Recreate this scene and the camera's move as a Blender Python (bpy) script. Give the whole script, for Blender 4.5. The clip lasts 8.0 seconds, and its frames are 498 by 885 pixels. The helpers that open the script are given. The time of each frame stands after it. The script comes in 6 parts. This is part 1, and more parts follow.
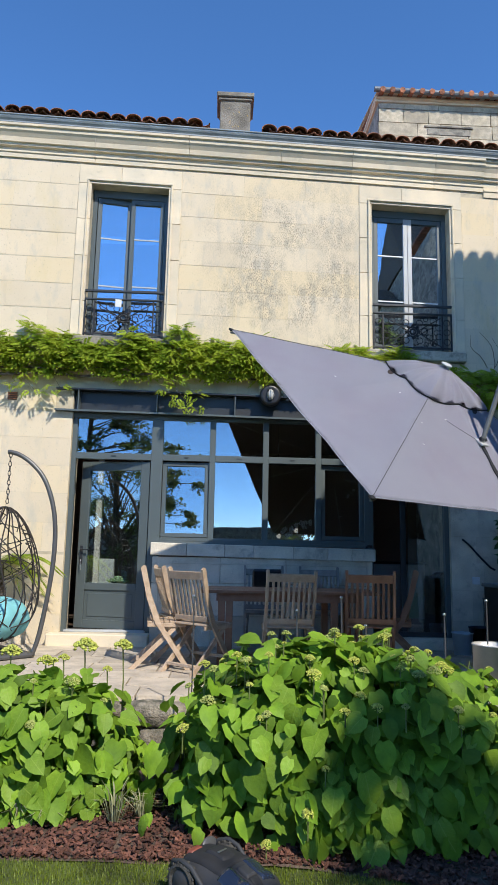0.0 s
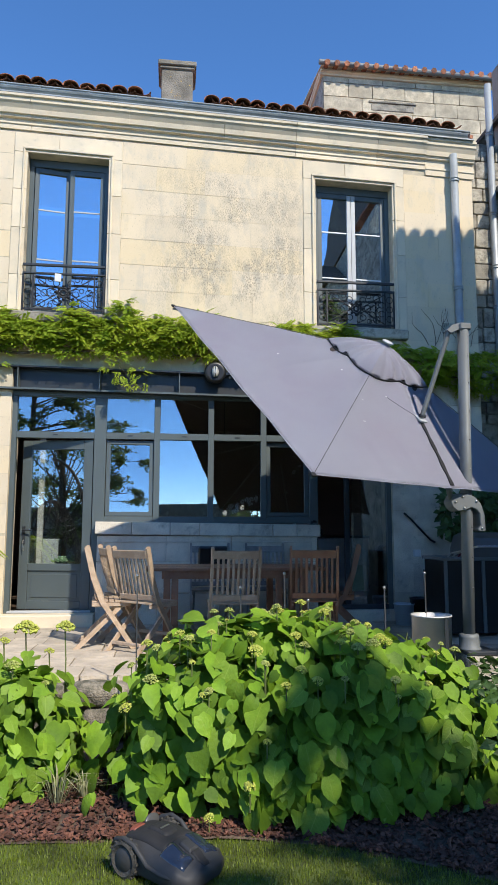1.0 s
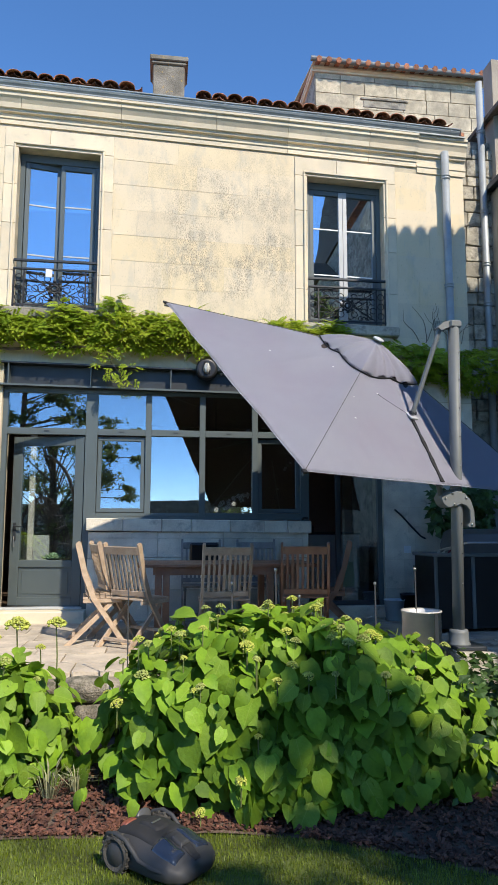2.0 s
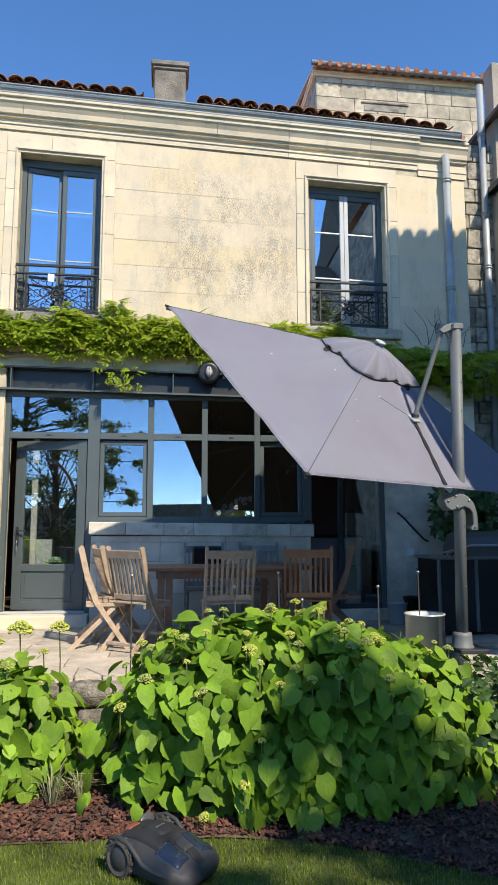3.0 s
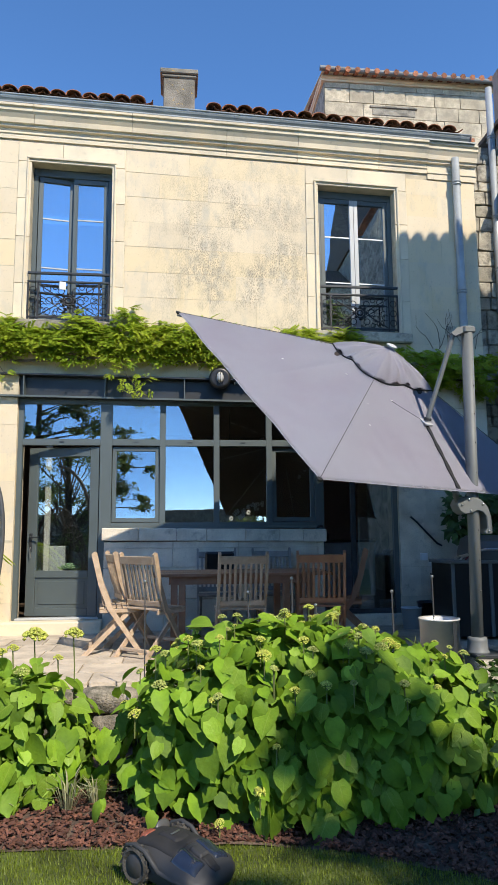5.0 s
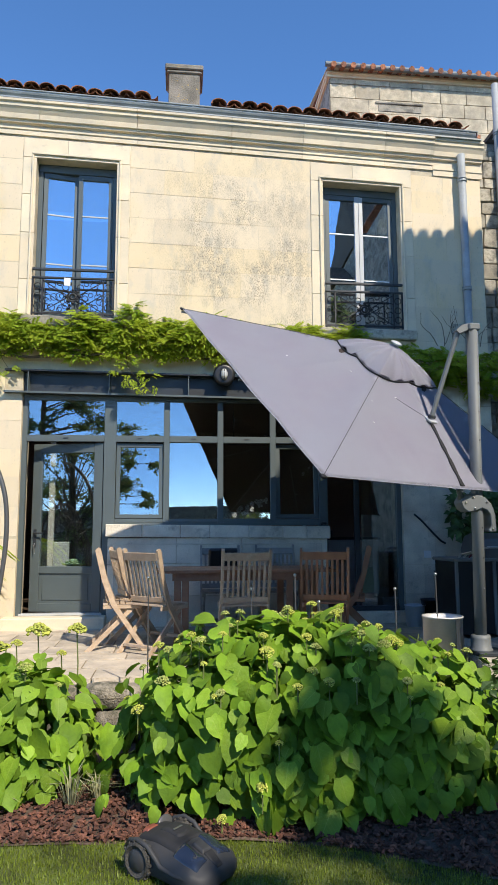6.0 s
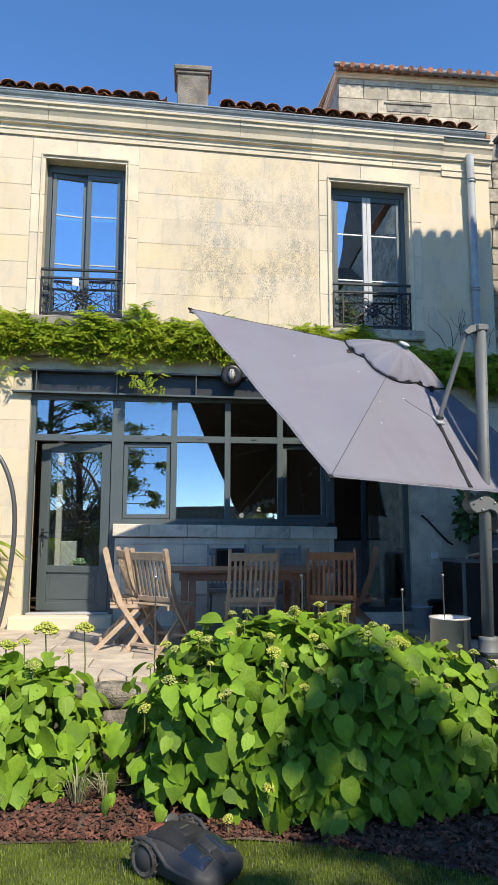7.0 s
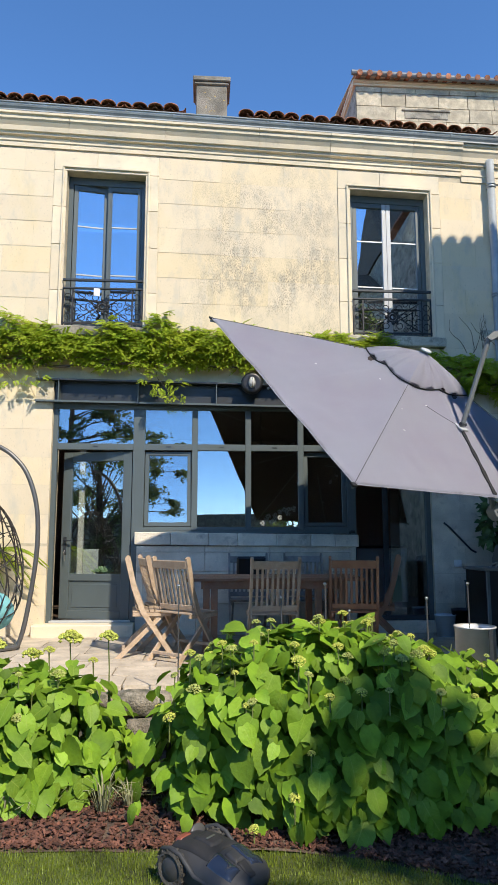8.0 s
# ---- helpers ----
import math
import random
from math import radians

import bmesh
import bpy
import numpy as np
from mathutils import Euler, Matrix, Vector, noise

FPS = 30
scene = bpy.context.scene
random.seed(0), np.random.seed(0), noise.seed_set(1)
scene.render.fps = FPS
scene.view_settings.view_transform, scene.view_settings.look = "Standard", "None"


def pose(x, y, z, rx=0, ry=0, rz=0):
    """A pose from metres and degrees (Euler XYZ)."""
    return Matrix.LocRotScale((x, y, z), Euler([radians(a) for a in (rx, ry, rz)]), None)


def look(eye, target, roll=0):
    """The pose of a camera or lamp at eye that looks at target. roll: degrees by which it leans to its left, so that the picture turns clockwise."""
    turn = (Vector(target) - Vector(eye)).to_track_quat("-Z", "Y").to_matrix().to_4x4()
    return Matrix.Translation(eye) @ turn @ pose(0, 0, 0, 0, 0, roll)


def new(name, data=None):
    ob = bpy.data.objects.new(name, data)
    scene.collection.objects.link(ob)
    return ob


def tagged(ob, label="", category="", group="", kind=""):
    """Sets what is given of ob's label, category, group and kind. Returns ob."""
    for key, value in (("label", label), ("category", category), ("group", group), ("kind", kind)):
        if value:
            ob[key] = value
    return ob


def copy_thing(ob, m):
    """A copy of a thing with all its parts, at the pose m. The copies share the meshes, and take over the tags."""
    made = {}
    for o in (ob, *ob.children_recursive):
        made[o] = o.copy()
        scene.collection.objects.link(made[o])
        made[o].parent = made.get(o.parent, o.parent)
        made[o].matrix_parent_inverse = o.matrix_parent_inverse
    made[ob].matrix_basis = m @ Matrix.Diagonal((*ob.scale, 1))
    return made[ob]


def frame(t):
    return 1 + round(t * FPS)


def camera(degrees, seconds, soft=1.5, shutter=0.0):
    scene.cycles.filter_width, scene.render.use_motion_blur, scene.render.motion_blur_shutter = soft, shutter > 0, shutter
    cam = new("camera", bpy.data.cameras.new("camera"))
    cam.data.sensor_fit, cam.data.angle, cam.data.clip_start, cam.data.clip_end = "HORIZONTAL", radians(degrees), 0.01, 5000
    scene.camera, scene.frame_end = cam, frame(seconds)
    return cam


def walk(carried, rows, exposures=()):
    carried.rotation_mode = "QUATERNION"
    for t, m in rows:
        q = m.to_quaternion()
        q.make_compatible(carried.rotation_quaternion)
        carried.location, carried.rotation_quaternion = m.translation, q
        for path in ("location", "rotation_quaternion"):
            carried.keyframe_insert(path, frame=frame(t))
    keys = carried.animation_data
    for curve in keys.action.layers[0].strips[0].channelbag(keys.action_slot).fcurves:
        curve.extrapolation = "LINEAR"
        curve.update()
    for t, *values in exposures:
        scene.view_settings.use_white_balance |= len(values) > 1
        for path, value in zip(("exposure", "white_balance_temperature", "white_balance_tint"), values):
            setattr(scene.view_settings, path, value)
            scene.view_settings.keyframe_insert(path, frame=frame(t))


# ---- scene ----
cam = camera(40.3, 8.0, soft=0.8)
PATH = [
    (0, (-0.111, -8.427, 1.108), (-0.034, -6.455, 1.431), 1.2),
    (0.5, (-0.067, -8.428, 1.124), (0.104, -6.455, 1.406), 0.5),
    (1, (-0.062, -8.418, 1.125), (0.166, -6.448, 1.38), 0.1),
    (1.5, (-0.064, -8.425, 1.124), (0.19, -6.456, 1.368), 0.1),
    (3, (-0.066, -8.43, 1.123), (0.181, -6.462, 1.378), -0.1),
    (3.5, (-0.069, -8.426, 1.124), (0.166, -6.457, 1.387), -0.3),
    (4, (-0.069, -8.43, 1.124), (0.156, -6.46, 1.393), -0.4),
    (4.5, (-0.071, -8.431, 1.124), (0.148, -6.462, 1.396), -0.5),
    (6, (-0.069, -8.429, 1.123), (0.133, -6.457, 1.384), -0.2),
    (6.5, (-0.072, -8.43, 1.121), (0.123, -6.456, 1.38), -0.1),
    (7, (-0.074, -8.433, 1.122), (0.108, -6.458, 1.384), 0.1),
    (7.5, (-0.077, -8.44, 1.119), (0.084, -6.464, 1.388), 0.1),
    (8, (-0.103, -8.434, 1.126), (0.025, -6.458, 1.41), 0.0),
]
walk(cam, [(t, look(eye, target, roll)) for t, eye, target, roll in PATH], [(0.0, 0.50, 6500, 12), (1.0, 0.58, 6600, 12), (1.6, 0.64, 6800, 12), (3.2, 0.67, 7000, 12), (8.0, 0.67, 7000, 12)])

# ---- sky and sun ----
SUN_EL, SUN_AZ = 44.0, 27.6      # height, and degrees from the facade's normal towards +x
world = bpy.data.worlds.new("sky")
scene.world = world
world.use_nodes = True
wn = world.node_tree.nodes
sky = wn.new("ShaderNodeTexSky")
sky.sky_type = 'NISHITA'
sky.sun_disc = False
sky.sun_elevation = radians(SUN_EL)
sky.sun_rotation = radians(180 - SUN_AZ)
sky.altitude = 0
sky.air_density, sky.dust_density, sky.ozone_density = 0.5, 0.0, 4.6
wn["Background"].inputs["Strength"].default_value = 0.25
deep = wn.new("ShaderNodeHueSaturation")      # a clear, deep summer blue
deep.inputs["Hue"].default_value, deep.inputs["Saturation"].default_value = 0.498, 1.13
world.node_tree.links.new(sky.outputs[0], deep.inputs["Color"])
world.node_tree.links.new(deep.outputs[0], wn["Background"].inputs["Color"])
to_sun = Vector((math.sin(radians(SUN_AZ)) * math.cos(radians(SUN_EL)), -math.cos(radians(SUN_AZ)) * math.cos(radians(SUN_EL)), math.sin(radians(SUN_EL))))
sun = new("sun", bpy.data.lights.new("sun", 'SUN'))
sun.data.energy, sun.data.angle, sun.data.color = 3.9, radians(0.55), (1.0, 0.94, 0.82)
sun.matrix_world = look(to_sun * 40, (0, 0, 0))

# ---- materials ----
def material(name, colour, rough=0.6, metal=0.0, vary=0.15, scale=3.0, fine=60.0, bump=0.15, second=None, per_object=0.0, stain=None, spec=0.5, island=0.0, coat=0.0, sheen=0.0, trans=0.0):
    """A principled material with broad patches and fine grain in colour, roughness and relief, in metres."""
    m = bpy.data.materials.new(name)
    m.use_nodes = True
    nt = m.node_tree
    n, l = nt.nodes, nt.links
    b = n["Principled BSDF"]
    geo = n.new("ShaderNodeNewGeometry")
    big, small = n.new("ShaderNodeTexNoise"), n.new("ShaderNodeTexNoise")
    big.inputs["Scale"].default_value, small.inputs["Scale"].default_value = scale, fine
    big.inputs["Detail"].default_value, small.inputs["Detail"].default_value = 5, 3
    for t in (big, small):
        l.new(geo.outputs["Position"], t.inputs["Vector"])
    other = second or tuple(c * (1 - 2.2 * vary) for c in colour)
    mix = n.new("ShaderNodeMix"); mix.data_type = 'RGBA'
    mix.inputs["A"].default_value, mix.inputs["B"].default_value = (*colour, 1), (*other, 1)
    ramp = n.new("ShaderNodeMapRange")
    ramp.inputs["From Min"].default_value, ramp.inputs["From Max"].default_value = 0.35, 0.68
    l.new(big.outputs["Fac"], ramp.inputs["Value"]); l.new(ramp.outputs[0], mix.inputs["Factor"])
    colour_out = mix.outputs["Result"]
    grain = n.new("ShaderNodeMapRange")
    grain.inputs["To Min"].default_value, grain.inputs["To Max"].default_value = 1 - vary, 1 + vary
    l.new(small.outputs["Fac"], grain.inputs["Value"])
    value = grain.outputs[0]
    for amount, kind in ((per_object, "o"), (island, "i")):
        if amount:
            src = n.new("ShaderNodeObjectInfo").outputs["Random"] if kind == "o" else geo.outputs["Random Per Island"]
            mr = n.new("ShaderNodeMapRange")
            mr.inputs["To Min"].default_value, mr.inputs["To Max"].default_value = 1 - amount, 1 + amount * 0.6
            l.new(src, mr.inputs["Value"])
            mul = n.new("ShaderNodeMath"); mul.operation = 'MULTIPLY'
            l.new(value, mul.inputs[0]); l.new(mr.outputs[0], mul.inputs[1])
            value = mul.outputs[0]
    sc = n.new("ShaderNodeVectorMath"); sc.operation = 'SCALE'
    l.new(colour_out, sc.inputs[0]); l.new(value, sc.inputs["Scale"])
    colour_out = sc.outputs[0]
    if stain:
        colour_out = stain(nt, colour_out, geo)
    l.new(colour_out, b.inputs["Base Color"])
    rr = n.new("ShaderNodeMapRange")
    rr.inputs["To Min"].default_value, rr.inputs["To Max"].default_value = max(0.02, rough - 0.12), min(1, rough + 0.12)
    l.new(big.outputs["Fac"], rr.inputs["Value"]); l.new(rr.outputs[0], b.inputs["Roughness"])
    b.inputs["Metallic"].default_value = metal
    b.inputs["Specular IOR Level"].default_value = spec
    b.inputs["Coat Weight"].default_value = coat
    if bump:
        bp = n.new("ShaderNodeBump")
        bp.inputs["Strength"].default_value, bp.inputs["Distance"].default_value = bump, 0.02
        l.new(small.outputs["Fac"], bp.inputs["Height"]); l.new(bp.outputs[0], b.inputs["Normal"])
    if trans:
        tr = n.new("ShaderNodeBsdfTranslucent")
        l.new(colour_out, tr.inputs["Color"])
        ms = n.new("ShaderNodeMixShader"); ms.inputs[0].default_value = trans
        l.new(b.outputs[0], ms.inputs[1]); l.new(tr.outputs[0], ms.inputs[2])
        l.new(ms.outputs[0], n["Material Output"].inputs["Surface"])
    return m


def facade_stains(nt, colour, geo):
    """Grey lichen in one broad patch of the upper wall, with streaks; and yellow ochre in single stones."""
    n, l = nt.nodes, nt.links
    sep = n.new("ShaderNodeSeparateXYZ"); l.new(geo.outputs["Position"], sep.inputs[0])
    def bell(src, centre, width):
        a = n.new("ShaderNodeMath"); a.operation = 'SUBTRACT'; l.new(src, a.inputs[0]); a.inputs[1].default_value = centre
        d = n.new("ShaderNodeMath"); d.operation = 'DIVIDE'; l.new(a.outputs[0], d.inputs[0]); d.inputs[1].default_value = width
        p = n.new("ShaderNodeMath"); p.operation = 'POWER'; l.new(d.outputs[0], p.inputs[0]); p.inputs[1].default_value = 2
        s = n.new("ShaderNodeMath"); s.operation = 'SUBTRACT'; s.use_clamp = True; s.inputs[0].default_value = 1; l.new(p.outputs[0], s.inputs[1])
        return s.outputs[0]
    def times(a, b_):
        m = n.new("ShaderNodeMath"); m.operation = 'MULTIPLY'; l.new(a, m.inputs[0]); l.new(b_, m.inputs[1]); return m.outputs[0]
    patchy = n.new("ShaderNodeTexNoise"); patchy.inputs["Scale"].default_value = 1.9; patchy.inputs["Detail"].default_value = 4
    l.new(geo.outputs["Position"], patchy.inputs["Vector"])
    pr = n.new("ShaderNodeMapRange"); pr.inputs["From Min"].default_value, pr.inputs["From Max"].default_value, pr.inputs["To Min"].default_value = 0.40, 0.58, 0.12
    l.new(patchy.outputs["Fac"], pr.inputs["Value"])
    area = times(times(bell(sep.outputs["X"], 0.75, 1.35), bell(sep.outputs["Z"], 4.7, 1.5)), pr.outputs[0])
    ochre = n.new("ShaderNodeMapRange"); ochre.inputs["From Min"].default_value, ochre.inputs["From Max"].default_value, ochre.inputs["To Max"].default_value = 0.55, 1.0, 0.42
    l.new(n.new("ShaderNodeObjectInfo").outputs["Random"], ochre.inputs["Value"])
    om = n.new("ShaderNodeMix"); om.data_type = 'RGBA'; om.inputs["B"].default_value = (0.60, 0.47, 0.25, 1)
    l.new(ochre.outputs[0], om.inputs["Factor"]); l.new(colour, om.inputs["A"])
    colour = om.outputs["Result"]
    mp = n.new("ShaderNodeMapping"); mp.inputs["Scale"].default_value = (1.6, 1.6, 0.75)
    l.new(geo.outputs["Position"], mp.inputs[0])
    out = colour
    for sc, lo, hi, tint, amount, local in ((7.0, 0.42, 0.60, (0.30, 0.285, 0.24), 0.75, True), (55.0, 0.50, 0.58, (0.085, 0.08, 0.068), 0.72, True), (38.0, 0.60, 0.67, (0.17, 0.16, 0.13), 0.45, False),
                                            (3.2, 0.52, 0.70, (0.44, 0.42, 0.36), 0.6, False), (1.1, 0.55, 0.75, (0.58, 0.47, 0.24), 0.55, False)):
        t = n.new("ShaderNodeTexNoise"); t.inputs["Scale"].default_value = sc; t.inputs["Detail"].default_value = 7; t.inputs["Roughness"].default_value = 0.65
        l.new(mp.outputs[0], t.inputs["Vector"])
        r = n.new("ShaderNodeMapRange"); r.inputs["From Min"].default_value, r.inputs["From Max"].default_value = lo, hi
        r.inputs["To Max"].default_value = amount
        l.new(t.outputs["Fac"], r.inputs["Value"])
        f = times(r.outputs[0], area) if local else r.outputs[0]
        m = n.new("ShaderNodeMix"); m.data_type = 'RGBA'
        l.new(f, m.inputs["Factor"]); l.new(out, m.inputs["A"]); m.inputs["B"].default_value = (*tint, 1)
        out = m.outputs["Result"]
    return out


def dark_blotches(scale, lo, hi, tint, amount):
    def go(nt, colour, geo):
        n, l = nt.nodes, nt.links
        t = n.new("ShaderNodeTexNoise"); t.inputs["Scale"].default_value = scale; t.inputs["Detail"].default_value = 8; t.inputs["Roughness"].default_value = 0.7
        l.new(geo.outputs["Position"], t.inputs["Vector"])
        r = n.new("ShaderNodeMapRange"); r.inputs["From Min"].default_value, r.inputs["From Max"].default_value, r.inputs["To Max"].default_value = lo, hi, amount
        l.new(t.outputs["Fac"], r.inputs["Value"])
        m = n.new("ShaderNodeMix"); m.data_type = 'RGBA'
        l.new(r.outputs[0], m.inputs["Factor"]); l.new(colour, m.inputs["A"]); m.inputs["B"].default_value = (*tint, 1)
        return m.outputs["Result"]
    return go


def leaf_veins(nt, colour, geo):
    """Paler midrib and side veins, in the leaf's own measure."""
    n, l = nt.nodes, nt.links
    tc = n.new("ShaderNodeTexCoord"); sep = n.new("ShaderNodeSeparateXYZ"); l.new(tc.outputs["Object"], sep.inputs[0])
    def op(kind, a, b=None):
        m = n.new("ShaderNodeMath"); m.operation = kind
        for i, s in enumerate((a, b)):
            if s is None:
                continue
            if isinstance(s, float):
                m.inputs[i].default_value = s
            else:
                l.new(s, m.inputs[i])
        return m.outputs[0]
    ax = op('ABSOLUTE', sep.outputs["X"])
    wave = op('SINE', op('MULTIPLY', op('SUBTRACT', sep.outputs["Y"], op('MULTIPLY', ax, 0.75)), 330.0))
    side = n.new("ShaderNodeMapRange"); side.inputs["From Min"].default_value, side.inputs["From Max"].default_value, side.inputs["To Max"].default_value = 0.80, 1.0, 0.16
    l.new(wave, side.inputs["Value"])
    mid = n.new("ShaderNodeMapRange"); mid.inputs["From Min"].default_value, mid.inputs["From Max"].default_value, mid.inputs["To Max"].default_value = 0.0032, 0.0012, 0.38
    l.new(ax, mid.inputs["Value"])
    m = n.new("ShaderNodeMix"); m.data_type = 'RGBA'
    l.new(op('MAXIMUM', side.outputs[0], mid.outputs[0]), m.inputs["Factor"]); l.new(colour, m.inputs["A"]); m.inputs["B"].default_value = (0.34, 0.44, 0.09, 1)
    return m.outputs["Result"]


def glazing(name, gloss, tint):
    """Window glass: a clear pane with a coated, mirror-like face."""
    m = bpy.data.materials.new(name); m.use_nodes = True
    n, l = m.node_tree.nodes, m.node_tree.links
    g, t, mx = n.new("ShaderNodeBsdfGlossy"), n.new("ShaderNodeBsdfTransparent"), n.new("ShaderNodeMixShader")
    g.inputs["Roughness"].default_value = 0.0
    g.inputs["Color"].default_value = (0.93, 0.97, 1.0, 1)
    no = n.new("ShaderNodeTexNoise"); no.inputs["Scale"].default_value = 1.3
    bp = n.new("ShaderNodeBump"); bp.inputs["Strength"].default_value = 0.05; bp.inputs["Distance"].default_value = 0.02
    geo = n.new("ShaderNodeNewGeometry"); l.new(geo.outputs["Position"], no.inputs["Vector"])
    l.new(no.outputs["Fac"], bp.inputs["Height"]); l.new(bp.outputs[0], g.inputs["Normal"])
    t.inputs["Color"].default_value = (*tint, 1)
    mx.inputs[0].default_value = gloss
    l.new(t.outputs[0], mx.inputs[1]); l.new(g.outputs[0], mx.inputs[2])
    l.new(mx.outputs[0], n["Material Output"].inputs["Surface"])
    return m


STONE = material("limestone", (0.69, 0.585, 0.425), 0.85, vary=0.09, scale=1.7, fine=140, bump=0.14, second=(0.66, 0.56, 0.405), per_object=0.09, stain=facade_stains)
STONE_TRIM = material("limestone_trim", (0.72, 0.61, 0.44), 0.85, vary=0.10, scale=2.5, fine=120, bump=0.15, second=(0.58, 0.52, 0.40), per_object=0.10, stain=dark_blotches(5, 0.58, 0.75, (0.26, 0.24, 0.19), 0.5))
STONE_OLD = material("weathered_stone", (0.50, 0.46, 0.37), 0.9, vary=0.18, scale=4, fine=60, bump=0.6, per_object=0.35, stain=dark_blotches(6, 0.46, 0.62, (0.09, 0.085, 0.075), 0.75))
STONE_GREY = material("grey_stone", (0.77, 0.70, 0.57), 0.9, vary=0.15, scale=3, fine=70, bump=0.45, per_object=0.14, stain=dark_blotches(5, 0.56, 0.70, (0.16, 0.155, 0.135), 0.55))
STONE_FAR = material("lichened_stone", (0.60, 0.52, 0.38), 0.9, vary=0.16, scale=3, fine=60, bump=0.5, per_object=0.22, stain=dark_blotches(7, 0.42, 0.60, (0.24, 0.22, 0.17), 0.6))
# Dark rock of the terrace edge, darkened too for the shadow below the flags.
STONE_EDGE = material("dark_edge_stone", (0.34, 0.30, 0.235), 0.95, vary=0.25, scale=7, fine=60, bump=0.8, per_object=0.35, stain=dark_blotches(9, 0.45, 0.62, (0.05, 0.055, 0.035), 0.8))
MORTAR = material("lime_mortar", (0.60, 0.52, 0.38), 0.95, vary=0.15, scale=6, fine=120, bump=0.4)
RENDER_PLASTER = material("beige_plaster", (0.42, 0.37, 0.30), 0.9, vary=0.12, scale=1.5, fine=50, bump=0.3)
SLAB = material("flagstone", (0.56, 0.48, 0.38), 0.85, vary=0.15, scale=4, fine=50, bump=0.5, per_object=0.22, stain=dark_blotches(9, 0.55, 0.7, (0.24, 0.22, 0.18), 0.5))
ZINC = material("zinc", (0.36, 0.39, 0.40), 0.5, metal=0.25, vary=0.12, scale=3, fine=40, bump=0.05)
ZINC_OLD = material("old_zinc", (0.17, 0.19, 0.21), 0.65, metal=0.1, vary=0.12, scale=3, fine=40, bump=0.05)
TILE = material("terracotta", (0.44, 0.17, 0.085), 0.85, vary=0.25, scale=9, fine=70, bump=0.5, per_object=0.4, stain=dark_blotches(14, 0.5, 0.66, (0.07, 0.05, 0.045), 0.7))
CONCRETE = material("chimney_cement", (0.25, 0.23, 0.19), 0.95, vary=0.2, scale=5, fine=60, bump=0.5, stain=dark_blotches(17, 0.60, 0.68, (0.55, 0.34, 0.06), 0.7))
FRAME = material("anthracite_paint", (0.088, 0.110, 0.113), 0.38, vary=0.06, scale=2, fine=200, bump=0.02)
BEAM_PAINT = material("beam_paint", (0.024, 0.028, 0.031), 0.4, vary=0.1, scale=3, fine=150, bump=0.03)
FRAME_DARK = material("dark_steel_paint", (0.030, 0.036, 0.042), 0.45, vary=0.1, scale=3, fine=150, bump=0.03)
WHITE_PAINT = material("white_paint", (0.75, 0.76, 0.76), 0.4, vary=0.04, bump=0.02)
GREY_PAINT = material("light_grey_paint", (0.44, 0.46, 0.47), 0.45, vary=0.05, bump=0.02)
GLASS = glazing("coated_glass", 0.21, (0.80, 0.86, 0.86))
GLASS_UP = glazing("upper_glass", 0.52, (0.70, 0.78, 0.82))
IRON = material("cast_iron", (0.028, 0.028, 0.032), 0.5, metal=0.3, vary=0.2, scale=20, fine=120, bump=0.2)
FABRIC = material("umbrella_cloth", (0.385, 0.392, 0.455), 0.8, vary=0.05, scale=2, fine=400, bump=0.06, second=(0.37, 0.36, 0.43), spec=0.2)
LINING = material("coated_lining", (0.055, 0.042, 0.038), 0.75, vary=0.1, scale=3, fine=300, bump=0.05, spec=0.2)
BLACK_WEB = material("black_webbing", (0.008, 0.008, 0.009), 0.7, vary=0.2, fine=300, bump=0.1)
# Darkened to carry the shade that lies on most of the umbrella pole.
ALU = material("grey_aluminium", (0.15, 0.162, 0.162), 0.6, metal=0.08, vary=0.06, scale=4, fine=160, bump=0.03)
TEAK = material("weathered_teak", (0.48, 0.36, 0.25), 0.65, vary=0.2, scale=14, fine=90, bump=0.2, second=(0.36, 0.26, 0.175), per_object=0.22)
TEAK_RED = material("oiled_teak", (0.33, 0.165, 0.092), 0.5, vary=0.2, scale=10, fine=80, bump=0.15, second=(0.25, 0.115, 0.060), per_object=0.2)
TEAK_GREY = material("greyed_teak", (0.30, 0.275, 0.25), 0.7, vary=0.15, scale=12, fine=90, bump=0.2, per_object=0.15)
LEAF = material("hydrangea_leaf", (0.245, 0.395, 0.033), 0.55, vary=0.14, scale=7, fine=55, bump=0.25, second=(0.17, 0.31, 0.025), per_object=0.35, stain=leaf_veins, spec=0.32, trans=0.26)
# Inner leaves: LEAF darkened, with the shade inside the bush put into the colour.
LEAF_SHADED = material("hydrangea_leaf_shaded", (0.18, 0.315, 0.022), 0.55, vary=0.16, scale=7, fine=55, bump=0.2, second=(0.095, 0.19, 0.016), island=0.4, spec=0.22, trans=0.2)
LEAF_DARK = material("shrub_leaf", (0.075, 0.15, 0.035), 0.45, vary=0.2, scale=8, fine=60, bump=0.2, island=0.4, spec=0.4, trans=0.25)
WISTERIA = material("wisteria_leaf", (0.40, 0.48, 0.045), 0.5, vary=0.2, scale=3, fine=40, bump=0.1, second=(0.24, 0.36, 0.03), island=0.3, spec=0.2, trans=0.45)
TREE_LEAF = material("tree_leaf", (0.28, 0.36, 0.10), 0.55, vary=0.2, scale=2, fine=30, bump=0.1, island=0.4, trans=0.5)
BARK = material("bark", (0.16, 0.12, 0.085), 0.9, vary=0.3, scale=10, fine=60, bump=0.6)
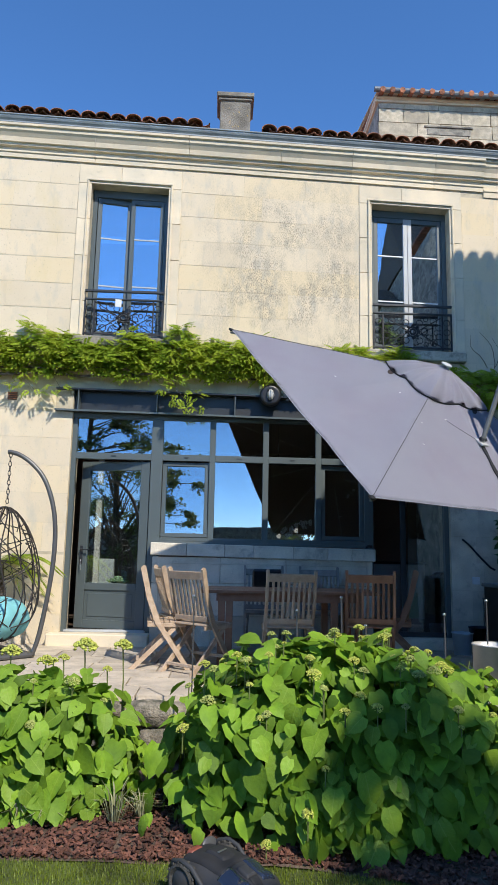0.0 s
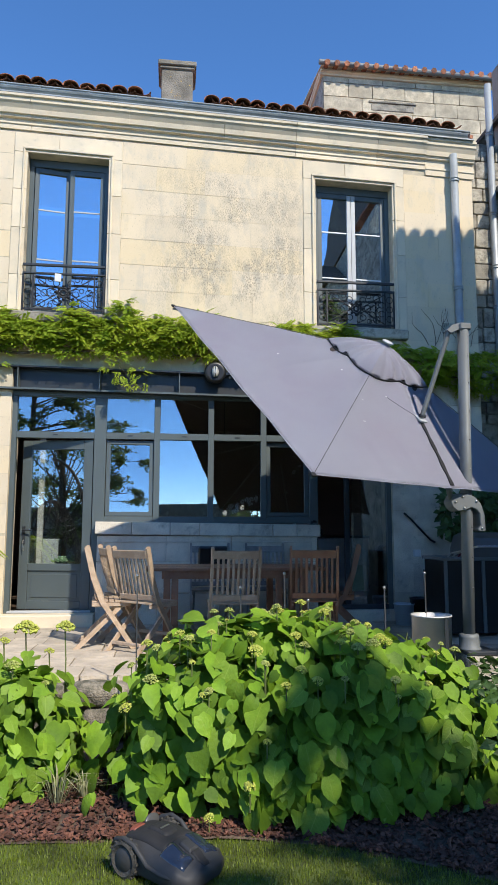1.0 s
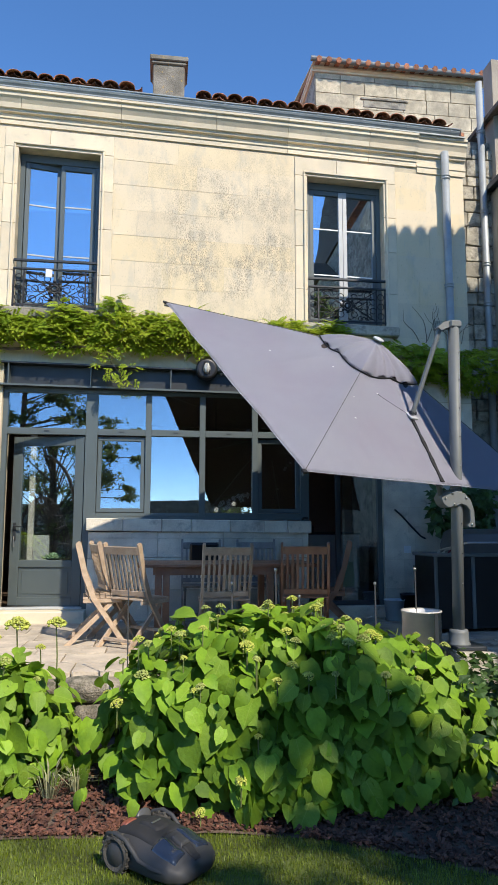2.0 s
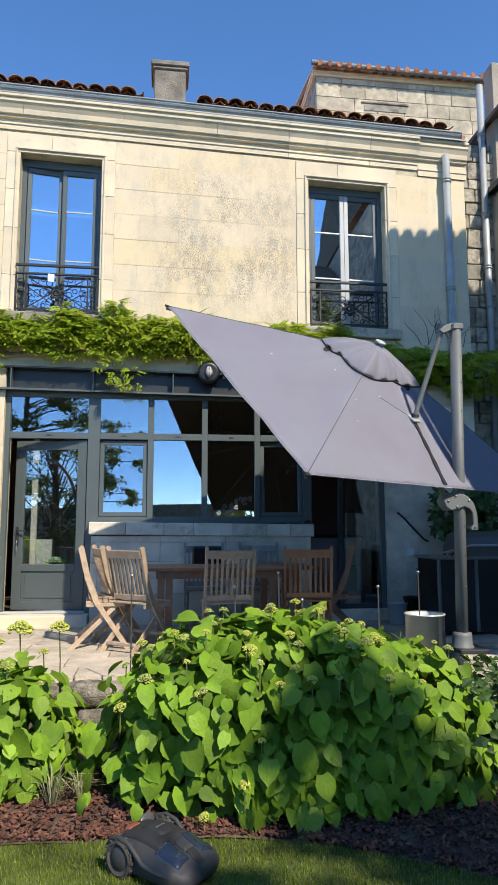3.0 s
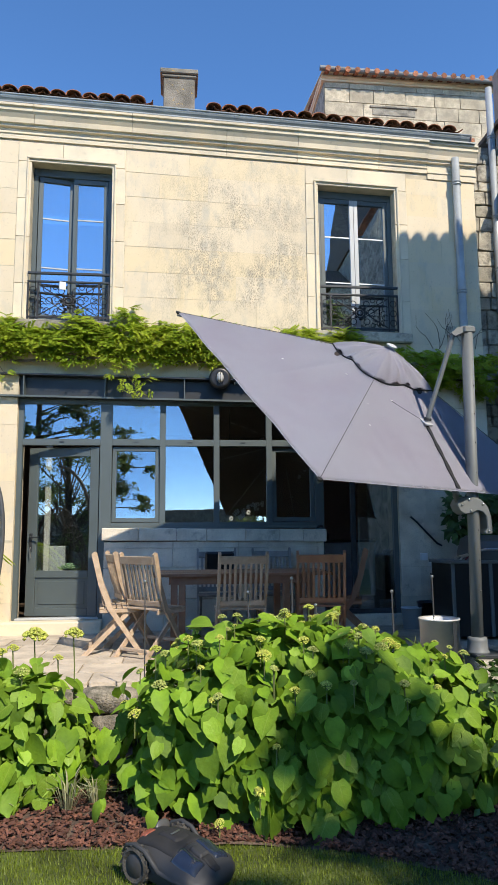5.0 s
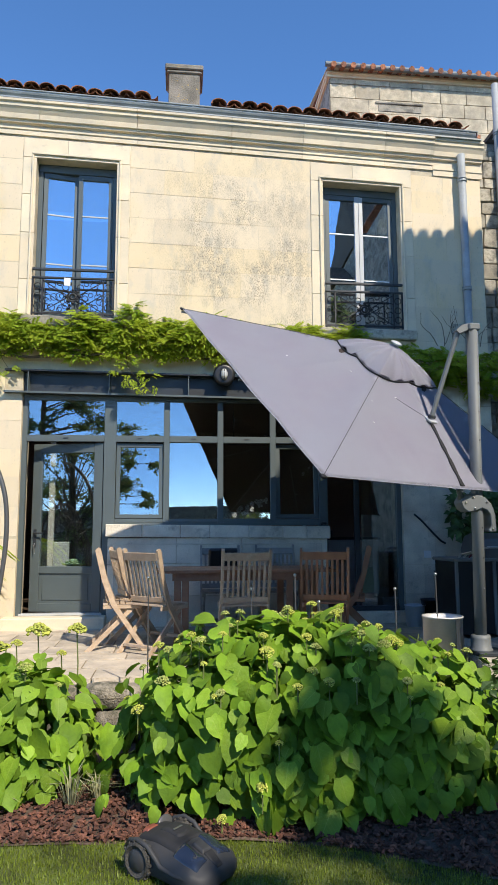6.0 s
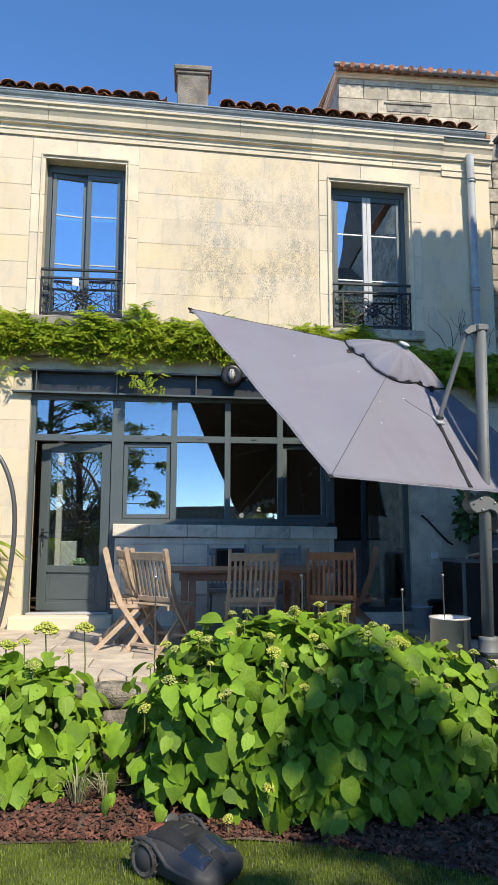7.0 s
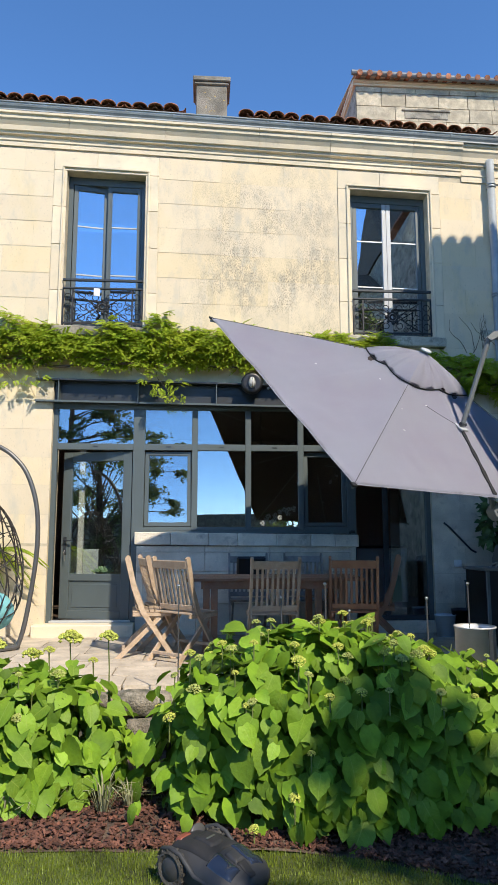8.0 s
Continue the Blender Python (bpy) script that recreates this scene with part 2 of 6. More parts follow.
STEM = material("green_stem", (0.17, 0.21, 0.06), 0.6, vary=0.2, fine=80, bump=0.1)
FLOWER = material("lime_flower", (0.56, 0.58, 0.10), 0.7, vary=0.2, scale=30, fine=120, bump=0.2, second=(0.46, 0.52, 0.10), island=0.35, trans=0.2)
FLOWER_PALE = material("pale_flower", (0.50, 0.57, 0.15), 0.7, vary=0.2, scale=30, fine=120, bump=0.2, island=0.3, trans=0.2)
GRASS = material("grass_blade", (0.22, 0.29, 0.03), 0.5, vary=0.2, scale=2, fine=30, bump=0.0, island=0.4, trans=0.3)
DRY_GRASS = material("pale_grass", (0.40, 0.40, 0.22), 0.6, vary=0.2, scale=20, fine=60, bump=0.0, island=0.35, trans=0.2)
# SOIL and MULCH are darkened: the bush's shadow on the bed is in their colours.
SOIL = material("soil", (0.13, 0.088, 0.064), 0.95, vary=0.3, scale=5, fine=50, bump=0.8)
TURF = material("turf_soil", (0.10, 0.13, 0.025), 0.95, vary=0.3, scale=4, fine=60, bump=0.5)
MULCH = material("red_bark_chips", (0.19, 0.078, 0.050), 0.85, vary=0.3, scale=12, fine=70, bump=0.5, island=0.55)
# Mower colours are darker than the plastic: tree shade over it is put in.
MOWER_BODY = material("mower_shell", (0.020, 0.020, 0.021), 0.7, vary=0.1, scale=8, fine=200, bump=0.05)
MOWER_GLOSS = material("mower_gloss", (0.022, 0.030, 0.050), 0.14, vary=0.1, scale=8, fine=100, bump=0.0, coat=0.6)
MOWER_GREY = material("mower_grey", (0.040, 0.041, 0.043), 0.62, vary=0.1, fine=200, bump=0.05)
RUBBER = material("dirty_rubber", (0.075, 0.07, 0.06), 0.85, vary=0.3, scale=20, fine=80, bump=0.4)
ORANGE = material("orange_plastic", (0.26, 0.075, 0.045), 0.45, vary=0.1, fine=100, bump=0.02)
RATTAN = material("dark_rattan", (0.035, 0.028, 0.024), 0.55, vary=0.2, scale=20, fine=150, bump=0.15)
STAND = material("grey_steel_tube", (0.12, 0.12, 0.12), 0.4, metal=0.4, vary=0.1, fine=90, bump=0.05)
TURQUOISE = material("turquoise_cloth", (0.19, 0.50, 0.54), 0.85, vary=0.1, scale=6, fine=200, bump=0.2)
STEEL = material("brushed_steel", (0.55, 0.55, 0.54), 0.3, metal=0.9, vary=0.1, scale=3, fine=120, bump=0.05)
BLACK = material("black_lacquer", (0.012, 0.012, 0.013), 0.4, vary=0.2, fine=80, bump=0.05)
PALE_PLASTIC = material("pale_blue_plastic", (0.48, 0.55, 0.60), 0.5, vary=0.06, fine=60, bump=0.03)
POT_STEEL = material("galvanised_sheet", (0.68, 0.67, 0.65), 0.38, metal=0.35, vary=0.08, scale=4, fine=80, bump=0.05)
RED_CLOTH = material("red_bag", (0.16, 0.015, 0.025), 0.6, vary=0.2, fine=100, bump=0.2)
ROOM_WALL = material("room_wall", (0.28, 0.19, 0.155), 0.9, vary=0.06, scale=1, fine=60, bump=0.05)
ROOM_FLOOR = material("room_floor", (0.09, 0.06, 0.04), 0.5, vary=0.15, scale=4, fine=40, bump=0.05)
PETAL = material("white_petal", (0.75, 0.70, 0.70), 0.6, vary=0.08, fine=60, bump=0.05, trans=0.2)
SUCCULENT = material("succulent_leaf", (0.28, 0.42, 0.24), 0.5, vary=0.15, scale=20, fine=60, bump=0.05)
CURTAIN = material("pale_curtain", (0.55, 0.52, 0.48), 0.9, vary=0.05, fine=200, bump=0.1)
BULB = material("lamp_glass", (0.55, 0.55, 0.52), 0.12, vary=0.05, bump=0.0, coat=0.5)

# ---- shape helpers ----
def box(bm, x0, x1, y0, y1, z0, z1, bevel=0.0, m=None):
    r = bmesh.ops.create_cube(bm, size=1)
    vs = r["verts"]
    for v in vs:
        v.co = Vector(((x0 + x1) / 2 + v.co.x * (x1 - x0), (y0 + y1) / 2 + v.co.y * (y1 - y0), (z0 + z1) / 2 + v.co.z * (z1 - z0)))
    if bevel:
        es = list({e for v in vs for e in v.link_edges})
        r = bmesh.ops.bevel(bm, geom=es, offset=bevel, segments=1, affect='EDGES', profile=0.5)
        vs = list({v for f in r["faces"] for v in f.verts} | {v for v in vs if v.is_valid})
    if m is not None:
        for v in vs:
            v.co = m @ v.co
    return vs


def tube(bm, pts, r, seg=8, r_end=None, caps=True):
    """A round tube along points, tapering to r_end."""
    pts = [Vector(p) for p in pts]
    rings = []
    n = len(pts)
    ref = Vector((0.13, 0.29, 0.95)).normalized()
    for i, p in enumerate(pts):
        d = (pts[min(i + 1, n - 1)] - pts[max(i - 1, 0)]).normalized()
        a = d.cross(ref)
        if a.length < 0.1:
            a = d.cross(Vector((1, 0, 0)))
        a.normalize()
        b = d.cross(a)
        k = r if r_end is None else r + (r_end - r) * i / (n - 1)
        rings.append([bm.verts.new(p + (a * math.cos(t) + b * math.sin(t)) * k) for t in (2 * math.pi * j / seg for j in range(seg))])
    for i in range(n - 1):
        for j in range(seg):
            bm.faces.new((rings[i][j], rings[i][(j + 1) % seg], rings[i + 1][(j + 1) % seg], rings[i + 1][j]))
    if caps:
        bm.faces.new(rings[0][::-1]); bm.faces.new(rings[-1])


def lathe(bm, profile, seg=24, centre=(0, 0, 0), m=None, start=0.0, sweep=2 * math.pi):
    """Turns (radius, height) pairs round z."""
    c = Vector(centre)
    full = abs(sweep - 2 * math.pi) < 1e-6
    cols = seg if full else seg + 1
    grid = []
    for r, z in profile:
        row = []
        for j in range(cols):
            a = start + sweep * j / seg
            v = c + Vector((r * math.cos(a), r * math.sin(a), z))
            row.append(bm.verts.new(m @ v if m is not None else v))
        grid.append(row)
    for i in range(len(grid) - 1):
        for j in range(seg):
            k = (j + 1) % cols
            bm.faces.new((grid[i][j], grid[i][k], grid[i + 1][k], grid[i + 1][j]))
    return grid


def prism(bm, outline, a, b, axis="x"):
    """Extrudes a closed outline of (u, v) pairs between a and b along an axis."""
    def at(u, v, w):
        return {"x": (w, u, v), "y": (u, w, v), "z": (u, v, w)}[axis]
    lo = [bm.verts.new(at(u, v, a)) for u, v in outline]
    hi = [bm.verts.new(at(u, v, b)) for u, v in outline]
    k = len(outline)
    for i in range(k):
        bm.faces.new((lo[i], lo[(i + 1) % k], hi[(i + 1) % k], hi[i]))
    bm.faces.new(lo[::-1]); bm.faces.new(hi)
    bmesh.ops.recalc_face_normals(bm, faces=bm.faces[:])


def finish(bm, name, mat, smooth=False):
    me = bpy.data.meshes.new(name)
    bm.to_mesh(me); bm.free()
    me.materials.append(mat)
    if smooth:
        for p in me.polygons:
            p.use_smooth = True
    return me


def part(name, bm, mat, parent=None, label="", smooth=False):
    me = bm if isinstance(bm, bpy.types.Mesh) else finish(bm, name, mat, smooth)
    ob = new(name, me)
    if parent is not None:
        ob.parent = parent
    if label:
        tagged(ob, label)
    return ob


def thing(name, label, category, at=(0, 0, 0), group="", kind="", turn=0.0):
    e = new(name)
    e.empty_display_size = 0.1
    e.matrix_world = pose(*at, 0, 0, turn)
    return tagged(e, label, category, group, kind)


def sheet(name, verts, faces, mat, parent=None, smooth=False):
    """A mesh from computed arrays."""
    me = bpy.data.meshes.new(name)
    me.from_pydata([tuple(v) for v in verts], [], [tuple(f) for f in faces])
    me.materials.append(mat)
    if smooth:
        me.polygons.foreach_set("use_smooth", [True] * len(me.polygons))
    return part(name, me, mat, parent)


def sag(x, z):
    """The old house has settled towards +x, more so higher up."""
    return z - (0.012 + 0.024 * min(1.0, max(0.0, (z - 3.8) / 2.2))) * (x - 0.5) if z > 0.9 else z


def settle(bm):
    for v in bm.verts:
        v.co.z = sag(v.co.x, v.co.z)
    return bm

# ---- ground, terrace ----
LAWN = -0.45
bm = bmesh.new()
box(bm, -150, 150, -150, 150, LAWN - 0.4, LAWN)
tagged(part("ground", bm, TURF), "lawn soil that runs on to the horizon", "ground", kind="structure")


def lawn_edge(x):
    """The curved border between the planting bed and the lawn."""
    return -4.66 - 0.06 * (x + 1) - 0.36 * max(0.0, x - 0.25) ** 1.6


bm = bmesh.new()
xs = [-4 + 0.2 * i for i in range(46)]
rows = []
for i, x in enumerate(xs):
    rows.append([bm.verts.new((x, lawn_edge(x) + (-2.85 - lawn_edge(x)) * k / 8, LAWN + 0.004 + 0.05 * math.sin(math.pi * min(1, k / 6)) + 0.02 * noise.noise(Vector((x * 2, k, 0))))) for k in range(9)])
for a, b in zip(rows, rows[1:]):
    for k in range(8):
        bm.faces.new((a[k], b[k], b[k + 1], a[k + 1]))
tagged(part("planting_bed", bm, SOIL, smooth=True), "dark soil of the planting bed between lawn and terrace", "soil", kind="structure")

bm = bmesh.new()
box(bm, -9, 9, -2.80, 0.4, LAWN, -0.03)
terrace = tagged(part("terrace", bm, MORTAR), "raised stone terrace before the house", "terrace", kind="structure")

# ---- facade ----
OPEN_L, OPEN_R = (-1.94, -0.92, 3.79, 5.83), (1.80, 2.85, 3.78, 5.83)
bm = bmesh.new()
for x0, x1, z0, z1 in ((-9, -2.0, -0.45, 3.08), (2.76, 4.0, -0.45, 3.08), (-9, 4.0, 3.08, 3.79), (-9, -1.94, 3.79, 5.83), (-0.92, 1.80, 3.79, 5.83),
                       (2.85, 4.0, 3.79, 5.83), (-9, 4.0, 5.83, 6.525)):
    n = max(1, int((x1 - x0) / 1.5))
    for i in range(n):
        box(bm, x0 + (x1 - x0) * i / n, x0 + (x1 - x0) * (i + 1) / n, 0.0022, 0.45, z0, z1)
bmesh.ops.remove_doubles(bm, verts=bm.verts[:], dist=0.0005)
settle(bm)
facade = tagged(part("wall_north", bm, MORTAR), "cream limestone ashlar facade of an old house", "wall", kind="structure")

# side and back of the house, upper room closed
bm = bmesh.new()
box(bm, 3.6, 4.0, 0.46, 9, LAWN, 6.3)
box(bm, -9, 3.6, 8.6, 9, LAWN, 6.3)
box(bm, -9.4, -9, 0.0, 9, LAWN, 6.4)
tagged(part("wall_house_sides", bm, STONE_OLD), "weathered side walls of the house", "wall", kind="structure")

# moulded cornice, in lengths
PROFILE = [(0.0, 6.12), (-0.02, 6.12), (-0.02, 6.18), (-0.034, 6.188), (-0.034, 6.205), (-0.01, 6.21), (-0.01, 6.265), (-0.05, 6.27), (-0.055, 6.30), (-0.08, 6.308), (-0.09, 6.37),
           (-0.12, 6.42), (-0.14, 6.44), (-0.14, 6.485), (-0.165, 6.495), (-0.165, 6.525), (0.0, 6.53)]
cornice = tagged(new("cornice"), "moulded limestone cornice under the eaves", "cornice", kind="structure")
x = -9.0
rng = random.Random(4)
while x < 3.3:
    w = min(rng.uniform(0.85, 1.35), 3.33 - x)
    bm = bmesh.new()
    prism(bm, PROFILE, x + 0.002, x + w - 0.002)
    part("cornice_stone", settle(bm), STONE_TRIM, cornice)
    x += w
bm = bmesh.new()
prism(bm, [(y * 0.84, 6.02 + (z - 6.10) * 1.22 if z < 6.24 else z) for y, z in PROFILE], 3.334, 4.03)
part("cornice_stone", settle(bm), STONE_TRIM, cornice)

# roof
bm = bmesh.new()
SL = math.tan(radians(17))
prism(bm, [(-0.10, 6.60), (-0.10, 6.65), (8.9, 6.65 + 9.0 * SL), (8.9, 6.60 + 9.0 * SL)], -9.2, 4.0)
n0 = len(bm.verts)
for x in [-9.1 + 0.2 * i for i in range(65)]:
    if -0.5 < x < 0.42 or x > 3.75:
        continue
    tube(bm, [(x, 0.25 + 0.9 * k, 6.67 + (0.58 + 0.9 * k) * SL) for k in range(9)], 0.078, 6, caps=False)
roof = tagged(part("roof", settle(bm), TILE), "low roof of old terracotta canal tiles", "roof", kind="structure")

# gutter
gutter = thing("roof_gutter", "half-round grey zinc gutter along the eaves", "gutter")
def half_round(bm, x0, x1, r, yc, zc, lip=True):
    outer = [(yc + r * math.cos(a), zc + r * math.sin(a)) for a in (math.pi * (1 + i / 10) for i in range(11))]
    inner = [(yc + (r - 0.006) * math.cos(a), zc + (r - 0.006) * math.sin(a)) for a in (math.pi * (2 - i / 10) for i in range(11))]
    prism(bm, outer + inner, x0, x1)
bm = bmesh.new()
for i in range(20):
    half_round(bm, -9.1 + 0.65 * i, min(3.92, -9.1 + 0.65 * (i + 1)), 0.078, -0.10, 6.635)
tube(bm, [(-9.1 + 0.65 * i, -0.180, 6.637) for i in range(20)] + [(3.92, -0.180, 6.637)], 0.011, 6)
part("gutter_trough", settle(bm), ZINC, gutter)
x = -8.62
while x < 3.9:
    bm = bmesh.new()
    half_round(bm, x - 0.012, x + 0.012, 0.083, -0.10, 6.635)
    part("gutter_collar", settle(bm), ZINC, gutter)
    x += 0.62
bm = bmesh.new()
prism(bm, [(-0.168, 6.528), (-0.17, 6.545), (0.0, 6.55), (0.0, 6.532)], -9, 3.98)
part("flashing", settle(bm), ZINC, gutter, "zinc flashing on the cornice")
bm = bmesh.new()
prism(bm, [(-0.10 + 0.078 * math.cos(a), 6.635 + 0.078 * math.sin(a)) for a in (math.pi * (1 + i / 10) for i in range(11))], 3.918, 3.926)
part("end_cap", settle(bm), ZINC, gutter)

def drainpipe(label, x, y, z_top, z_bottom, r, collars, lean=0.0):
    t = thing("drainpipe", label, "drainpipe", (x, y, z_bottom), "zinc drainpipes")
    h = z_top - z_bottom
    bm = bmesh.new(); tube(bm, [(0, 0, 0), (lean * 0.5, 0, h * 0.5), (lean, 0, h)], r, 16)
    part("pipe", bm, ZINC, t, smooth=True)
    for c in collars:
        bm = bmesh.new()
        k = (c - z_bottom) / h * lean
        lathe(bm, [(r + 0.001, -0.03), (r + 0.012, -0.026), (r + 0.012, -0.012), (r + 0.004, -0.01), (r + 0.004, 0.01), (r + 0.012, 0.012), (r + 0.012, 0.026), (r + 0.001, 0.03)], 16, (k, 0, c - z_bottom))
        part("collar", bm, ZINC, t, smooth=True)
        bm = bmesh.new(); box(bm, k - 0.012, k + 0.012, 0, 0.13, c - z_bottom - 0.012, c - z_bottom + 0.012)
        part("bracket", bm, ZINC, t)
    return t
drainpipe("grey zinc drainpipe down the facade corner", 3.71, -0.085, 6.22, 0.0, 0.052, (5.85, 4.32, 2.4))
drainpipe("grey zinc drainpipe down the rubble wall", 4.56, 0.52, 7.75, 0.0, 0.05, (6.95, 5.7, 4.9, 4.3, 3.2))

# chimney
chim = thing("chimney", "square cement chimney stack with a mossy cap slab", "chimney", (-0.06, 0.92, 6.5))
bm = bmesh.new(); box(bm, -0.225, 0.225, -0.225, 0.225, 0, 1.27, 0.012)
part("shaft", bm, CONCRETE, chim)
bm = bmesh.new(); box(bm, -0.275, 0.275, -0.275, 0.275, 1.27, 1.345, 0.01)
part("cap", bm, CONCRETE, chim)
bm = bmesh.new(); box(bm, -0.25, 0.25, -0.25, 0.25, 1.225, 1.27, 0.01)
part("collar", bm, CONCRETE, chim)

# ---- glazed front of the ground floor ----
GY = 0.09
front = tagged(new("window_1"), "anthracite framed glazed front of the ground floor", "window", kind="structure")
def member(name, x0, x1, z0, z1, y0=GY - 0.035, y1=GY + 0.035, mat=FRAME, parent=None, bevel=0.003, label=""):
    bm = bmesh.new()
    box(bm, x0, x1, y0, y1, z0, z1, bevel)
    return part(name, bm, mat, parent or front, label)
member("window_frame", -2.0, 2.76, 2.755, 2.82)
member("window_frame", -2.0, -1.94, 0.14, 2.755)
member("window_frame", 2.70, 2.76, 0.14, 2.755)
member("mullion", -1.005, -0.86, 0.14, 2.755)
for x in (-0.272, 0.402, 1.070):
    member("mullion", x, x + 0.072, 1.24, 2.755)
member("mullion", 1.69, 1.80, 0.14, 2.755)
for a, b in ((-1.94, -1.005), (-0.86, -0.272), (-0.20, 0.402), (0.474, 1.07), (1.142, 1.69)):
    member("transom", a, b, 2.238, 2.318)
    bm = bmesh.new(); box(bm, (a + b) / 2 - 0.03, (a + b) / 2 + 0.03, GY - 0.042, GY - 0.035, 2.275, 2.287)
    part("drain_cap", bm, FRAME_DARK, front)
member("bottom_rail", -0.86, 1.69, 1.205, 1.24)
for a, b in ((-0.86, -0.272), (-0.20, 0.402), (0.474, 1.07), (1.142, 1.69)):
    member("bottom_rail", a, b, 1.24, 1.285)
def pane(x0, x1, z0, z1, y=GY, parent=None, mat=GLASS, tilt=0.0):
    bm = bmesh.new()
    box(bm, x0, x1, -0.004, 0.004, 0, z1 - z0, m=Matrix.Translation((0, y, z0)) @ Matrix.Rotation(radians(-tilt), 4, 'X'))
    ob = part("pane", bm, mat, parent or front)
    ob.visible_shadow = False
    return ob
for a, b in ((-1.94, -1.005), (-0.86, -0.272), (-0.20, 0.402), (0.474, 1.07), (1.142, 1.69), (2.237, 2.70)):
    pane(a + 0.002, b - 0.002, 2.32 if b < 1.7 else 0.2, 2.753)
for a, b in ((-0.20, 0.402), (0.474, 1.07)):
    pane(a + 0.002, b - 0.002, 1.287, 2.236)
# two tilted sashes
for a, b, ang in ((-0.855, -0.277, 1.6), (1.147, 1.685, 2.5)):
    sash = tagged(new("sash"), "tilted anthracite window sash"); sash.parent = front
    sash.matrix_local = pose(0, GY + 0.01, 1.29, -ang)
    for x0, x1, z0, z1 in ((a, b, 0, 0.05), (a, b, 0.885, 0.935), (a, a + 0.05, 0.05, 0.885), (b - 0.05, b, 0.05, 0.885)):
        bm = bmesh.new(); box(bm, x0, x1, -0.03, 0.03, z0, z1, 0.003); part("sash_bar", bm, FRAME, sash)
    ob = pane(a + 0.05, b - 0.05, 0.05, 0.885, 0.0, sash)
# sliding door's inner stile and bottom
member("stile", 2.17, 2.235, 0.14, 2.755, GY + 0.06, GY + 0.11, FRAME_DARK)
member("bottom_rail", 1.80, 2.70, 0.14, 0.20, mat=FRAME_DARK)

# steel beam above
beam = thing("steel_beam", "dark painted steel I-beam lintel with stiffener plates", "beam")
bm = bmesh.new()
prism(bm, [(-0.07, 2.79), (-0.07, 2.806), (0.06, 2.806), (0.06, 3.065), (-0.07, 3.065), (-0.07, 3.085), (0.2, 3.085), (0.2, 2.79)], -2.21, 2.95)
part("profile", settle(bm), BEAM_PAINT, beam)
for x in (-1.93, -0.95, 0.03, 1.0, 1.98):
    bm = bmesh.new(); box(bm, x - 0.006, x + 0.006, -0.06, 0.06, 2.806, 3.065)
    part("stiffener", settle(bm), FRAME, beam)
bm = bmesh.new(); box(bm, -2.205, 2.945, -0.078, -0.0705, 2.787, 2.81)
part("lip", settle(bm), FRAME, beam)

# door leaf, ajar inwards, hinged at the post
door = tagged(new("door_1"), "anthracite half-glazed garden door, ajar inwards", "door", kind="structure")
door.matrix_world = pose(-1.008, GY + 0.02, 0.165, 0, 0, -13)
LW, LH = 0.905, 2.06
for x0, x1, z0, z1 in ((-LW, -LW + 0.115, 0, LH), (-0.115, 0, 0, LH), (-LW + 0.115, -0.115, 0, 0.10), (-LW + 0.115, -0.115, LH - 0.115, LH), (-LW + 0.115, -0.115, 0.46, 0.545)):
    bm = bmesh.new(); box(bm, x0, x1, -0.03, 0.03, z0, z1, 0.004); part("leaf_frame", bm, FRAME, door)
bm = bmesh.new(); box(bm, -LW + 0.118, -0.118, -0.012, 0.012, 0.10, 0.46); box(bm, -LW + 0.16, -0.16, -0.02, -0.012, 0.14, 0.42, 0.004)
part("panel", bm, FRAME, door)
ob = pane(-LW + 0.115, -0.115, 0.545, LH - 0.115, 0.0, door)
bm = bmesh.new()
box(bm, -LW + 0.035, -LW + 0.075, -0.042, -0.03, 0.78, 1.0, 0.004)
tube(bm, [(-LW + 0.055, -0.04, 0.955), (-LW + 0.055, -0.075, 0.955), (-LW + 0.175, -0.08, 0.95)], 0.009, 8)
part("handle", bm, FRAME_DARK, door, "dark lever handle with a key")
bm = bmesh.new(); tube(bm, [(-LW + 0.055, -0.045, 0.83), (-LW + 0.06, -0.07, 0.80), (-LW + 0.075, -0.072, 0.70)], 0.005, 6)
part("key", bm, STEEL, door)
bm = bmesh.new(); box(bm, -1.96, -0.99, GY - 0.05, GY + 0.06, 0.14, 0.165, 0.004)
tagged(part("door_threshold", bm, GREY_PAINT), "pale metal door threshold", "threshold", kind="structure")
bm = bmesh.new(); box(bm, -2.12, -0.93, -0.17, 0.2, -0.03, 0.138, 0.012)
tagged(part("door_step", bm, STONE_TRIM), "pale limestone step before the garden door", "step", kind="structure")
bm = bmesh.new(); box(bm, 1.80, 2.78, -0.02, 0.3, -0.03, 0.138, 0.012)
tagged(part("door_sill", bm, STONE_GREY), "stone sill of the wide glazed opening", "sill", kind="structure")

# stone parapet under the windows
parapet = tagged(new("wall_parapet"), "grey limestone parapet with a projecting cap", "wall", kind="structure")
bm = bmesh.new(); box(bm, -0.90, 1.74, 0.0, 0.3, -0.03, 1.05)
part("core", bm, MORTAR, parapet)
x = -0.955
for w in (0.44, 0.46, 0.36, 0.48, 0.42, 0.30, 0.30):
    bm = bmesh.new(); box(bm, x + 0.002, x + w - 0.002, -0.065, 0.12, 1.052, 1.203, 0.008)
    part("cap_stone", settle(bm), STONE_GREY, parapet); x += w
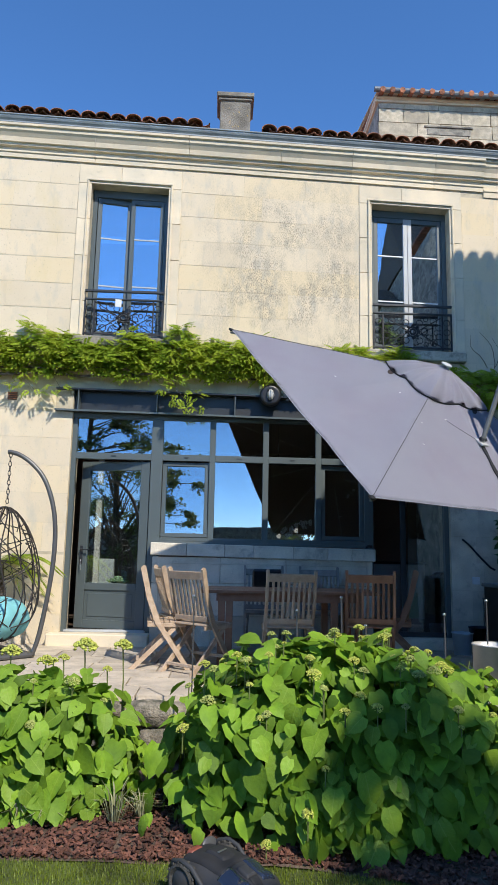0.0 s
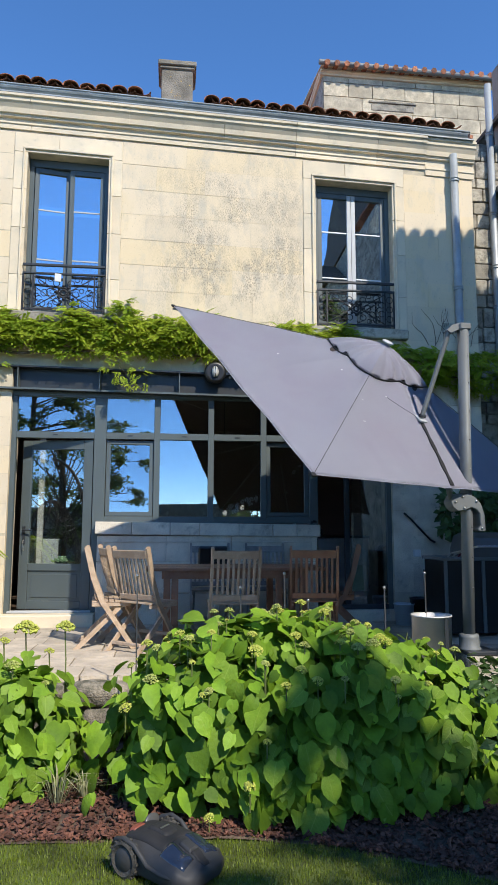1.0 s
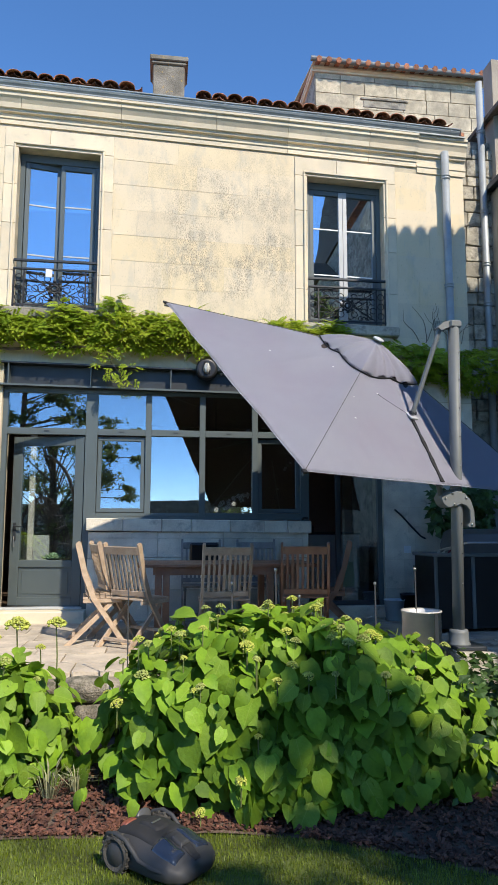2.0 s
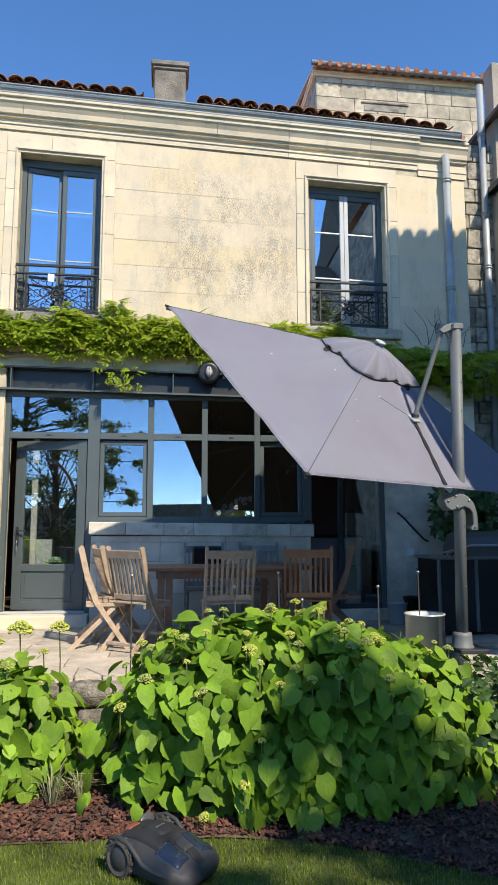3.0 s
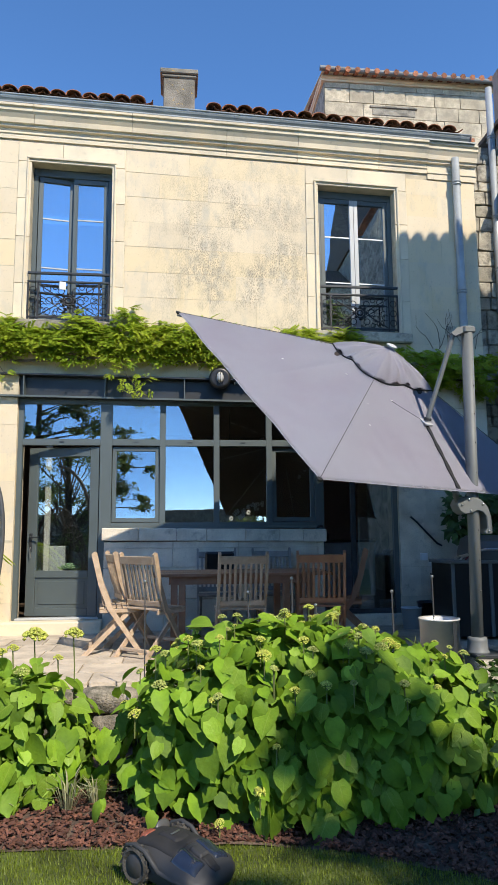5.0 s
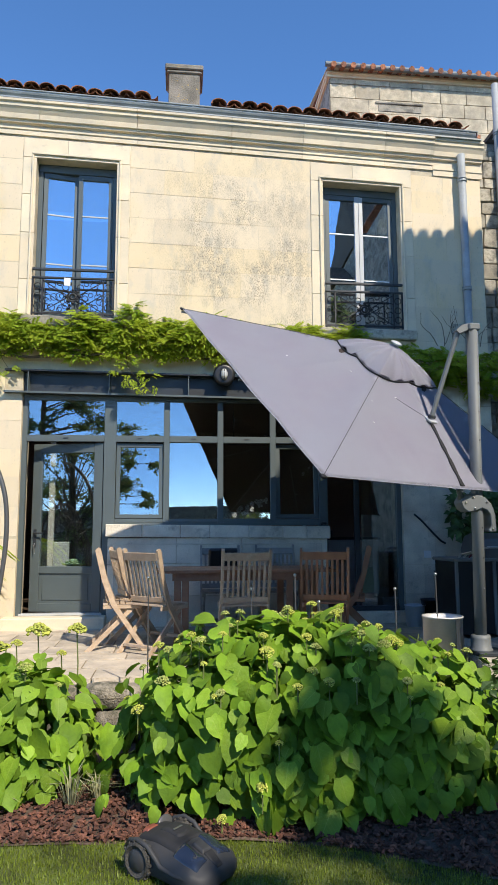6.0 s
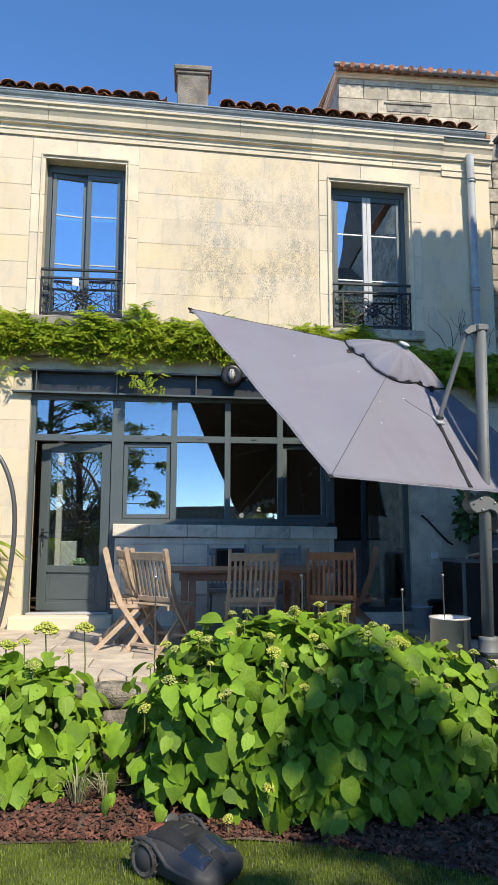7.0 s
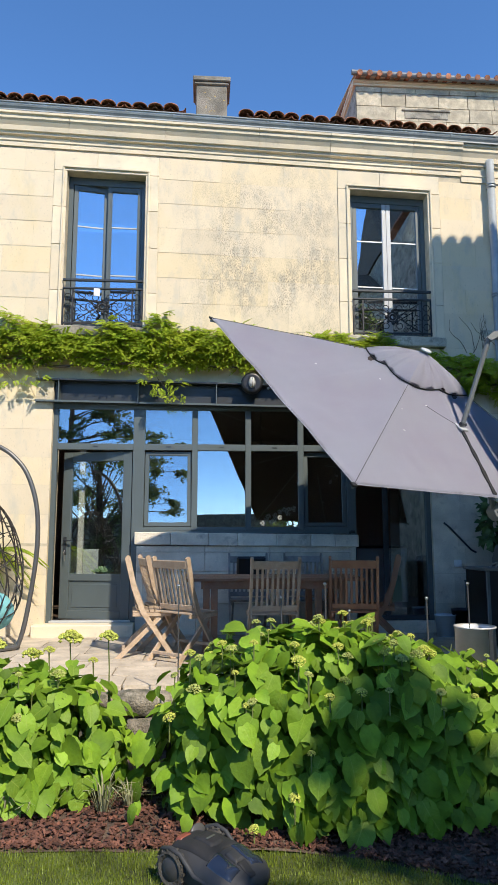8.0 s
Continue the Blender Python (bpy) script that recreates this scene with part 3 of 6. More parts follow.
for z0, z1, cuts in ((-0.03, 0.36, (-0.93, -0.2, 0.55, 1.2, 1.77)), (0.364, 0.74, (-0.93, -0.55, 0.3, 0.9, 1.77)), (0.744, 1.05, (-0.93, -0.1, 0.7, 1.77))):
    for a, b in zip(cuts, cuts[1:]):
        bm = bmesh.new(); box(bm, a + 0.002, b - 0.002, -0.03, 0.0, z0, z1, 0.006)
        part("stone_block", bm, STONE_GREY, parapet)
for a, b, c, d in ((-0.86, 1.70, 0.97, 0.985), (-0.86, -0.845, 0.3, 0.97), (1.685, 1.70, 0.3, 0.97)):
    bm = bmesh.new(); box(bm, a, b, -0.038, -0.031, c, d, 0.003)
    part("panel_fillet", bm, STONE_GREY, parapet)

# ---- room behind the glass ----
bm = bmesh.new()
box(bm, -9, 3.6, 0.46, 8.6, 3.0, 3.07)
tagged(part("ceiling", bm, ROOM_WALL), "plain ceiling of the dim living room", "ceiling", kind="structure")
bm = bmesh.new(); box(bm, -9, 3.6, 0.21, 8.6, 0.04, 0.13)
tagged(part("floor", bm, ROOM_FLOOR), "brown wooden floor of the living room", "floor", kind="structure")
bm = bmesh.new(); box(bm, -9, 3.6, 4.4, 4.5, 0.13, 3.0)
tagged(part("wall_room_back", bm, ROOM_WALL), "shaded back wall of the living room", "wall", kind="structure")
bm = bmesh.new(); box(bm, -4.0, -3.9, 0.46, 4.4, 0.13, 3.0)
tagged(part("wall_room_side", bm, ROOM_WALL), "shaded side wall of the living room", "wall", kind="structure")
bm = bmesh.new(); box(bm, -9, 3.6, 2.6, 2.7, 3.07, 6.3)
tagged(part("wall_upper_back", bm, ROOM_WALL), "shaded back wall of the upper rooms", "wall", kind="structure")

# ---- upper windows ----
def upper_window(name, x0, x1, z0, z1, tilt_leaf, label):
    w = tagged(new(name), label, "window", kind="structure")
    y = 0.15
    def bar(nm, a, b, c, d, y0, y1, mat=FRAME, parent=w, bevel=0.003):
        bm = bmesh.new(); box(bm, a, b, y0, y1, c, d, bevel)
        return part(nm, settle(bm), mat, parent)
    bar("window_frame", x0, x1, z1 - 0.10, z1, y, y + 0.07)
    bar("window_frame", x0, x1, z0, z0 + 0.05, y, y + 0.07)
    bar("window_frame", x0, x0 + 0.06, z0 + 0.05, z1 - 0.10, y, y + 0.07)
    bar("window_frame", x1 - 0.06, x1, z0 + 0.05, z1 - 0.10, y, y + 0.07)
    xm = (x0 + x1) / 2
    for k, (a, b) in enumerate(((x0 + 0.062, xm - 0.002), (xm + 0.002, x1 - 0.062))):
        leaf_obs = []
        for p, q, c, d in ((a, a + 0.055, z0 + 0.052, z1 - 0.102), (b - 0.055, b, z0 + 0.052, z1 - 0.102), (a + 0.055, b - 0.055, z0 + 0.052, z0 + 0.12), (a + 0.055, b - 0.055, z1 - 0.165, z1 - 0.102)):
            inner = (k == 0 and p != a) or (k == 1 and p == a)
            leaf_obs.append(bar("sash_bar", p, q, c, d, y + 0.01, y + 0.06, FRAME if not (tilt_leaf and inner and q - p < 0.06) else GREY_PAINT))
        for f in (0.36, 0.68):
            zz = z0 + (z1 - z0) * f
            leaf_obs.append(bar("glazing_bar", a + 0.055, b - 0.055, zz - 0.008, zz + 0.008, y + 0.024, y + 0.03, WHITE_PAINT if tilt_leaf else GREY_PAINT, bevel=0.0))
        bm = bmesh.new(); box(bm, a + 0.055, b - 0.055, y + 0.032, y + 0.040, z0 + 0.12, z1 - 0.165)
        ob = part("pane", settle(bm), GLASS_UP, w); ob.visible_shadow = False
        leaf_obs.append(ob)
        if k == 0 and not tilt_leaf:      # this leaf stands ajar, on its outer hinges
            for o in leaf_obs:
                o.matrix_local = Matrix.Translation((a, y + 0.06, 0)) @ Matrix.Rotation(radians(7), 4, 'Z') @ Matrix.Translation((-a, -y - 0.06, 0))
    # stone surround: jamb stones, lintel and a small outer moulding
    zs = [z0 - 0.02, z0 + 0.45, z0 + 1.05, z0 + 1.55, z1]
    for a, b in ((x0 - 0.17, x0), (x1, x1 + 0.17)):
        for c, d in zip(zs, zs[1:]):
            bm = bmesh.new(); box(bm, a + 0.002, b - 0.001, -0.012, 0.16, c + 0.002, d - 0.002, 0.004)
            part("jamb_stone", settle(bm), STONE_TRIM, w)
    for a, b in ((x0 - 0.17, xm - 0.12), (xm - 0.12, x1 + 0.17)):
        bm = bmesh.new(); box(bm, a + 0.002, b - 0.002, -0.012, 0.16, z1 + 0.001, z1 + 0.26, 0.004)
        part("lintel_stone", settle(bm), STONE_TRIM, w)
    for a, b, c, d in ((x0 - 0.055, x1 + 0.055, z1 + 0.035, z1 + 0.065), (x0 - 0.055, x0 - 0.03, z0, z1 + 0.035), (x1 + 0.03, x1 + 0.055, z0, z1 + 0.035)):
        bm = bmesh.new(); box(bm, a, b, -0.035, -0.0125, c, d, 0.006)
        part("moulding", settle(bm), STONE_TRIM, w)
    bm = bmesh.new(); box(bm, x0 - 0.12, x1 + 0.16, -0.09, 0.14, z0 - 0.15, z0 - 0.022, 0.015)
    part("window_sill", settle(bm), STONE_OLD, w)
    return w
upper_window("window_2", *OPEN_L, False, "tall anthracite casement window reflecting blue sky")
upper_window("window_3", *OPEN_R, True, "tall casement window with a pale grey meeting stile")

# ---- neighbouring buildings ----
far = thing("house", "taller stone house behind with a tiled roof", "house")
bm = bmesh.new(); box(bm, 2.86, 6.35, 4.0, 12, 3, 10.22)
part("wall", bm, STONE_OLD, far)
bm = bmesh.new(); prism(bm, [(4.0, 10.22), (3.95, 10.23), (3.95, 10.27), (3.91, 10.29), (3.91, 10.33), (4.2, 10.35)], 2.80, 6.5)
prism(bm, [(2.86, 10.22), (2.82, 10.23), (2.82, 10.27), (2.79, 10.29), (2.79, 10.33), (3.0, 10.35)], 4.0, 12, "y")
part("cornice", bm, STONE_TRIM, far)
bm = bmesh.new(); prism(bm, [(3.82, 10.352), (3.82, 10.37), (9, 11.5), (9, 11.45)], 2.80, 6.6)
far_roof = part("roof", bm, STONE_TRIM, far)
for i in range(19):
    bm = bmesh.new(); tube(bm, [(2.9 + 0.2 * i, 3.72 + 1.2 * k, 10.345 + 1.2 * k * 0.23) for k in range(4)], 0.06, 6)
    part("roof_tile", bm, TILE, far_roof)
bm = bmesh.new(); tube(bm, [(2.74, 3.78, 10.375), (4.5, 3.78, 10.345), (6.55, 3.78, 10.31)], 0.052, 12)
part("gutter", bm, ZINC_OLD, far)
bm = bmesh.new(); box(bm, 3.85, 4.75, 3.965, 4.0, 9.55, 9.70, 0.01); box(bm, 3.8, 4.8, 3.95, 3.999, 9.71, 9.76, 0.01)
part("vent_band", bm, STONE_OLD, far, "low brick vent with a stone drip")

rubble = tagged(new("wall_rubble"), "weathered rubble stone wall between the houses", "wall", kind="structure")
bm = bmesh.new(); box(bm, 4.01, 5.4, 0.62, 1.0, LAWN, 6.85)
part("core", bm, STONE_OLD, rubble)

wing = thing("annex", "beige plastered annex with a dark boarded soffit", "house")
bm = bmesh.new(); box(bm, 4.70, 7.0, 0.35, 3.9, LAWN, 6.0); box(bm, 4.74, 7.0, 0.45, 0.72, 6.0, 8.1)
part("wall", bm, RENDER_PLASTER, wing)
bm = bmesh.new(); prism(bm, [(4.60, 6.02), (4.62, 6.12), (7.2, 7.0), (7.2, 6.90)], 0.05, 3.9, "y")
part("lower_roof", bm, FRAME_DARK, wing)
bm = bmesh.new(); prism(bm, [(4.64, 7.15), (4.66, 7.24), (7.2, 8.1), (7.2, 8.0)], 0.05, 3.9, "y")
part("upper_roof", bm, BARK, wing)

bm = bmesh.new(); box(bm, 5.3, 5.6, -3.4, 0.35, LAWN, 2.6)
tagged(part("wall_garden", bm, STONE_OLD), "shaded old garden wall under climbing plants", "wall", kind="structure")

# tall house across the garden, which throws its tiled eave's shadow on the facade
nb = thing("house", "tall stone neighbour house with canal tile eaves", "house")
DX, DZ = math.tan(radians(SUN_AZ)), math.tan(radians(SUN_EL)) / math.cos(radians(SUN_AZ))
EY, RY, BY = -3.5, -5.5, -7.5
P0 = Vector((2.86 - DX * EY, EY, 5.03 - DZ * EY))
P1 = Vector((1.90 - DX * RY, RY, 3.35 - DZ * RY))
P2 = Vector((0.585 - DX * BY, BY, P0.z))
bm = bmesh.new()
def slab_poly(pts, thick):
    lo = [bm.verts.new(p) for p in pts]; hi = [bm.verts.new(p + Vector((0, 0, thick))) for p in pts]
    k = len(pts)
    for i in range(k):
        bm.faces.new((lo[i], lo[(i + 1) % k], hi[(i + 1) % k], hi[i]))
    bm.faces.new(lo[::-1]); bm.faces.new(hi)
X = Vector((9, 0, 0.45))
slab_poly([P0, P0 + X, P1 + X, P1], -0.06); slab_poly([P1, P1 + X, P2 + X, P2], -0.06)
bmesh.ops.recalc_face_normals(bm, faces=bm.faces[:])
nb_roof = part("roof", bm, TILE, nb)
for i in range(44):
    a = P0 + X * ((0.09 + 0.2 * i) / 9)
    d = (P1 - P0)
    bm = bmesh.new(); tube(bm, [a - d * 0.012 + Vector((0, 0, 0.0)), a + d * 0.5 + Vector((0, 0, 0.02)), a + d], 0.09, 8)
    part("roof_tile", bm, TILE, nb_roof)
bm = bmesh.new()
base = [P0 + Vector((0.10, -0.3, -0.35)), P0 + X + Vector((0, -0.3, -0.7)), P2 + X + Vector((0, 0.1, -0.7)), P2 + Vector((0.02, 0.1, -0.35))]
slab_poly([Vector((p.x, p.y, LAWN)) for p in base], P0.z - LAWN - 0.35)
g = [base[0], P1 + Vector((0.04, 0, -0.25)), base[3]]
lo = [bm.verts.new(p) for p in g]; hi = [bm.verts.new(p + Vector((8.5, 0, 0.2))) for p in g]
bm.faces.new(lo); bm.faces.new(hi[::-1])
for i in range(3):
    bm.faces.new((lo[i], hi[i], hi[(i + 1) % 3], lo[(i + 1) % 3]))
bmesh.ops.recalc_face_normals(bm, faces=bm.faces[:])
part("wall", bm, STONE_OLD, nb)

# another house beyond the lawn, seen in the upper panes
back = thing("house", "old stone house beyond the lawn with a steep roof", "house", (7.3, -22.0, LAWN))
bm = bmesh.new(); box(bm, 1.2, 9, -6, 0, 0, 15.6); box(bm, 0, 1.2, -6, 0, 0, 13.4)
part("wall", bm, STONE_OLD, back)
bm = bmesh.new(); prism(bm, [(0.3, 15.6), (-3, 19.4), (-6.3, 15.6)], 1.1, 9.3); prism(bm, [(0.2, 13.4), (-3, 15.4), (-6.2, 13.4)], -0.2, 1.1)
part("roof", bm, BARK, back)
bm = bmesh.new(); box(bm, 1.5, 2.2, -3.4, -2.7, 18.2, 20.6)
part("chimney", bm, STONE_OLD, back)
for i in range(3):
    for k in range(3):
        bm = bmesh.new(); box(bm, 1.0 + 2.0 * i, 1.9 + 2.0 * i, -0.02, 0.03, 1.2 + 3.0 * k, 2.9 + 3.0 * k, 0.01)
        part("window", bm, BLACK, back)

# ---- balcony railings ----
def railing(x0, x1, z0, label):
    t = thing("window_railing", label, "railing", ((x0 + x1) / 2, 0.0, z0), "window railings")
    h = (x1 - x0) / 2 - 0.004
    y = -0.02
    for z, r in ((0.60, 0.016), (0.49, 0.012)):
        bm = bmesh.new(); box(bm, -h, h, y - 0.018, y + 0.018, z - r, z + r, 0.004)
        part("top_rail", bm, FRAME_DARK, t)
    bm = bmesh.new(); box(bm, -h, h, y - 0.01, y + 0.01, 0.02, 0.04)
    part("bottom_rail", bm, IRON, t)
    for x in (-h + 0.01, -h + 0.13, h - 0.13, h - 0.01):
        bm = bmesh.new(); box(bm, x - 0.009, x + 0.009, y - 0.009, y + 0.009, 0.0, 0.48)
        part("baluster", bm, IRON, t)
    bm = bmesh.new()
    def ring(cx, cz, r, a0=0.0, a1=2 * math.pi, w=0.006, n=14):
        tube(bm, [(cx + r * math.cos(a0 + (a1 - a0) * i / n), y, cz + r * math.sin(a0 + (a1 - a0) * i / n)) for i in range(n + 1)], w, 5)
    zc, half = 0.25, h - 0.14
    for s in (-1, 1):
        tube(bm, [(s * half, y, 0.05), (s * 0.05, y, zc)], 0.007, 5); tube(bm, [(s * half, y, 0.45), (s * 0.05, y, zc)], 0.007, 5)
        for q in (-1, 1):
            ring(s * half * 0.72, zc + q * 0.145, 0.045); ring(s * half * 0.45, zc + q * 0.17, 0.03)
            ring(s * half * 0.90, zc + q * 0.06, 0.04, 0.5, 5.4)
        ring(s * (h - 0.07), 0.12, 0.042); ring(s * (h - 0.07), 0.25, 0.042); ring(s * (h - 0.07), 0.38, 0.042)
        ring(s * 0.16, zc, 0.05, 0.6, 5.7); ring(s * 0.09, zc + 0.12, 0.04); ring(s * 0.09, zc - 0.12, 0.04)
    part("scrollwork", bm, IRON, t, smooth=True)
    bm = bmesh.new()
    ring(0, zc, 0.065, w=0.012); ring(0, zc, 0.035, w=0.014)
    rosette = part("rosette", bm, IRON, t, smooth=True)
    for i in range(8):
        a = i * math.pi / 4
        bm = bmesh.new(); bmesh.ops.create_icosphere(bm, subdivisions=1, radius=0.022, matrix=Matrix.Translation((0.085 * math.cos(a), y - 0.004, zc + 0.085 * math.sin(a))))
        part("bead", bm, IRON, rosette, smooth=True)
    return t
railing(-1.94, -0.92, sag(-1.43, 3.79), "black cast-iron window railing with scrolls and a rosette")
railing(1.80, 2.85, sag(2.3, 3.78), "black cast-iron window railing with scrolls, partly in shade")
bm = bmesh.new()
box(bm, -0.04, 0.04, -0.006, 0.006, 0, 0.10, 0.004, m=pose(-1.50, -0.055, 4.19, 8, 0, 14))
tagged(part("cloth_tag", bm, WHITE_PAINT), "small white paper tag on the railing", "tag")

# ---- wall lamp ----
lamp = thing("wall_lamp", "round black bulkhead lamp with an oval glass", "lamp", (0.47, -0.10, 3.07))
face = Matrix.Rotation(radians(90), 4, 'X')
bm = bmesh.new(); lathe(bm, [(0.0, -0.03), (0.125, -0.03), (0.135, 0.0), (0.135, 0.05), (0.12, 0.07), (0.10, 0.072), (0.0, 0.06)], 28, m=face)
part("housing", bm, BLACK, lamp, smooth=True)
bm = bmesh.new(); bmesh.ops.create_uvsphere(bm, u_segments=16, v_segments=10, radius=1, matrix=Matrix.Translation((0, -0.08, 0)) @ Matrix.Diagonal((0.045, 0.05, 0.072, 1)))
part("globe", bm, BULB, lamp, "clear ribbed glass", smooth=True)
bm = bmesh.new()
for x in (-0.03, 0.0, 0.03):
    tube(bm, [(x, -0.075, -0.085), (x, -0.138, -0.04), (x, -0.14, 0.04), (x, -0.075, 0.085)], 0.004, 5)
part("cage", bm, BLACK, lamp)
bm = bmesh.new(); box(bm, -0.03, 0.03, 0.03, 0.11, -0.05, 0.05)
part("bracket", bm, FRAME_DARK, lamp)

# ---- inside: pendant, orchid, succulent, cabinet ----
pend = thing("pendant_lamp", "dark pendant lamp in the dim room", "lamp", (0.72, 1.5, 2.42))
bm = bmesh.new(); lathe(bm, [(0.02, 0.12), (0.03, 0.1), (0.15, 0.02), (0.16, 0.0), (0.15, 0.0)], 20)
part("shade", bm, BLACK, pend, smooth=True)
bm = bmesh.new(); tube(bm, [(0, 0, 0.1), (0, 0, 0.58)], 0.006, 6)
part("cord", bm, BLACK, pend)
orch = thing("orchid", "white orchid in a pot on the inner sill", "plant", (0.94, 0.80, 1.05))
bm = bmesh.new(); lathe(bm, [(0.0, 0.0), (0.06, 0.0), (0.08, 0.14), (0.07, 0.14)], 16)
part("pot", bm, GREY_PAINT, orch)
bm = bmesh.new(); tube(bm, [(0, 0, 0.1), (0.05, 0, 0.35), (0.0, 0, 0.5), (-0.25, 0, 0.42)], 0.005, 5)
part("stem", bm, STEM, orch)
rng = random.Random(8)
for i in range(16):
    bm = bmesh.new()
    c = Vector((0.18 - 0.45 * i / 15 + rng.uniform(-0.03, 0.03), -0.02 + rng.uniform(-0.05, 0.03), 0.52 - 0.22 * i / 15 + rng.uniform(-0.05, 0.05)))
    for k in range(5):
        a = k * 2 * math.pi / 5 + rng.random()
        bmesh.ops.create_uvsphere(bm, u_segments=6, v_segments=4, radius=1, matrix=Matrix.Translation(c + Vector((0.02 * math.cos(a), 0, 0.02 * math.sin(a)))) @ Matrix.Diagonal((0.017, 0.006, 0.017, 1)))
    part("blossom", bm, PETAL, orch)
for i in range(2):
    bm = bmesh.new(); box(bm, 0.62 - 0.14 * i, 1.3 + 0.1 * i, 0.34, 0.95 - 0.05 * i, 1.0 - 0.3 * i, 1.05 - 0.3 * i, 0.004)
    tagged(part("inner_sill" if i == 0 else "shelf", bm, ROOM_FLOOR), "dark wooden inner sill board behind the glass", "shelf", kind="structure")

cab = thing("cabinet", "pale grey low cabinet inside beside the door", "cabinet", (-1.72, 0.80, 0.13))
bm = bmesh.new(); box(bm, -0.21, 0.21, -0.02, 0.3, 0.0, 0.87, 0.01)
part("body", bm, GREY_PAINT, cab)
bm = bmesh.new(); box(bm, -0.2, 0.2, -0.045, -0.02, 0.04, 0.84, 0.006)
part("door", bm, GREY_PAINT, cab)
stool = thing("plant_stand", "low dark stand behind the glazed door", "stand", (-1.42, 0.62, 0.13))
bm = bmesh.new(); box(bm, -0.14, 0.14, -0.14, 0.14, 0.46, 0.5, 0.006)
part("top", bm, BLACK, stool)
for sx in (-1, 1):
    for sy in (-1, 1):
        bm = bmesh.new(); tube(bm, [(sx * 0.12, sy * 0.12, 0), (sx * 0.11, sy * 0.11, 0.46)], 0.012, 6)
        part("leg", bm, BLACK, stool)
succ = thing("succulent", "pale green rosette succulent on a stand", "plant", (-1.42, 0.62, 0.63))
bm = bmesh.new(); lathe(bm, [(0.0, 0.0), (0.07, 0.0), (0.09, 0.07), (0.08, 0.07), (0.0, 0.06)], 14)
part("pot", bm, BLACK, succ)
for ringi, (r, n, up) in enumerate(((0.11, 12, 0.3), (0.075, 10, 0.7), (0.04, 7, 1.2))):
    for k in range(n):
        a = 2 * math.pi * (k + 0.5 * ringi) / n
        bm = bmesh.new()
        bmesh.ops.create_uvsphere(bm, u_segments=6, v_segments=5, radius=1, matrix=Matrix.Translation((r * math.cos(a), r * math.sin(a), 0.08 + 0.03 * up)) @ Matrix.Rotation(a, 4, 'Z') @ Matrix.Rotation(-up, 4, 'Y') @ Matrix.Diagonal((0.05, 0.03, 0.012, 1)))
        part("leaf", bm, SUCCULENT, succ, smooth=True)
bm = bmesh.new(); box(bm, -1.735, -1.665, 0.50, 0.56, 0.13, 2.35, 0.004)
tagged(part("door_post", bm, CURTAIN), "pale inner post beside the garden door", "post", kind="structure")
counter = thing("kitchen_counter", "dim kitchen counter inside the wide opening", "counter", (2.3, 2.6, 0.13))
bm = bmesh.new(); box(bm, -0.6, 0.9, 0, 0.6, 0, 0.86, 0.01)
part("body", bm, GREY_PAINT, counter)
bm = bmesh.new(); box(bm, -0.62, 0.92, -0.02, 0.62, 0.86, 0.9, 0.006)
part("worktop", bm, BLACK, counter)
for i, (x, r, h, m_) in enumerate(((2.0, 0.05, 0.2, GREY_PAINT), (2.13, 0.035, 0.16, BLACK), (2.3, 0.04, 0.26, BLACK), (2.42, 0.06, 0.14, BLACK))):
    bm = bmesh.new(); lathe(bm, [(0, 0), (r, 0), (r, h * 0.7), (r * 0.5, h * 0.85), (r * 0.5, h), (0, h)], 12, (x, 2.8, 1.03))
    tagged(part("jar", bm, m_, smooth=True), "kitchen jar standing on the dim counter", "jar", "kitchen jars")

# ---- teak table and folding chairs ----
table = thing("garden_table", "oiled reddish teak dining table on the terrace", "table", (0.62, -1.03, 0))
bm = bmesh.new()
TLX = 0.92
for i in range(8):
    y0 = -0.44 + 0.11 * i
    bm = bmesh.new(); box(bm, -TLX + 0.06, TLX - 0.06, y0 + 0.003, y0 + 0.107, 0.71, 0.74, 0.004)
    part("tabletop_board", bm, TEAK_RED, table)
for s in (-1, 1):
    bm = bmesh.new(); box(bm, s * (TLX - 0.03) - 0.03, s * (TLX - 0.03) + 0.03, -0.44, 0.44, 0.708, 0.741, 0.004)
    part("end_board", bm, TEAK_RED, table)
    bm = bmesh.new(); box(bm, -0.72, 0.72, s * 0.36 - 0.014, s * 0.36 + 0.014, 0.63, 0.708)
    part("apron", bm, TEAK_RED, table)
    bm = bmesh.new(); box(bm, s * 0.74 - 0.014, s * 0.74 + 0.014, -0.346, 0.346, 0.63, 0.708)
    part("apron", bm, TEAK_RED, table)
for x in (-0.70, -0.62, 0.45, 0.70):
    for s in (-1, 1):
        if x == -0.62 and s == 1:
            continue
        bm = bmesh.new(); box(bm, x - 0.035, x + 0.035, s * 0.33 - 0.035, s * 0.33 + 0.035, 0, 0.708, 0.005)
        part("leg", bm, TEAK_RED, table)

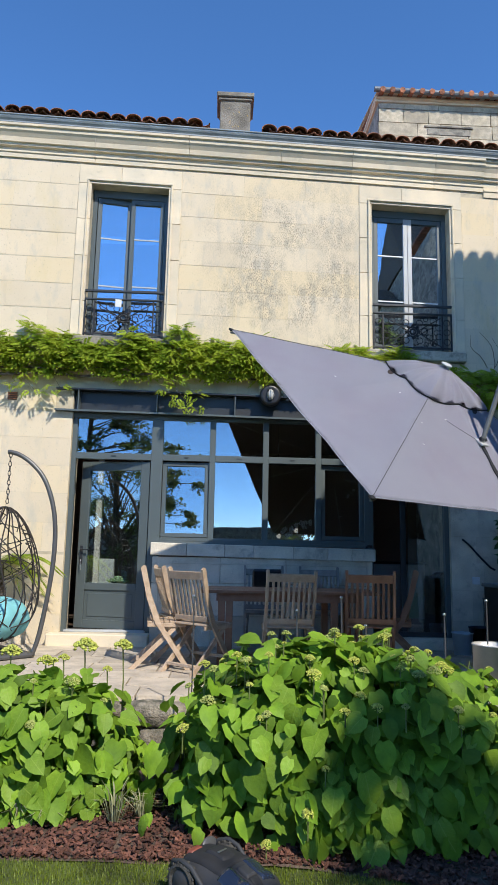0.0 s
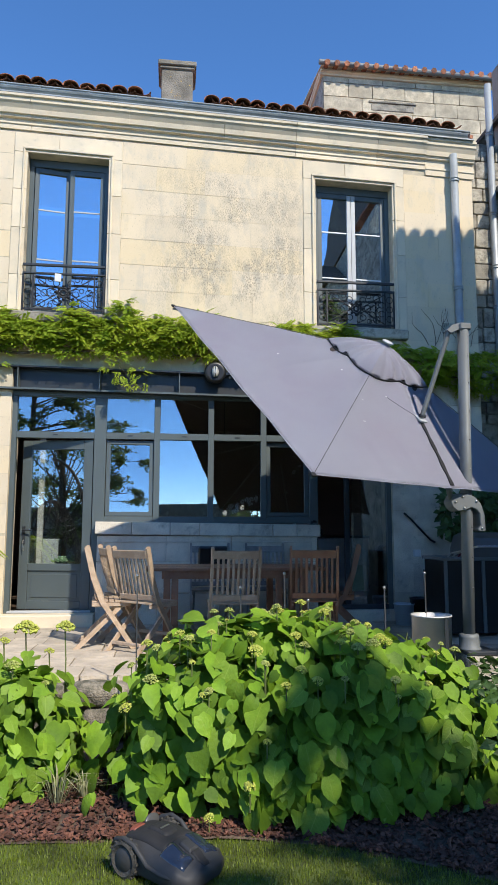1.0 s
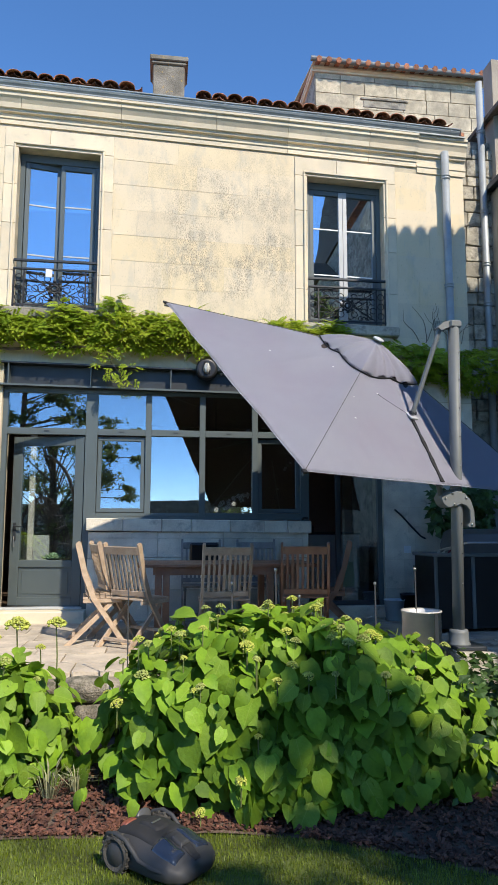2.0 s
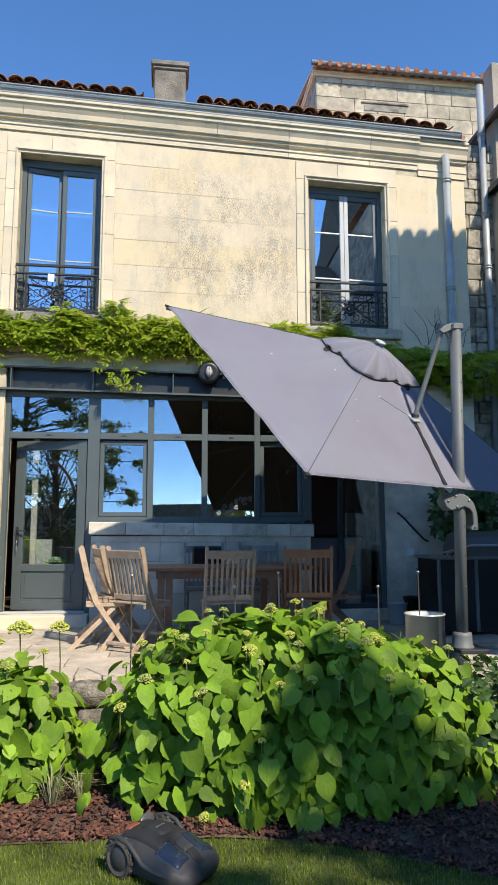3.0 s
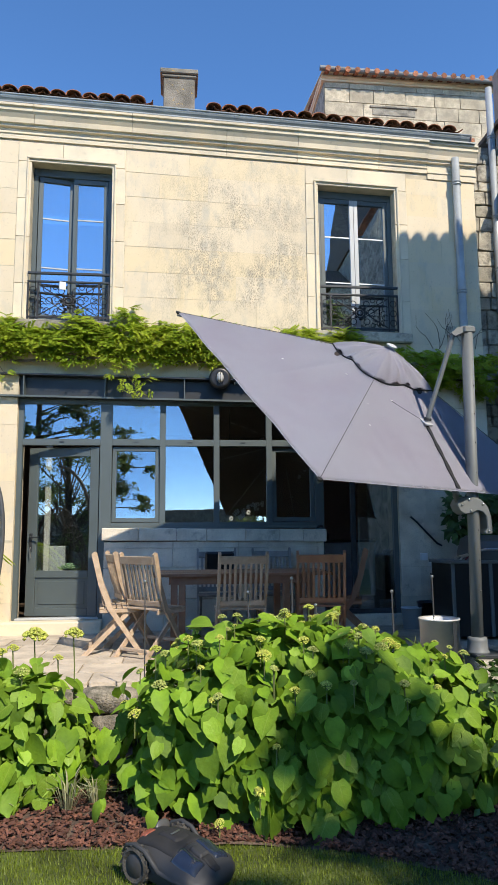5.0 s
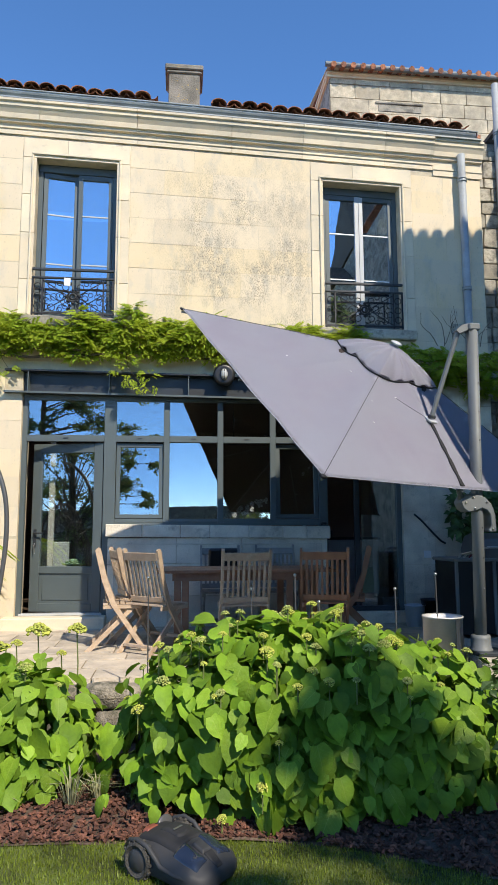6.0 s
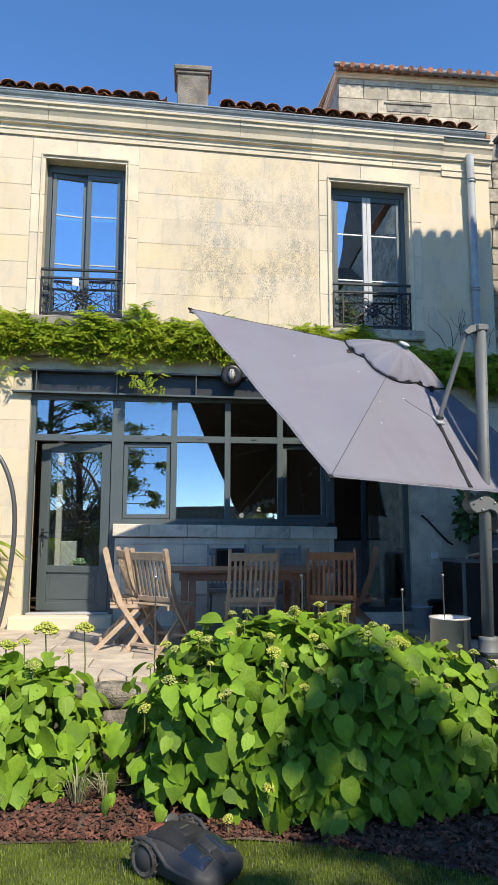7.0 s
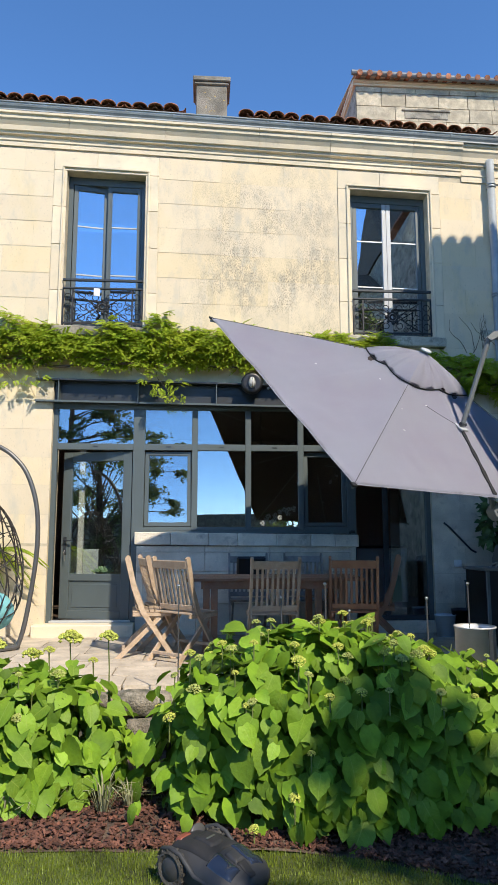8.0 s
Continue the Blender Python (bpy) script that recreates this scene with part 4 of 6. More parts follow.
def folding_chair(mat, label):
    """A slatted folding chair that faces +y, its back towards -y, origin on the floor under the seat."""
    t = thing("folding_chair", label, "chair", (0, 0, 0), "folding chairs round the table")
    W = 0.225
    for s in (-1, 1):
        x = s * W
        bm = bmesh.new()
        # back upright, which runs on down as the front leg: a bent board
        side = [(0.30, 0.0), (0.245, 0.0), (-0.055, 0.43), (-0.145, 0.66), (-0.215, 0.95), (-0.19, 0.97), (-0.165, 0.96), (-0.10, 0.68), (-0.01, 0.45)]
        prism(bm, side, x - 0.012, x + 0.012)
        part("back_upright", bm, mat, t)
        bm = bmesh.new()
        prism(bm, [(-0.30, 0.0), (-0.235, 0.0), (0.20, 0.42), (0.15, 0.43)], x * 0.86 - 0.011, x * 0.86 + 0.011)
        part("rear_leg", bm, mat, t)
        bm = bmesh.new(); box(bm, x * 0.93 - 0.012, x * 0.93 + 0.012, -0.13, 0.24, 0.395, 0.43, 0.003)
        part("seat_rail", bm, mat, t)
    for i in range(7):
        y0 = -0.13 + 0.054 * i
        bm = bmesh.new(); box(bm, -W + 0.002, W - 0.002, y0, y0 + 0.046, 0.432, 0.45, 0.003)
        part("seat_slat", bm, mat, t)
    def back_at(f):   # along the back, from seat to top
        return (-0.118 - 0.085 * f, 0.585 + 0.35 * f) 
    lean = math.atan2(0.085, 0.35)
    for f, hgt in ((-0.26, 0.05), (0.88, 0.075)):
        y, z = back_at(f)
        bm = bmesh.new(); box(bm, -W + 0.013, W - 0.013, -0.011, 0.011, -hgt / 2, hgt / 2, 0.003, m=Matrix.Translation((0, y, z)) @ Matrix.Rotation(lean, 4, 'X'))
        part("back_rail", bm, mat, t)
    for i in range(8):
        x = -0.172 + 0.0491 * i
        a, b = back_at(-0.20), back_at(0.80)
        c = ((a[0] + b[0]) / 2, (a[1] + b[1]) / 2)
        bm = bmesh.new(); box(bm, x - 0.012, x + 0.012, -0.006, 0.006, -0.178, 0.178, 0.002, m=Matrix.Translation((0, *c)) @ Matrix.Rotation(lean, 4, 'X'))
        part("back_slat", bm, mat, t)
    bm = bmesh.new(); box(bm, -W * 0.8, W * 0.8, -0.225, -0.195, 0.06, 0.09, 0.003)
    part("stretcher", bm, mat, t)
    bm = bmesh.new(); box(bm, -W + 0.013, W - 0.013, 0.16, 0.19, 0.12, 0.15, 0.003)
    part("stretcher", bm, mat, t)
    return t
teak_label = "weathered teak folding chair with a slatted back"
c0 = folding_chair(TEAK, teak_label)
c0.matrix_world = pose(-0.68, -1.46, 0, 0, 0, -84)
for x, y, r in ((-0.30, -1.70, -42), (0.55, -1.86, 4), (-0.57, -0.95, -74)):
    copy_thing(c0, pose(x, y, 0, 0, 0, r))
c1 = folding_chair(TEAK_RED, "reddish teak folding chair with a slatted back in shade")
c1.matrix_world = pose(1.36, -1.72, 0, 0, 0, -10)
copy_thing(c1, pose(1.80, -1.10, 0, 0, 0, 75))
c2 = folding_chair(TEAK_GREY, "greyed teak folding chair beyond the table")
c2.matrix_world = pose(0.42, -0.36, 0, 0, 0, 180)
copy_thing(c2, pose(1.08, -0.34, 0, 0, 0, 178))
bm = bmesh.new(); box(bm, -0.17, 0.17, -0.03, 0.012, 0.0, 0.28, 0.02, m=pose(0.45, -0.235, 0.66, 14, 0, 0))
tagged(part("cushion", bm, BLACK), "dark cushion leaning on a chair back", "cushion")

# ---- cantilever umbrella ----
umb = thing("cantilever_umbrella", "grey-lilac cantilever umbrella with a tilted square canopy", "umbrella", (0, 0, 0))
CEN, HALF, RISE = Vector((1.637, -2.466, 2.320)), 1.384, 0.488
UX, UY = Vector((0.890, 0.455, -0.031)).normalized(), Vector((-0.335, 0.697, 0.634)).normalized()
UN = UX.cross(UY).normalized(); UY = UN.cross(UX)
def on(u, v, lift=0.0):
    """A point of the canopy: u, v from -1 to 1 across the square, on its four sloping faces, with a little sag between the ribs."""
    k = max(abs(u), abs(v))
    other = min(abs(u), abs(v)) / k if k > 1e-6 else 0
    h = RISE * (1 - k) - 0.035 * math.sin(math.pi * k) * math.sin(math.pi * min(1.0, other)) + 0.012 * noise.noise(Vector((u * 3, v * 3, 1)))
    h += 0.004 * noise.noise(Vector((u * 16, v * 5, 3))) * k + 0.003 * noise.noise(Vector((u * 7, v * 22, 5))) * k * k
    return CEN + UX * (u * HALF) + UY * (v * HALF) + UN * (h + lift)
bm = bmesh.new()
N = 84
grid = {}
for i in range(N + 1):
    for j in range(N + 1):
        u, v = -1 + 2 * i / N, -1 + 2 * j / N
        grid[i, j] = bm.verts.new(on(u, v))
for i in range(N):
    for j in range(N):
        u, v = abs(-1 + 2 * (i + 0.5) / N), abs(-1 + 2 * (j + 0.5) / N)
        if max(u, v) > 0.22:
            bm.faces.new((grid[i, j], grid[i + 1, j], grid[i + 1, j + 1], grid[i, j + 1]))
for v in [v for v in bm.verts if not v.link_faces]:
    bm.verts.remove(v)
r = bmesh.ops.solidify(bm, geom=bm.faces[:], thickness=0.003)
canopy = part("canopy", bm, FABRIC, umb, smooth=True)
bm = bmesh.new()
NL = 20
lin = [[bm.verts.new(on((-1 + 2 * i / NL) * 0.994, (-1 + 2 * j / NL) * 0.994, -0.008)) for j in range(NL + 1)] for i in range(NL + 1)]
for i in range(NL):
    for j in range(NL):
        bm.faces.new((lin[i][j], lin[i][j + 1], lin[i + 1][j + 1], lin[i + 1][j]))
part("lining", bm, LINING, umb, "dark brown coated underside", smooth=True)
bm = bmesh.new()
V = 0.25
M2 = 56
g2 = {}
for i in range(M2 + 1):
    for j in range(M2 + 1):
        u, v = V * (-1 + 2 * i / M2), V * (-1 + 2 * j / M2)
        k = max(abs(u), abs(v)) / V
        a = math.atan2(v, u)
        fold = 0.016 * abs(math.cos(7 * a + 0.6)) ** 1.5 + 0.010 * math.sin(17 * a + 1.0)
        flute = fold * min(1.0, 1.8 * k) * (0.45 + 0.55 * k) + 0.060 * (1 - k ** 4)
        g2[i, j] = bm.verts.new(on(u, v, 0.010 + flute))
for i in range(M2):
    for j in range(M2):
        bm.faces.new((g2[i, j], g2[i + 1, j], g2[i + 1, j + 1], g2[i, j + 1]))
bmesh.ops.solidify(bm, geom=bm.faces[:], thickness=0.003)
part("vent", bm, FABRIC, umb, "wind vent cap with gathered folds", smooth=True)
bm = bmesh.new()
for a, b in (((-V, -V), (V, -V)), ((V, -V), (V, V)), ((V, V), (-V, V)), ((-V, V), (-V, -V))):
    tube(bm, [on(a[0] + (b[0] - a[0]) * k / 10, a[1] + (b[1] - a[1]) * k / 10, 0.008) for k in range(11)], 0.006, 6)
part("vent_trim", bm, BLACK_WEB, umb)
bm = bmesh.new(); lathe(bm, [(0, 0.102), (0.03, 0.10), (0.048, 0.094), (0.05, 0.086), (0.0, 0.08)], 18, m=Matrix.Translation(CEN + UN * RISE) @ Matrix((UX, UY, UN)).transposed().to_4x4())
part("finial", bm, GREY_PAINT, umb, smooth=True)
for u, v in ((-1, -1), (1, -1), (1, 1), (-1, 1), (0, -1), (1, 0), (0, 1), (-1, 0)):
    bm = bmesh.new()
    tube(bm, [on(u * k / 8, v * k / 8, -0.03) for k in range(1, 9)], 0.010, 6)
    part("rib", bm, ALU, umb)
    if u and v:
        bm = bmesh.new()
        tube(bm, [on(u * k / 8, v * k / 8, 0.002) for k in range(2, 9)], 0.003, 5)
        part("seam", bm, STAND, umb)
        bm = bmesh.new(); box(bm, -0.02, 0.02, -0.02, 0.02, -0.012, 0.006, 0.003, m=Matrix.Translation(on(u, v)) @ Matrix((UX, UY, UN)).transposed().to_4x4())
        part("corner_pocket", bm, BLACK_WEB, umb)
# hem
bm = bmesh.new()
for a, b in (((-1, -1), (1, -1)), ((1, -1), (1, 1)), ((1, 1), (-1, 1)), ((-1, 1), (-1, -1))):
    tube(bm, [on(a[0] + (b[0] - a[0]) * k / 16, a[1] + (b[1] - a[1]) * k / 16) for k in range(17)], 0.0025, 5)
part("hem", bm, FABRIC, umb)
PY = -3.246
POLE_B, POLE_T = Vector((2.255, PY, 0.223)), Vector((2.303, PY, 2.791))
def oval_tube(bm, a, b, rx, ry, seg=16):
    rings = [[bm.verts.new(p + Vector((rx * math.cos(t), ry * math.sin(t), 0))) for t in (2 * math.pi * j / seg for j in range(seg))] for p in (a, b)]
    for j in range(seg):
        bm.faces.new((rings[0][j], rings[0][(j + 1) % seg], rings[1][(j + 1) % seg], rings[1][j]))
    bm.faces.new(rings[0][::-1]); bm.faces.new(rings[1])
bm = bmesh.new(); oval_tube(bm, POLE_B, POLE_T, 0.044, 0.056)
pole = part("pole", bm, ALU, umb, smooth=True)
for k in range(9):
    p = POLE_B + (POLE_T - POLE_B) * (0.18 + 0.09 * k)
    bm = bmesh.new(); box(bm, p.x + 0.012, p.x + 0.019, p.y - 0.0575, p.y - 0.05, p.z - 0.004, p.z + 0.004)
    part("rivet", bm, STEEL if k % 4 == 0 else BLACK, umb)
ELBOW, HINGE = POLE_T + Vector((-0.12, -0.005, -0.015)), on(0.014, -0.535, 0.03)
bm = bmesh.new(); box(bm, POLE_T.x - 0.05, POLE_T.x + 0.05, PY - 0.06, PY + 0.06, POLE_T.z - 0.05, POLE_T.z + 0.012, 0.012)
prism(bm, [(POLE_T.x - 0.045, POLE_T.z + 0.012), (POLE_T.x - 0.10, POLE_T.z - 0.005), (ELBOW.x - 0.03, ELBOW.z - 0.035), (ELBOW.x, ELBOW.z - 0.06), (POLE_T.x - 0.045, POLE_T.z - 0.04)], PY - 0.04, PY + 0.04, "y")
part("pole_head", bm, ALU, umb)
bm = bmesh.new(); tube(bm, [ELBOW + Vector((0, 0, -0.03)), HINGE], 0.02, 8)
part("arm", bm, ALU, umb)
basis = Matrix((UX, UY, UN)).transposed().to_4x4()
bm = bmesh.new(); box(bm, -0.04, 0.04, -0.05, 0.05, -0.012, 0.006, 0.004, m=Matrix.Translation(HINGE - UN * 0.015) @ basis)
part("hinge_plate", bm, GREY_PAINT, umb)
bm = bmesh.new(); tube(bm, [HINGE + UX * -0.03 + UN * 0.012, HINGE + UX * 0.03 + UN * 0.012], 0.016, 8)
part("hinge_pin", bm, FRAME_DARK, umb)
def strap(a, b, w):
    bm = bmesh.new()
    rows_ = []
    for k in range(13):
        u, v = a[0] + (b[0] - a[0]) * k / 12, a[1] + (b[1] - a[1]) * k / 12
        du = w * (1 + 0.25 * math.sin(k * 1.7))
        rows_.append((bm.verts.new(on(u - du, v, 0.010)), bm.verts.new(on(u + du, v, 0.010)), bm.verts.new(on(u + du, v, 0.004)), bm.verts.new(on(u - du, v, 0.004))))
    for p, q in zip(rows_, rows_[1:]):
        for i in range(4):
            bm.faces.new((p[i], p[(i + 1) % 4], q[(i + 1) % 4], q[i]))
    return bm
hu = (HINGE - CEN).dot(UX) / HALF
hv = (HINGE - CEN).dot(UY) / HALF
part("slit_edge", strap((hu * 1.0, hv - 0.02), (-0.008, -0.985), 0.0135), BLACK_WEB, umb, "black zip edge along the slit")
bm = bmesh.new(); tube(bm, [on(-0.16 + 0.172 * k / 8, -0.37 - 0.16 * k / 8, 0.001) for k in range(9)], 0.0022, 5)
part("crease", bm, STAND, umb)
for u, v, r_ in ((-0.35, -0.12, 0.009), (-0.16, -0.37, 0.010), (-0.46, -0.60, 0.008), (-0.62, 0.18, 0.010), (-0.40, -0.45, 0.006)):
    bm = bmesh.new(); bmesh.ops.create_icosphere(bm, subdivisions=1, radius=1, matrix=Matrix.Translation(on(u, v, 0.002)) @ Matrix((UX, UY, UN)).transposed().to_4x4() @ Matrix.Diagonal((r_ * 1.4, r_, 0.003, 1)))
    part("dropping", bm, WHITE_PAINT, umb, "dried white bird dropping")
# crank housing
CR = Vector((2.264, PY, 1.33))
bm = bmesh.new()
prism(bm, [(-0.15, 0.02), (-0.12, 0.07), (-0.05, 0.085), (0.05, 0.055), (0.10, 0.0), (0.125, -0.08), (0.13, -0.20), (0.125, -0.215), (0.075, -0.215), (0.065, -0.20), (0.09, -0.17), (0.085, -0.08),
           (0.06, -0.045), (0.02, -0.03), (-0.03, -0.05), (-0.09, -0.06), (-0.13, -0.03)], -0.075, 0.075, "y")
bmesh.ops.bevel(bm, geom=bm.edges[:], offset=0.006, segments=1, affect='EDGES')
bmesh.ops.translate(bm, verts=bm.verts[:], vec=CR)
crank = part("crank_housing", bm, ALU, umb)
for dx, dz in ((-0.11, 0.015), (-0.05, 0.055), (-0.04, -0.03), (0.06, 0.02), (0.1, -0.19)):
    bm = bmesh.new(); lathe(bm, [(0, 0.012), (0.009, 0.01), (0.01, 0.0)], 10, m=Matrix.Translation(CR + Vector((dx, -0.072, dz))) @ face)
    part("screw", bm, STEEL, crank, smooth=True)
bm = bmesh.new(); tube(bm, [CR + Vector((-0.12, -0.01, 0.04)), on(-0.008, -0.97, -0.04)], 0.022, 8)
part("canopy_stay", bm, ALU, umb)
bm = bmesh.new(); lathe(bm, [(0.0, 0.0), (0.088, 0.0), (0.088, 0.010), (0.078, 0.022), (0.075, 0.09), (0.072, 0.115), (0.05, 0.12)], 20, (POLE_B.x, POLE_B.y, POLE_B.z - 0.01))
part("base_collar", bm, ALU, umb, smooth=True)
bm = bmesh.new(); box(bm, POLE_B.x - 0.07, POLE_B.x + 0.17, POLE_B.y - 0.13, POLE_B.y + 0.13, 0.183, 0.215, 0.006)
part("base_plate", bm, FRAME_DARK, umb)
bm = bmesh.new(); box(bm, 2.18, 2.70, -3.44, -2.97, LAWN, 0.182, 0.02)
tagged(part("umbrella_plinth", bm, STONE_OLD), "pale stone plinth under the umbrella's foot", "plinth", kind="structure")

# ---- hanging chair ----
hang = thing("hanging_chair", "dark rattan egg chair hanging from a bowed grey stand", "hanging chair", (-2.40, -1.05, 0))
bm = bmesh.new()
pts = [(0.37, 0, 0.02), (0.43, 0, 0.22), (0.49, 0, 0.6), (0.53, 0, 1.0), (0.525, 0, 1.35), (0.475, 0, 1.62), (0.375, 0, 1.86), (0.235, 0, 2.02), (0.10, 0, 2.11), (0.0, 0, 2.14), (-0.03, 0, 2.14)]
fine_pts = []
for i in range(len(pts) - 1):
    q0, q1, q2, q3 = (Vector(pts[max(0, min(len(pts) - 1, i + d))]) for d in (-1, 0, 1, 2))
    for k in range(6):
        f = k / 6
        fine_pts.append(0.5 * (2 * q1 + (q2 - q0) * f + (2 * q0 - 5 * q1 + 4 * q2 - q3) * f * f + (3 * q1 - q0 - 3 * q2 + q3) * f ** 3))
tube(bm, fine_pts + [Vector(pts[-1])], 0.025, 10)
part("stand_bow", bm, STAND, hang, smooth=True)
bm = bmesh.new()
tube(bm, [(0.37, 0, 0.03), (-0.1, -0.5, 0.025), (-0.6, -0.45, 0.025)], 0.026, 8); tube(bm, [(0.37, 0, 0.03), (-0.1, 0.5, 0.025), (-0.6, 0.45, 0.025)], 0.026, 8)
part("stand_foot", bm, STAND, hang)
bm = bmesh.new()
for i in range(11):
    c = Vector((0, 0, 2.11 - 0.05 * i))
    f = Matrix.Rotation(radians(90 * (i % 2)), 3, 'Z')
    tube(bm, [c + f @ Vector((0.016 * math.cos(t), 0, 0.031 * math.sin(t))) for t in (2 * math.pi * k / 10 for k in range(11))], 0.0045, 5, caps=False)
part("chain", bm, IRON, hang)
egg = Vector((-0.02, 0, 0.85))
def egg_at(th, ph):
    z = math.cos(th)
    r = 0.41 * math.sin(th) * (1.0 - 0.22 * z)
    return egg + Vector((r * math.cos(ph), r * math.sin(ph), 0.70 * z))
rng = random.Random(12)
bm = bmesh.new()
for i in range(16):
    ph = 2 * math.pi * i / 16
    tube(bm, [egg_at(math.pi * k / 16, ph + 0.12 * math.sin(k * 0.7 + i)) for k in range(17)], 0.008, 5, caps=False)
part("basket_rib", bm, RATTAN, hang)
bm = bmesh.new()
for i in range(84):
    th, ph = rng.uniform(0.4, 2.8), rng.uniform(0, 6.28)
    dth, dph = rng.uniform(-0.9, 0.9), rng.uniform(0.7, 1.7)
    tube(bm, [egg_at(min(2.95, max(0.2, th + dth * k / 8)), ph + dph * k / 8) for k in range(9)], 0.006, 5, caps=False)
part("basket_weave", bm, RATTAN, hang)
bm = bmesh.new()
bmesh.ops.create_uvsphere(bm, u_segments=28, v_segments=16, radius=1)
for v in bm.verts:
    d = v.co.copy()
    k = 1 + 0.05 * math.cos(6 * math.atan2(d.y, d.x)) + 0.03 * noise.noise(d * 3)
    v.co = egg + Vector((0.02 + d.x * 0.31 * k, d.y * 0.31 * k, -0.46 + d.z * 0.21 * (k + 0.1 * (1 - d.z * d.z))))
tagged(part("seat_cushion", bm, TURQUOISE, None, smooth=True), "plump turquoise cushion in the hanging chair", "cushion").matrix_world = pose(-2.40, -1.05, 0)

# ---- grill, pots, clutter by the right wall ----
grill = thing("grill_cabinet", "black outdoor grill cabinet with a steel frame and lid", "grill", (2.85, -1.35, 0))
bm = bmesh.new(); box(bm, 0.0, 1.25, 0.0, 0.55, 0.04, 0.80, 0.004)
part("body", bm, BLACK, grill)
for x in (0.0, 0.42, 0.90):
    bm = bmesh.new(); box(bm, x, x + 0.035, -0.022, 0.0, 0.04, 0.80, 0.003)
    part("frame_bar", bm, ALU, grill)
bm = bmesh.new(); box(bm, -0.02, 1.3, -0.03, 0.58, 0.80, 0.835, 0.006)
part("worktop", bm, ALU, grill)
bm = bmesh.new(); prism(bm, [(0.0, 0.836), (0.0, 0.93), (0.08, 1.04), (0.25, 1.10), (0.42, 1.06), (0.52, 0.92), (0.52, 0.836)], 0.30, 1.1)
part("lid", bm, STAND, grill)
bm = bmesh.new(); tube(bm, [(0.34, -0.02, 0.94), (0.36, -0.06, 0.95), (1.0, -0.06, 0.95), (1.02, -0.02, 0.94)], 0.012, 8)
part("lid_handle", bm, STEEL, grill)
for x in (0.10, 0.16, 0.22):
    bm = bmesh.new(); tube(bm, [(x, 0.12, 0.836), (x + 0.02, 0.1, 0.87), (x + 0.12, 0.05, 0.90)], 0.01, 6)
    part("tool", bm, STEEL if x < 0.2 else RED_CLOTH, grill)

def tub(label, x, y, z, r0, r1, h, mat, cat="tub"):
    t = thing("tub" if cat == "tub" else "planter", label, cat, (x, y, z))
    bm = bmesh.new(); lathe(bm, [(0, 0), (r0, 0), (r1, h), (r1 + 0.008, h), (r1 + 0.006, h + 0.012), (r1 - 0.008, h), (r0 - 0.01, 0.012), (0, 0.012)], 32)
    part("shell", bm, mat, t, smooth=True)
    return t
bm = bmesh.new(); box(bm, 1.74, 2.175, -3.32, -2.97, LAWN, 0.078, 0.02)
tagged(part("planter_block", bm, STONE_OLD), "rough stone block under the metal planter", "stone", kind="structure")
pl = tub("round galvanised sheet planter with a dark seam strip", 2.005, -3.12, 0.08, 0.153, 0.153, 0.372, POT_STEEL, "planter")
bm = bmesh.new(); lathe(bm, [(0.1545, 0.0), (0.1565, 0.0), (0.1565, 0.372), (0.1545, 0.372)], 3, start=radians(-72), sweep=radians(15))
part("seam_strip", bm, FRAME_DARK, pl)
tub("pale blue plastic bucket by the wall", 2.75, -0.35, 0.0, 0.10, 0.12, 0.24, PALE_PLASTIC)
tub("black flower pot by the wall", 2.98, -0.30, 0.0, 0.10, 0.13, 0.30, BLACK)
bag = thing("shopping_bag", "dark red bag slumped against the wall", "bag", (3.12, -0.55, 0))
bm = bmesh.new(); bmesh.ops.create_icosphere(bm, subdivisions=3, radius=1)
for v in bm.verts:
    k = 1 + 0.25 * noise.noise(v.co * 2.3)
    v.co = Vector((v.co.x * 0.17 * k, v.co.y * 0.12 * k, max(0.0, 0.17 + v.co.z * 0.18 * k)))
part("body", bm, RED_CLOTH, bag, smooth=True)
bm = bmesh.new(); box(bm, -0.06, 0.05, -0.142, -0.134, 0.19, 0.205); box(bm, -0.05, 0.03, -0.142, -0.134, 0.17, 0.178)
part("lettering_bar", bm, WHITE_PAINT, bag, "pale bar of unreadable print")
shelf = thing("wire_shelf", "small dark shelf with shoes against the wall", "shelf", (3.08, -0.28, 0))
bm = bmesh.new(); box(bm, 0, 0.5, -0.12, 0.14, 0.62, 0.64)
part("board", bm, STAND, shelf)
for x in (0.01, 0.49):
    for y in (-0.11, 0.13):
        bm = bmesh.new(); tube(bm, [(x, y, 0), (x, y, 0.62)], 0.008, 6); part("leg", bm, STAND, shelf)
for i in range(2):
    bm = bmesh.new(); bmesh.ops.create_uvsphere(bm, u_segments=12, v_segments=8, radius=1)
    for v in bm.verts:
        v.co = Vector((v.co.x * 0.12, v.co.y * 0.042, max(-0.02, v.co.z * (0.05 - 0.02 * v.co.x)) ))
    bmesh.ops.transform(bm, matrix=pose(3.20 + 0.04 * i, -0.36 + 0.1 * i, 0.662, 0, 0, 10 - 25 * i), verts=bm.verts[:])
    tagged(part("shoe", bm, GREY_PAINT, smooth=True), "pale garden shoe on the wire shelf", "shoe", "garden shoes")
bm = bmesh.new(); box(bm, 3.01, 3.10, -0.035, -0.004, 0.79, 0.88, 0.006)
tagged(part("socket_box", bm, WHITE_PAINT), "small white outdoor socket box on the wall", "socket")
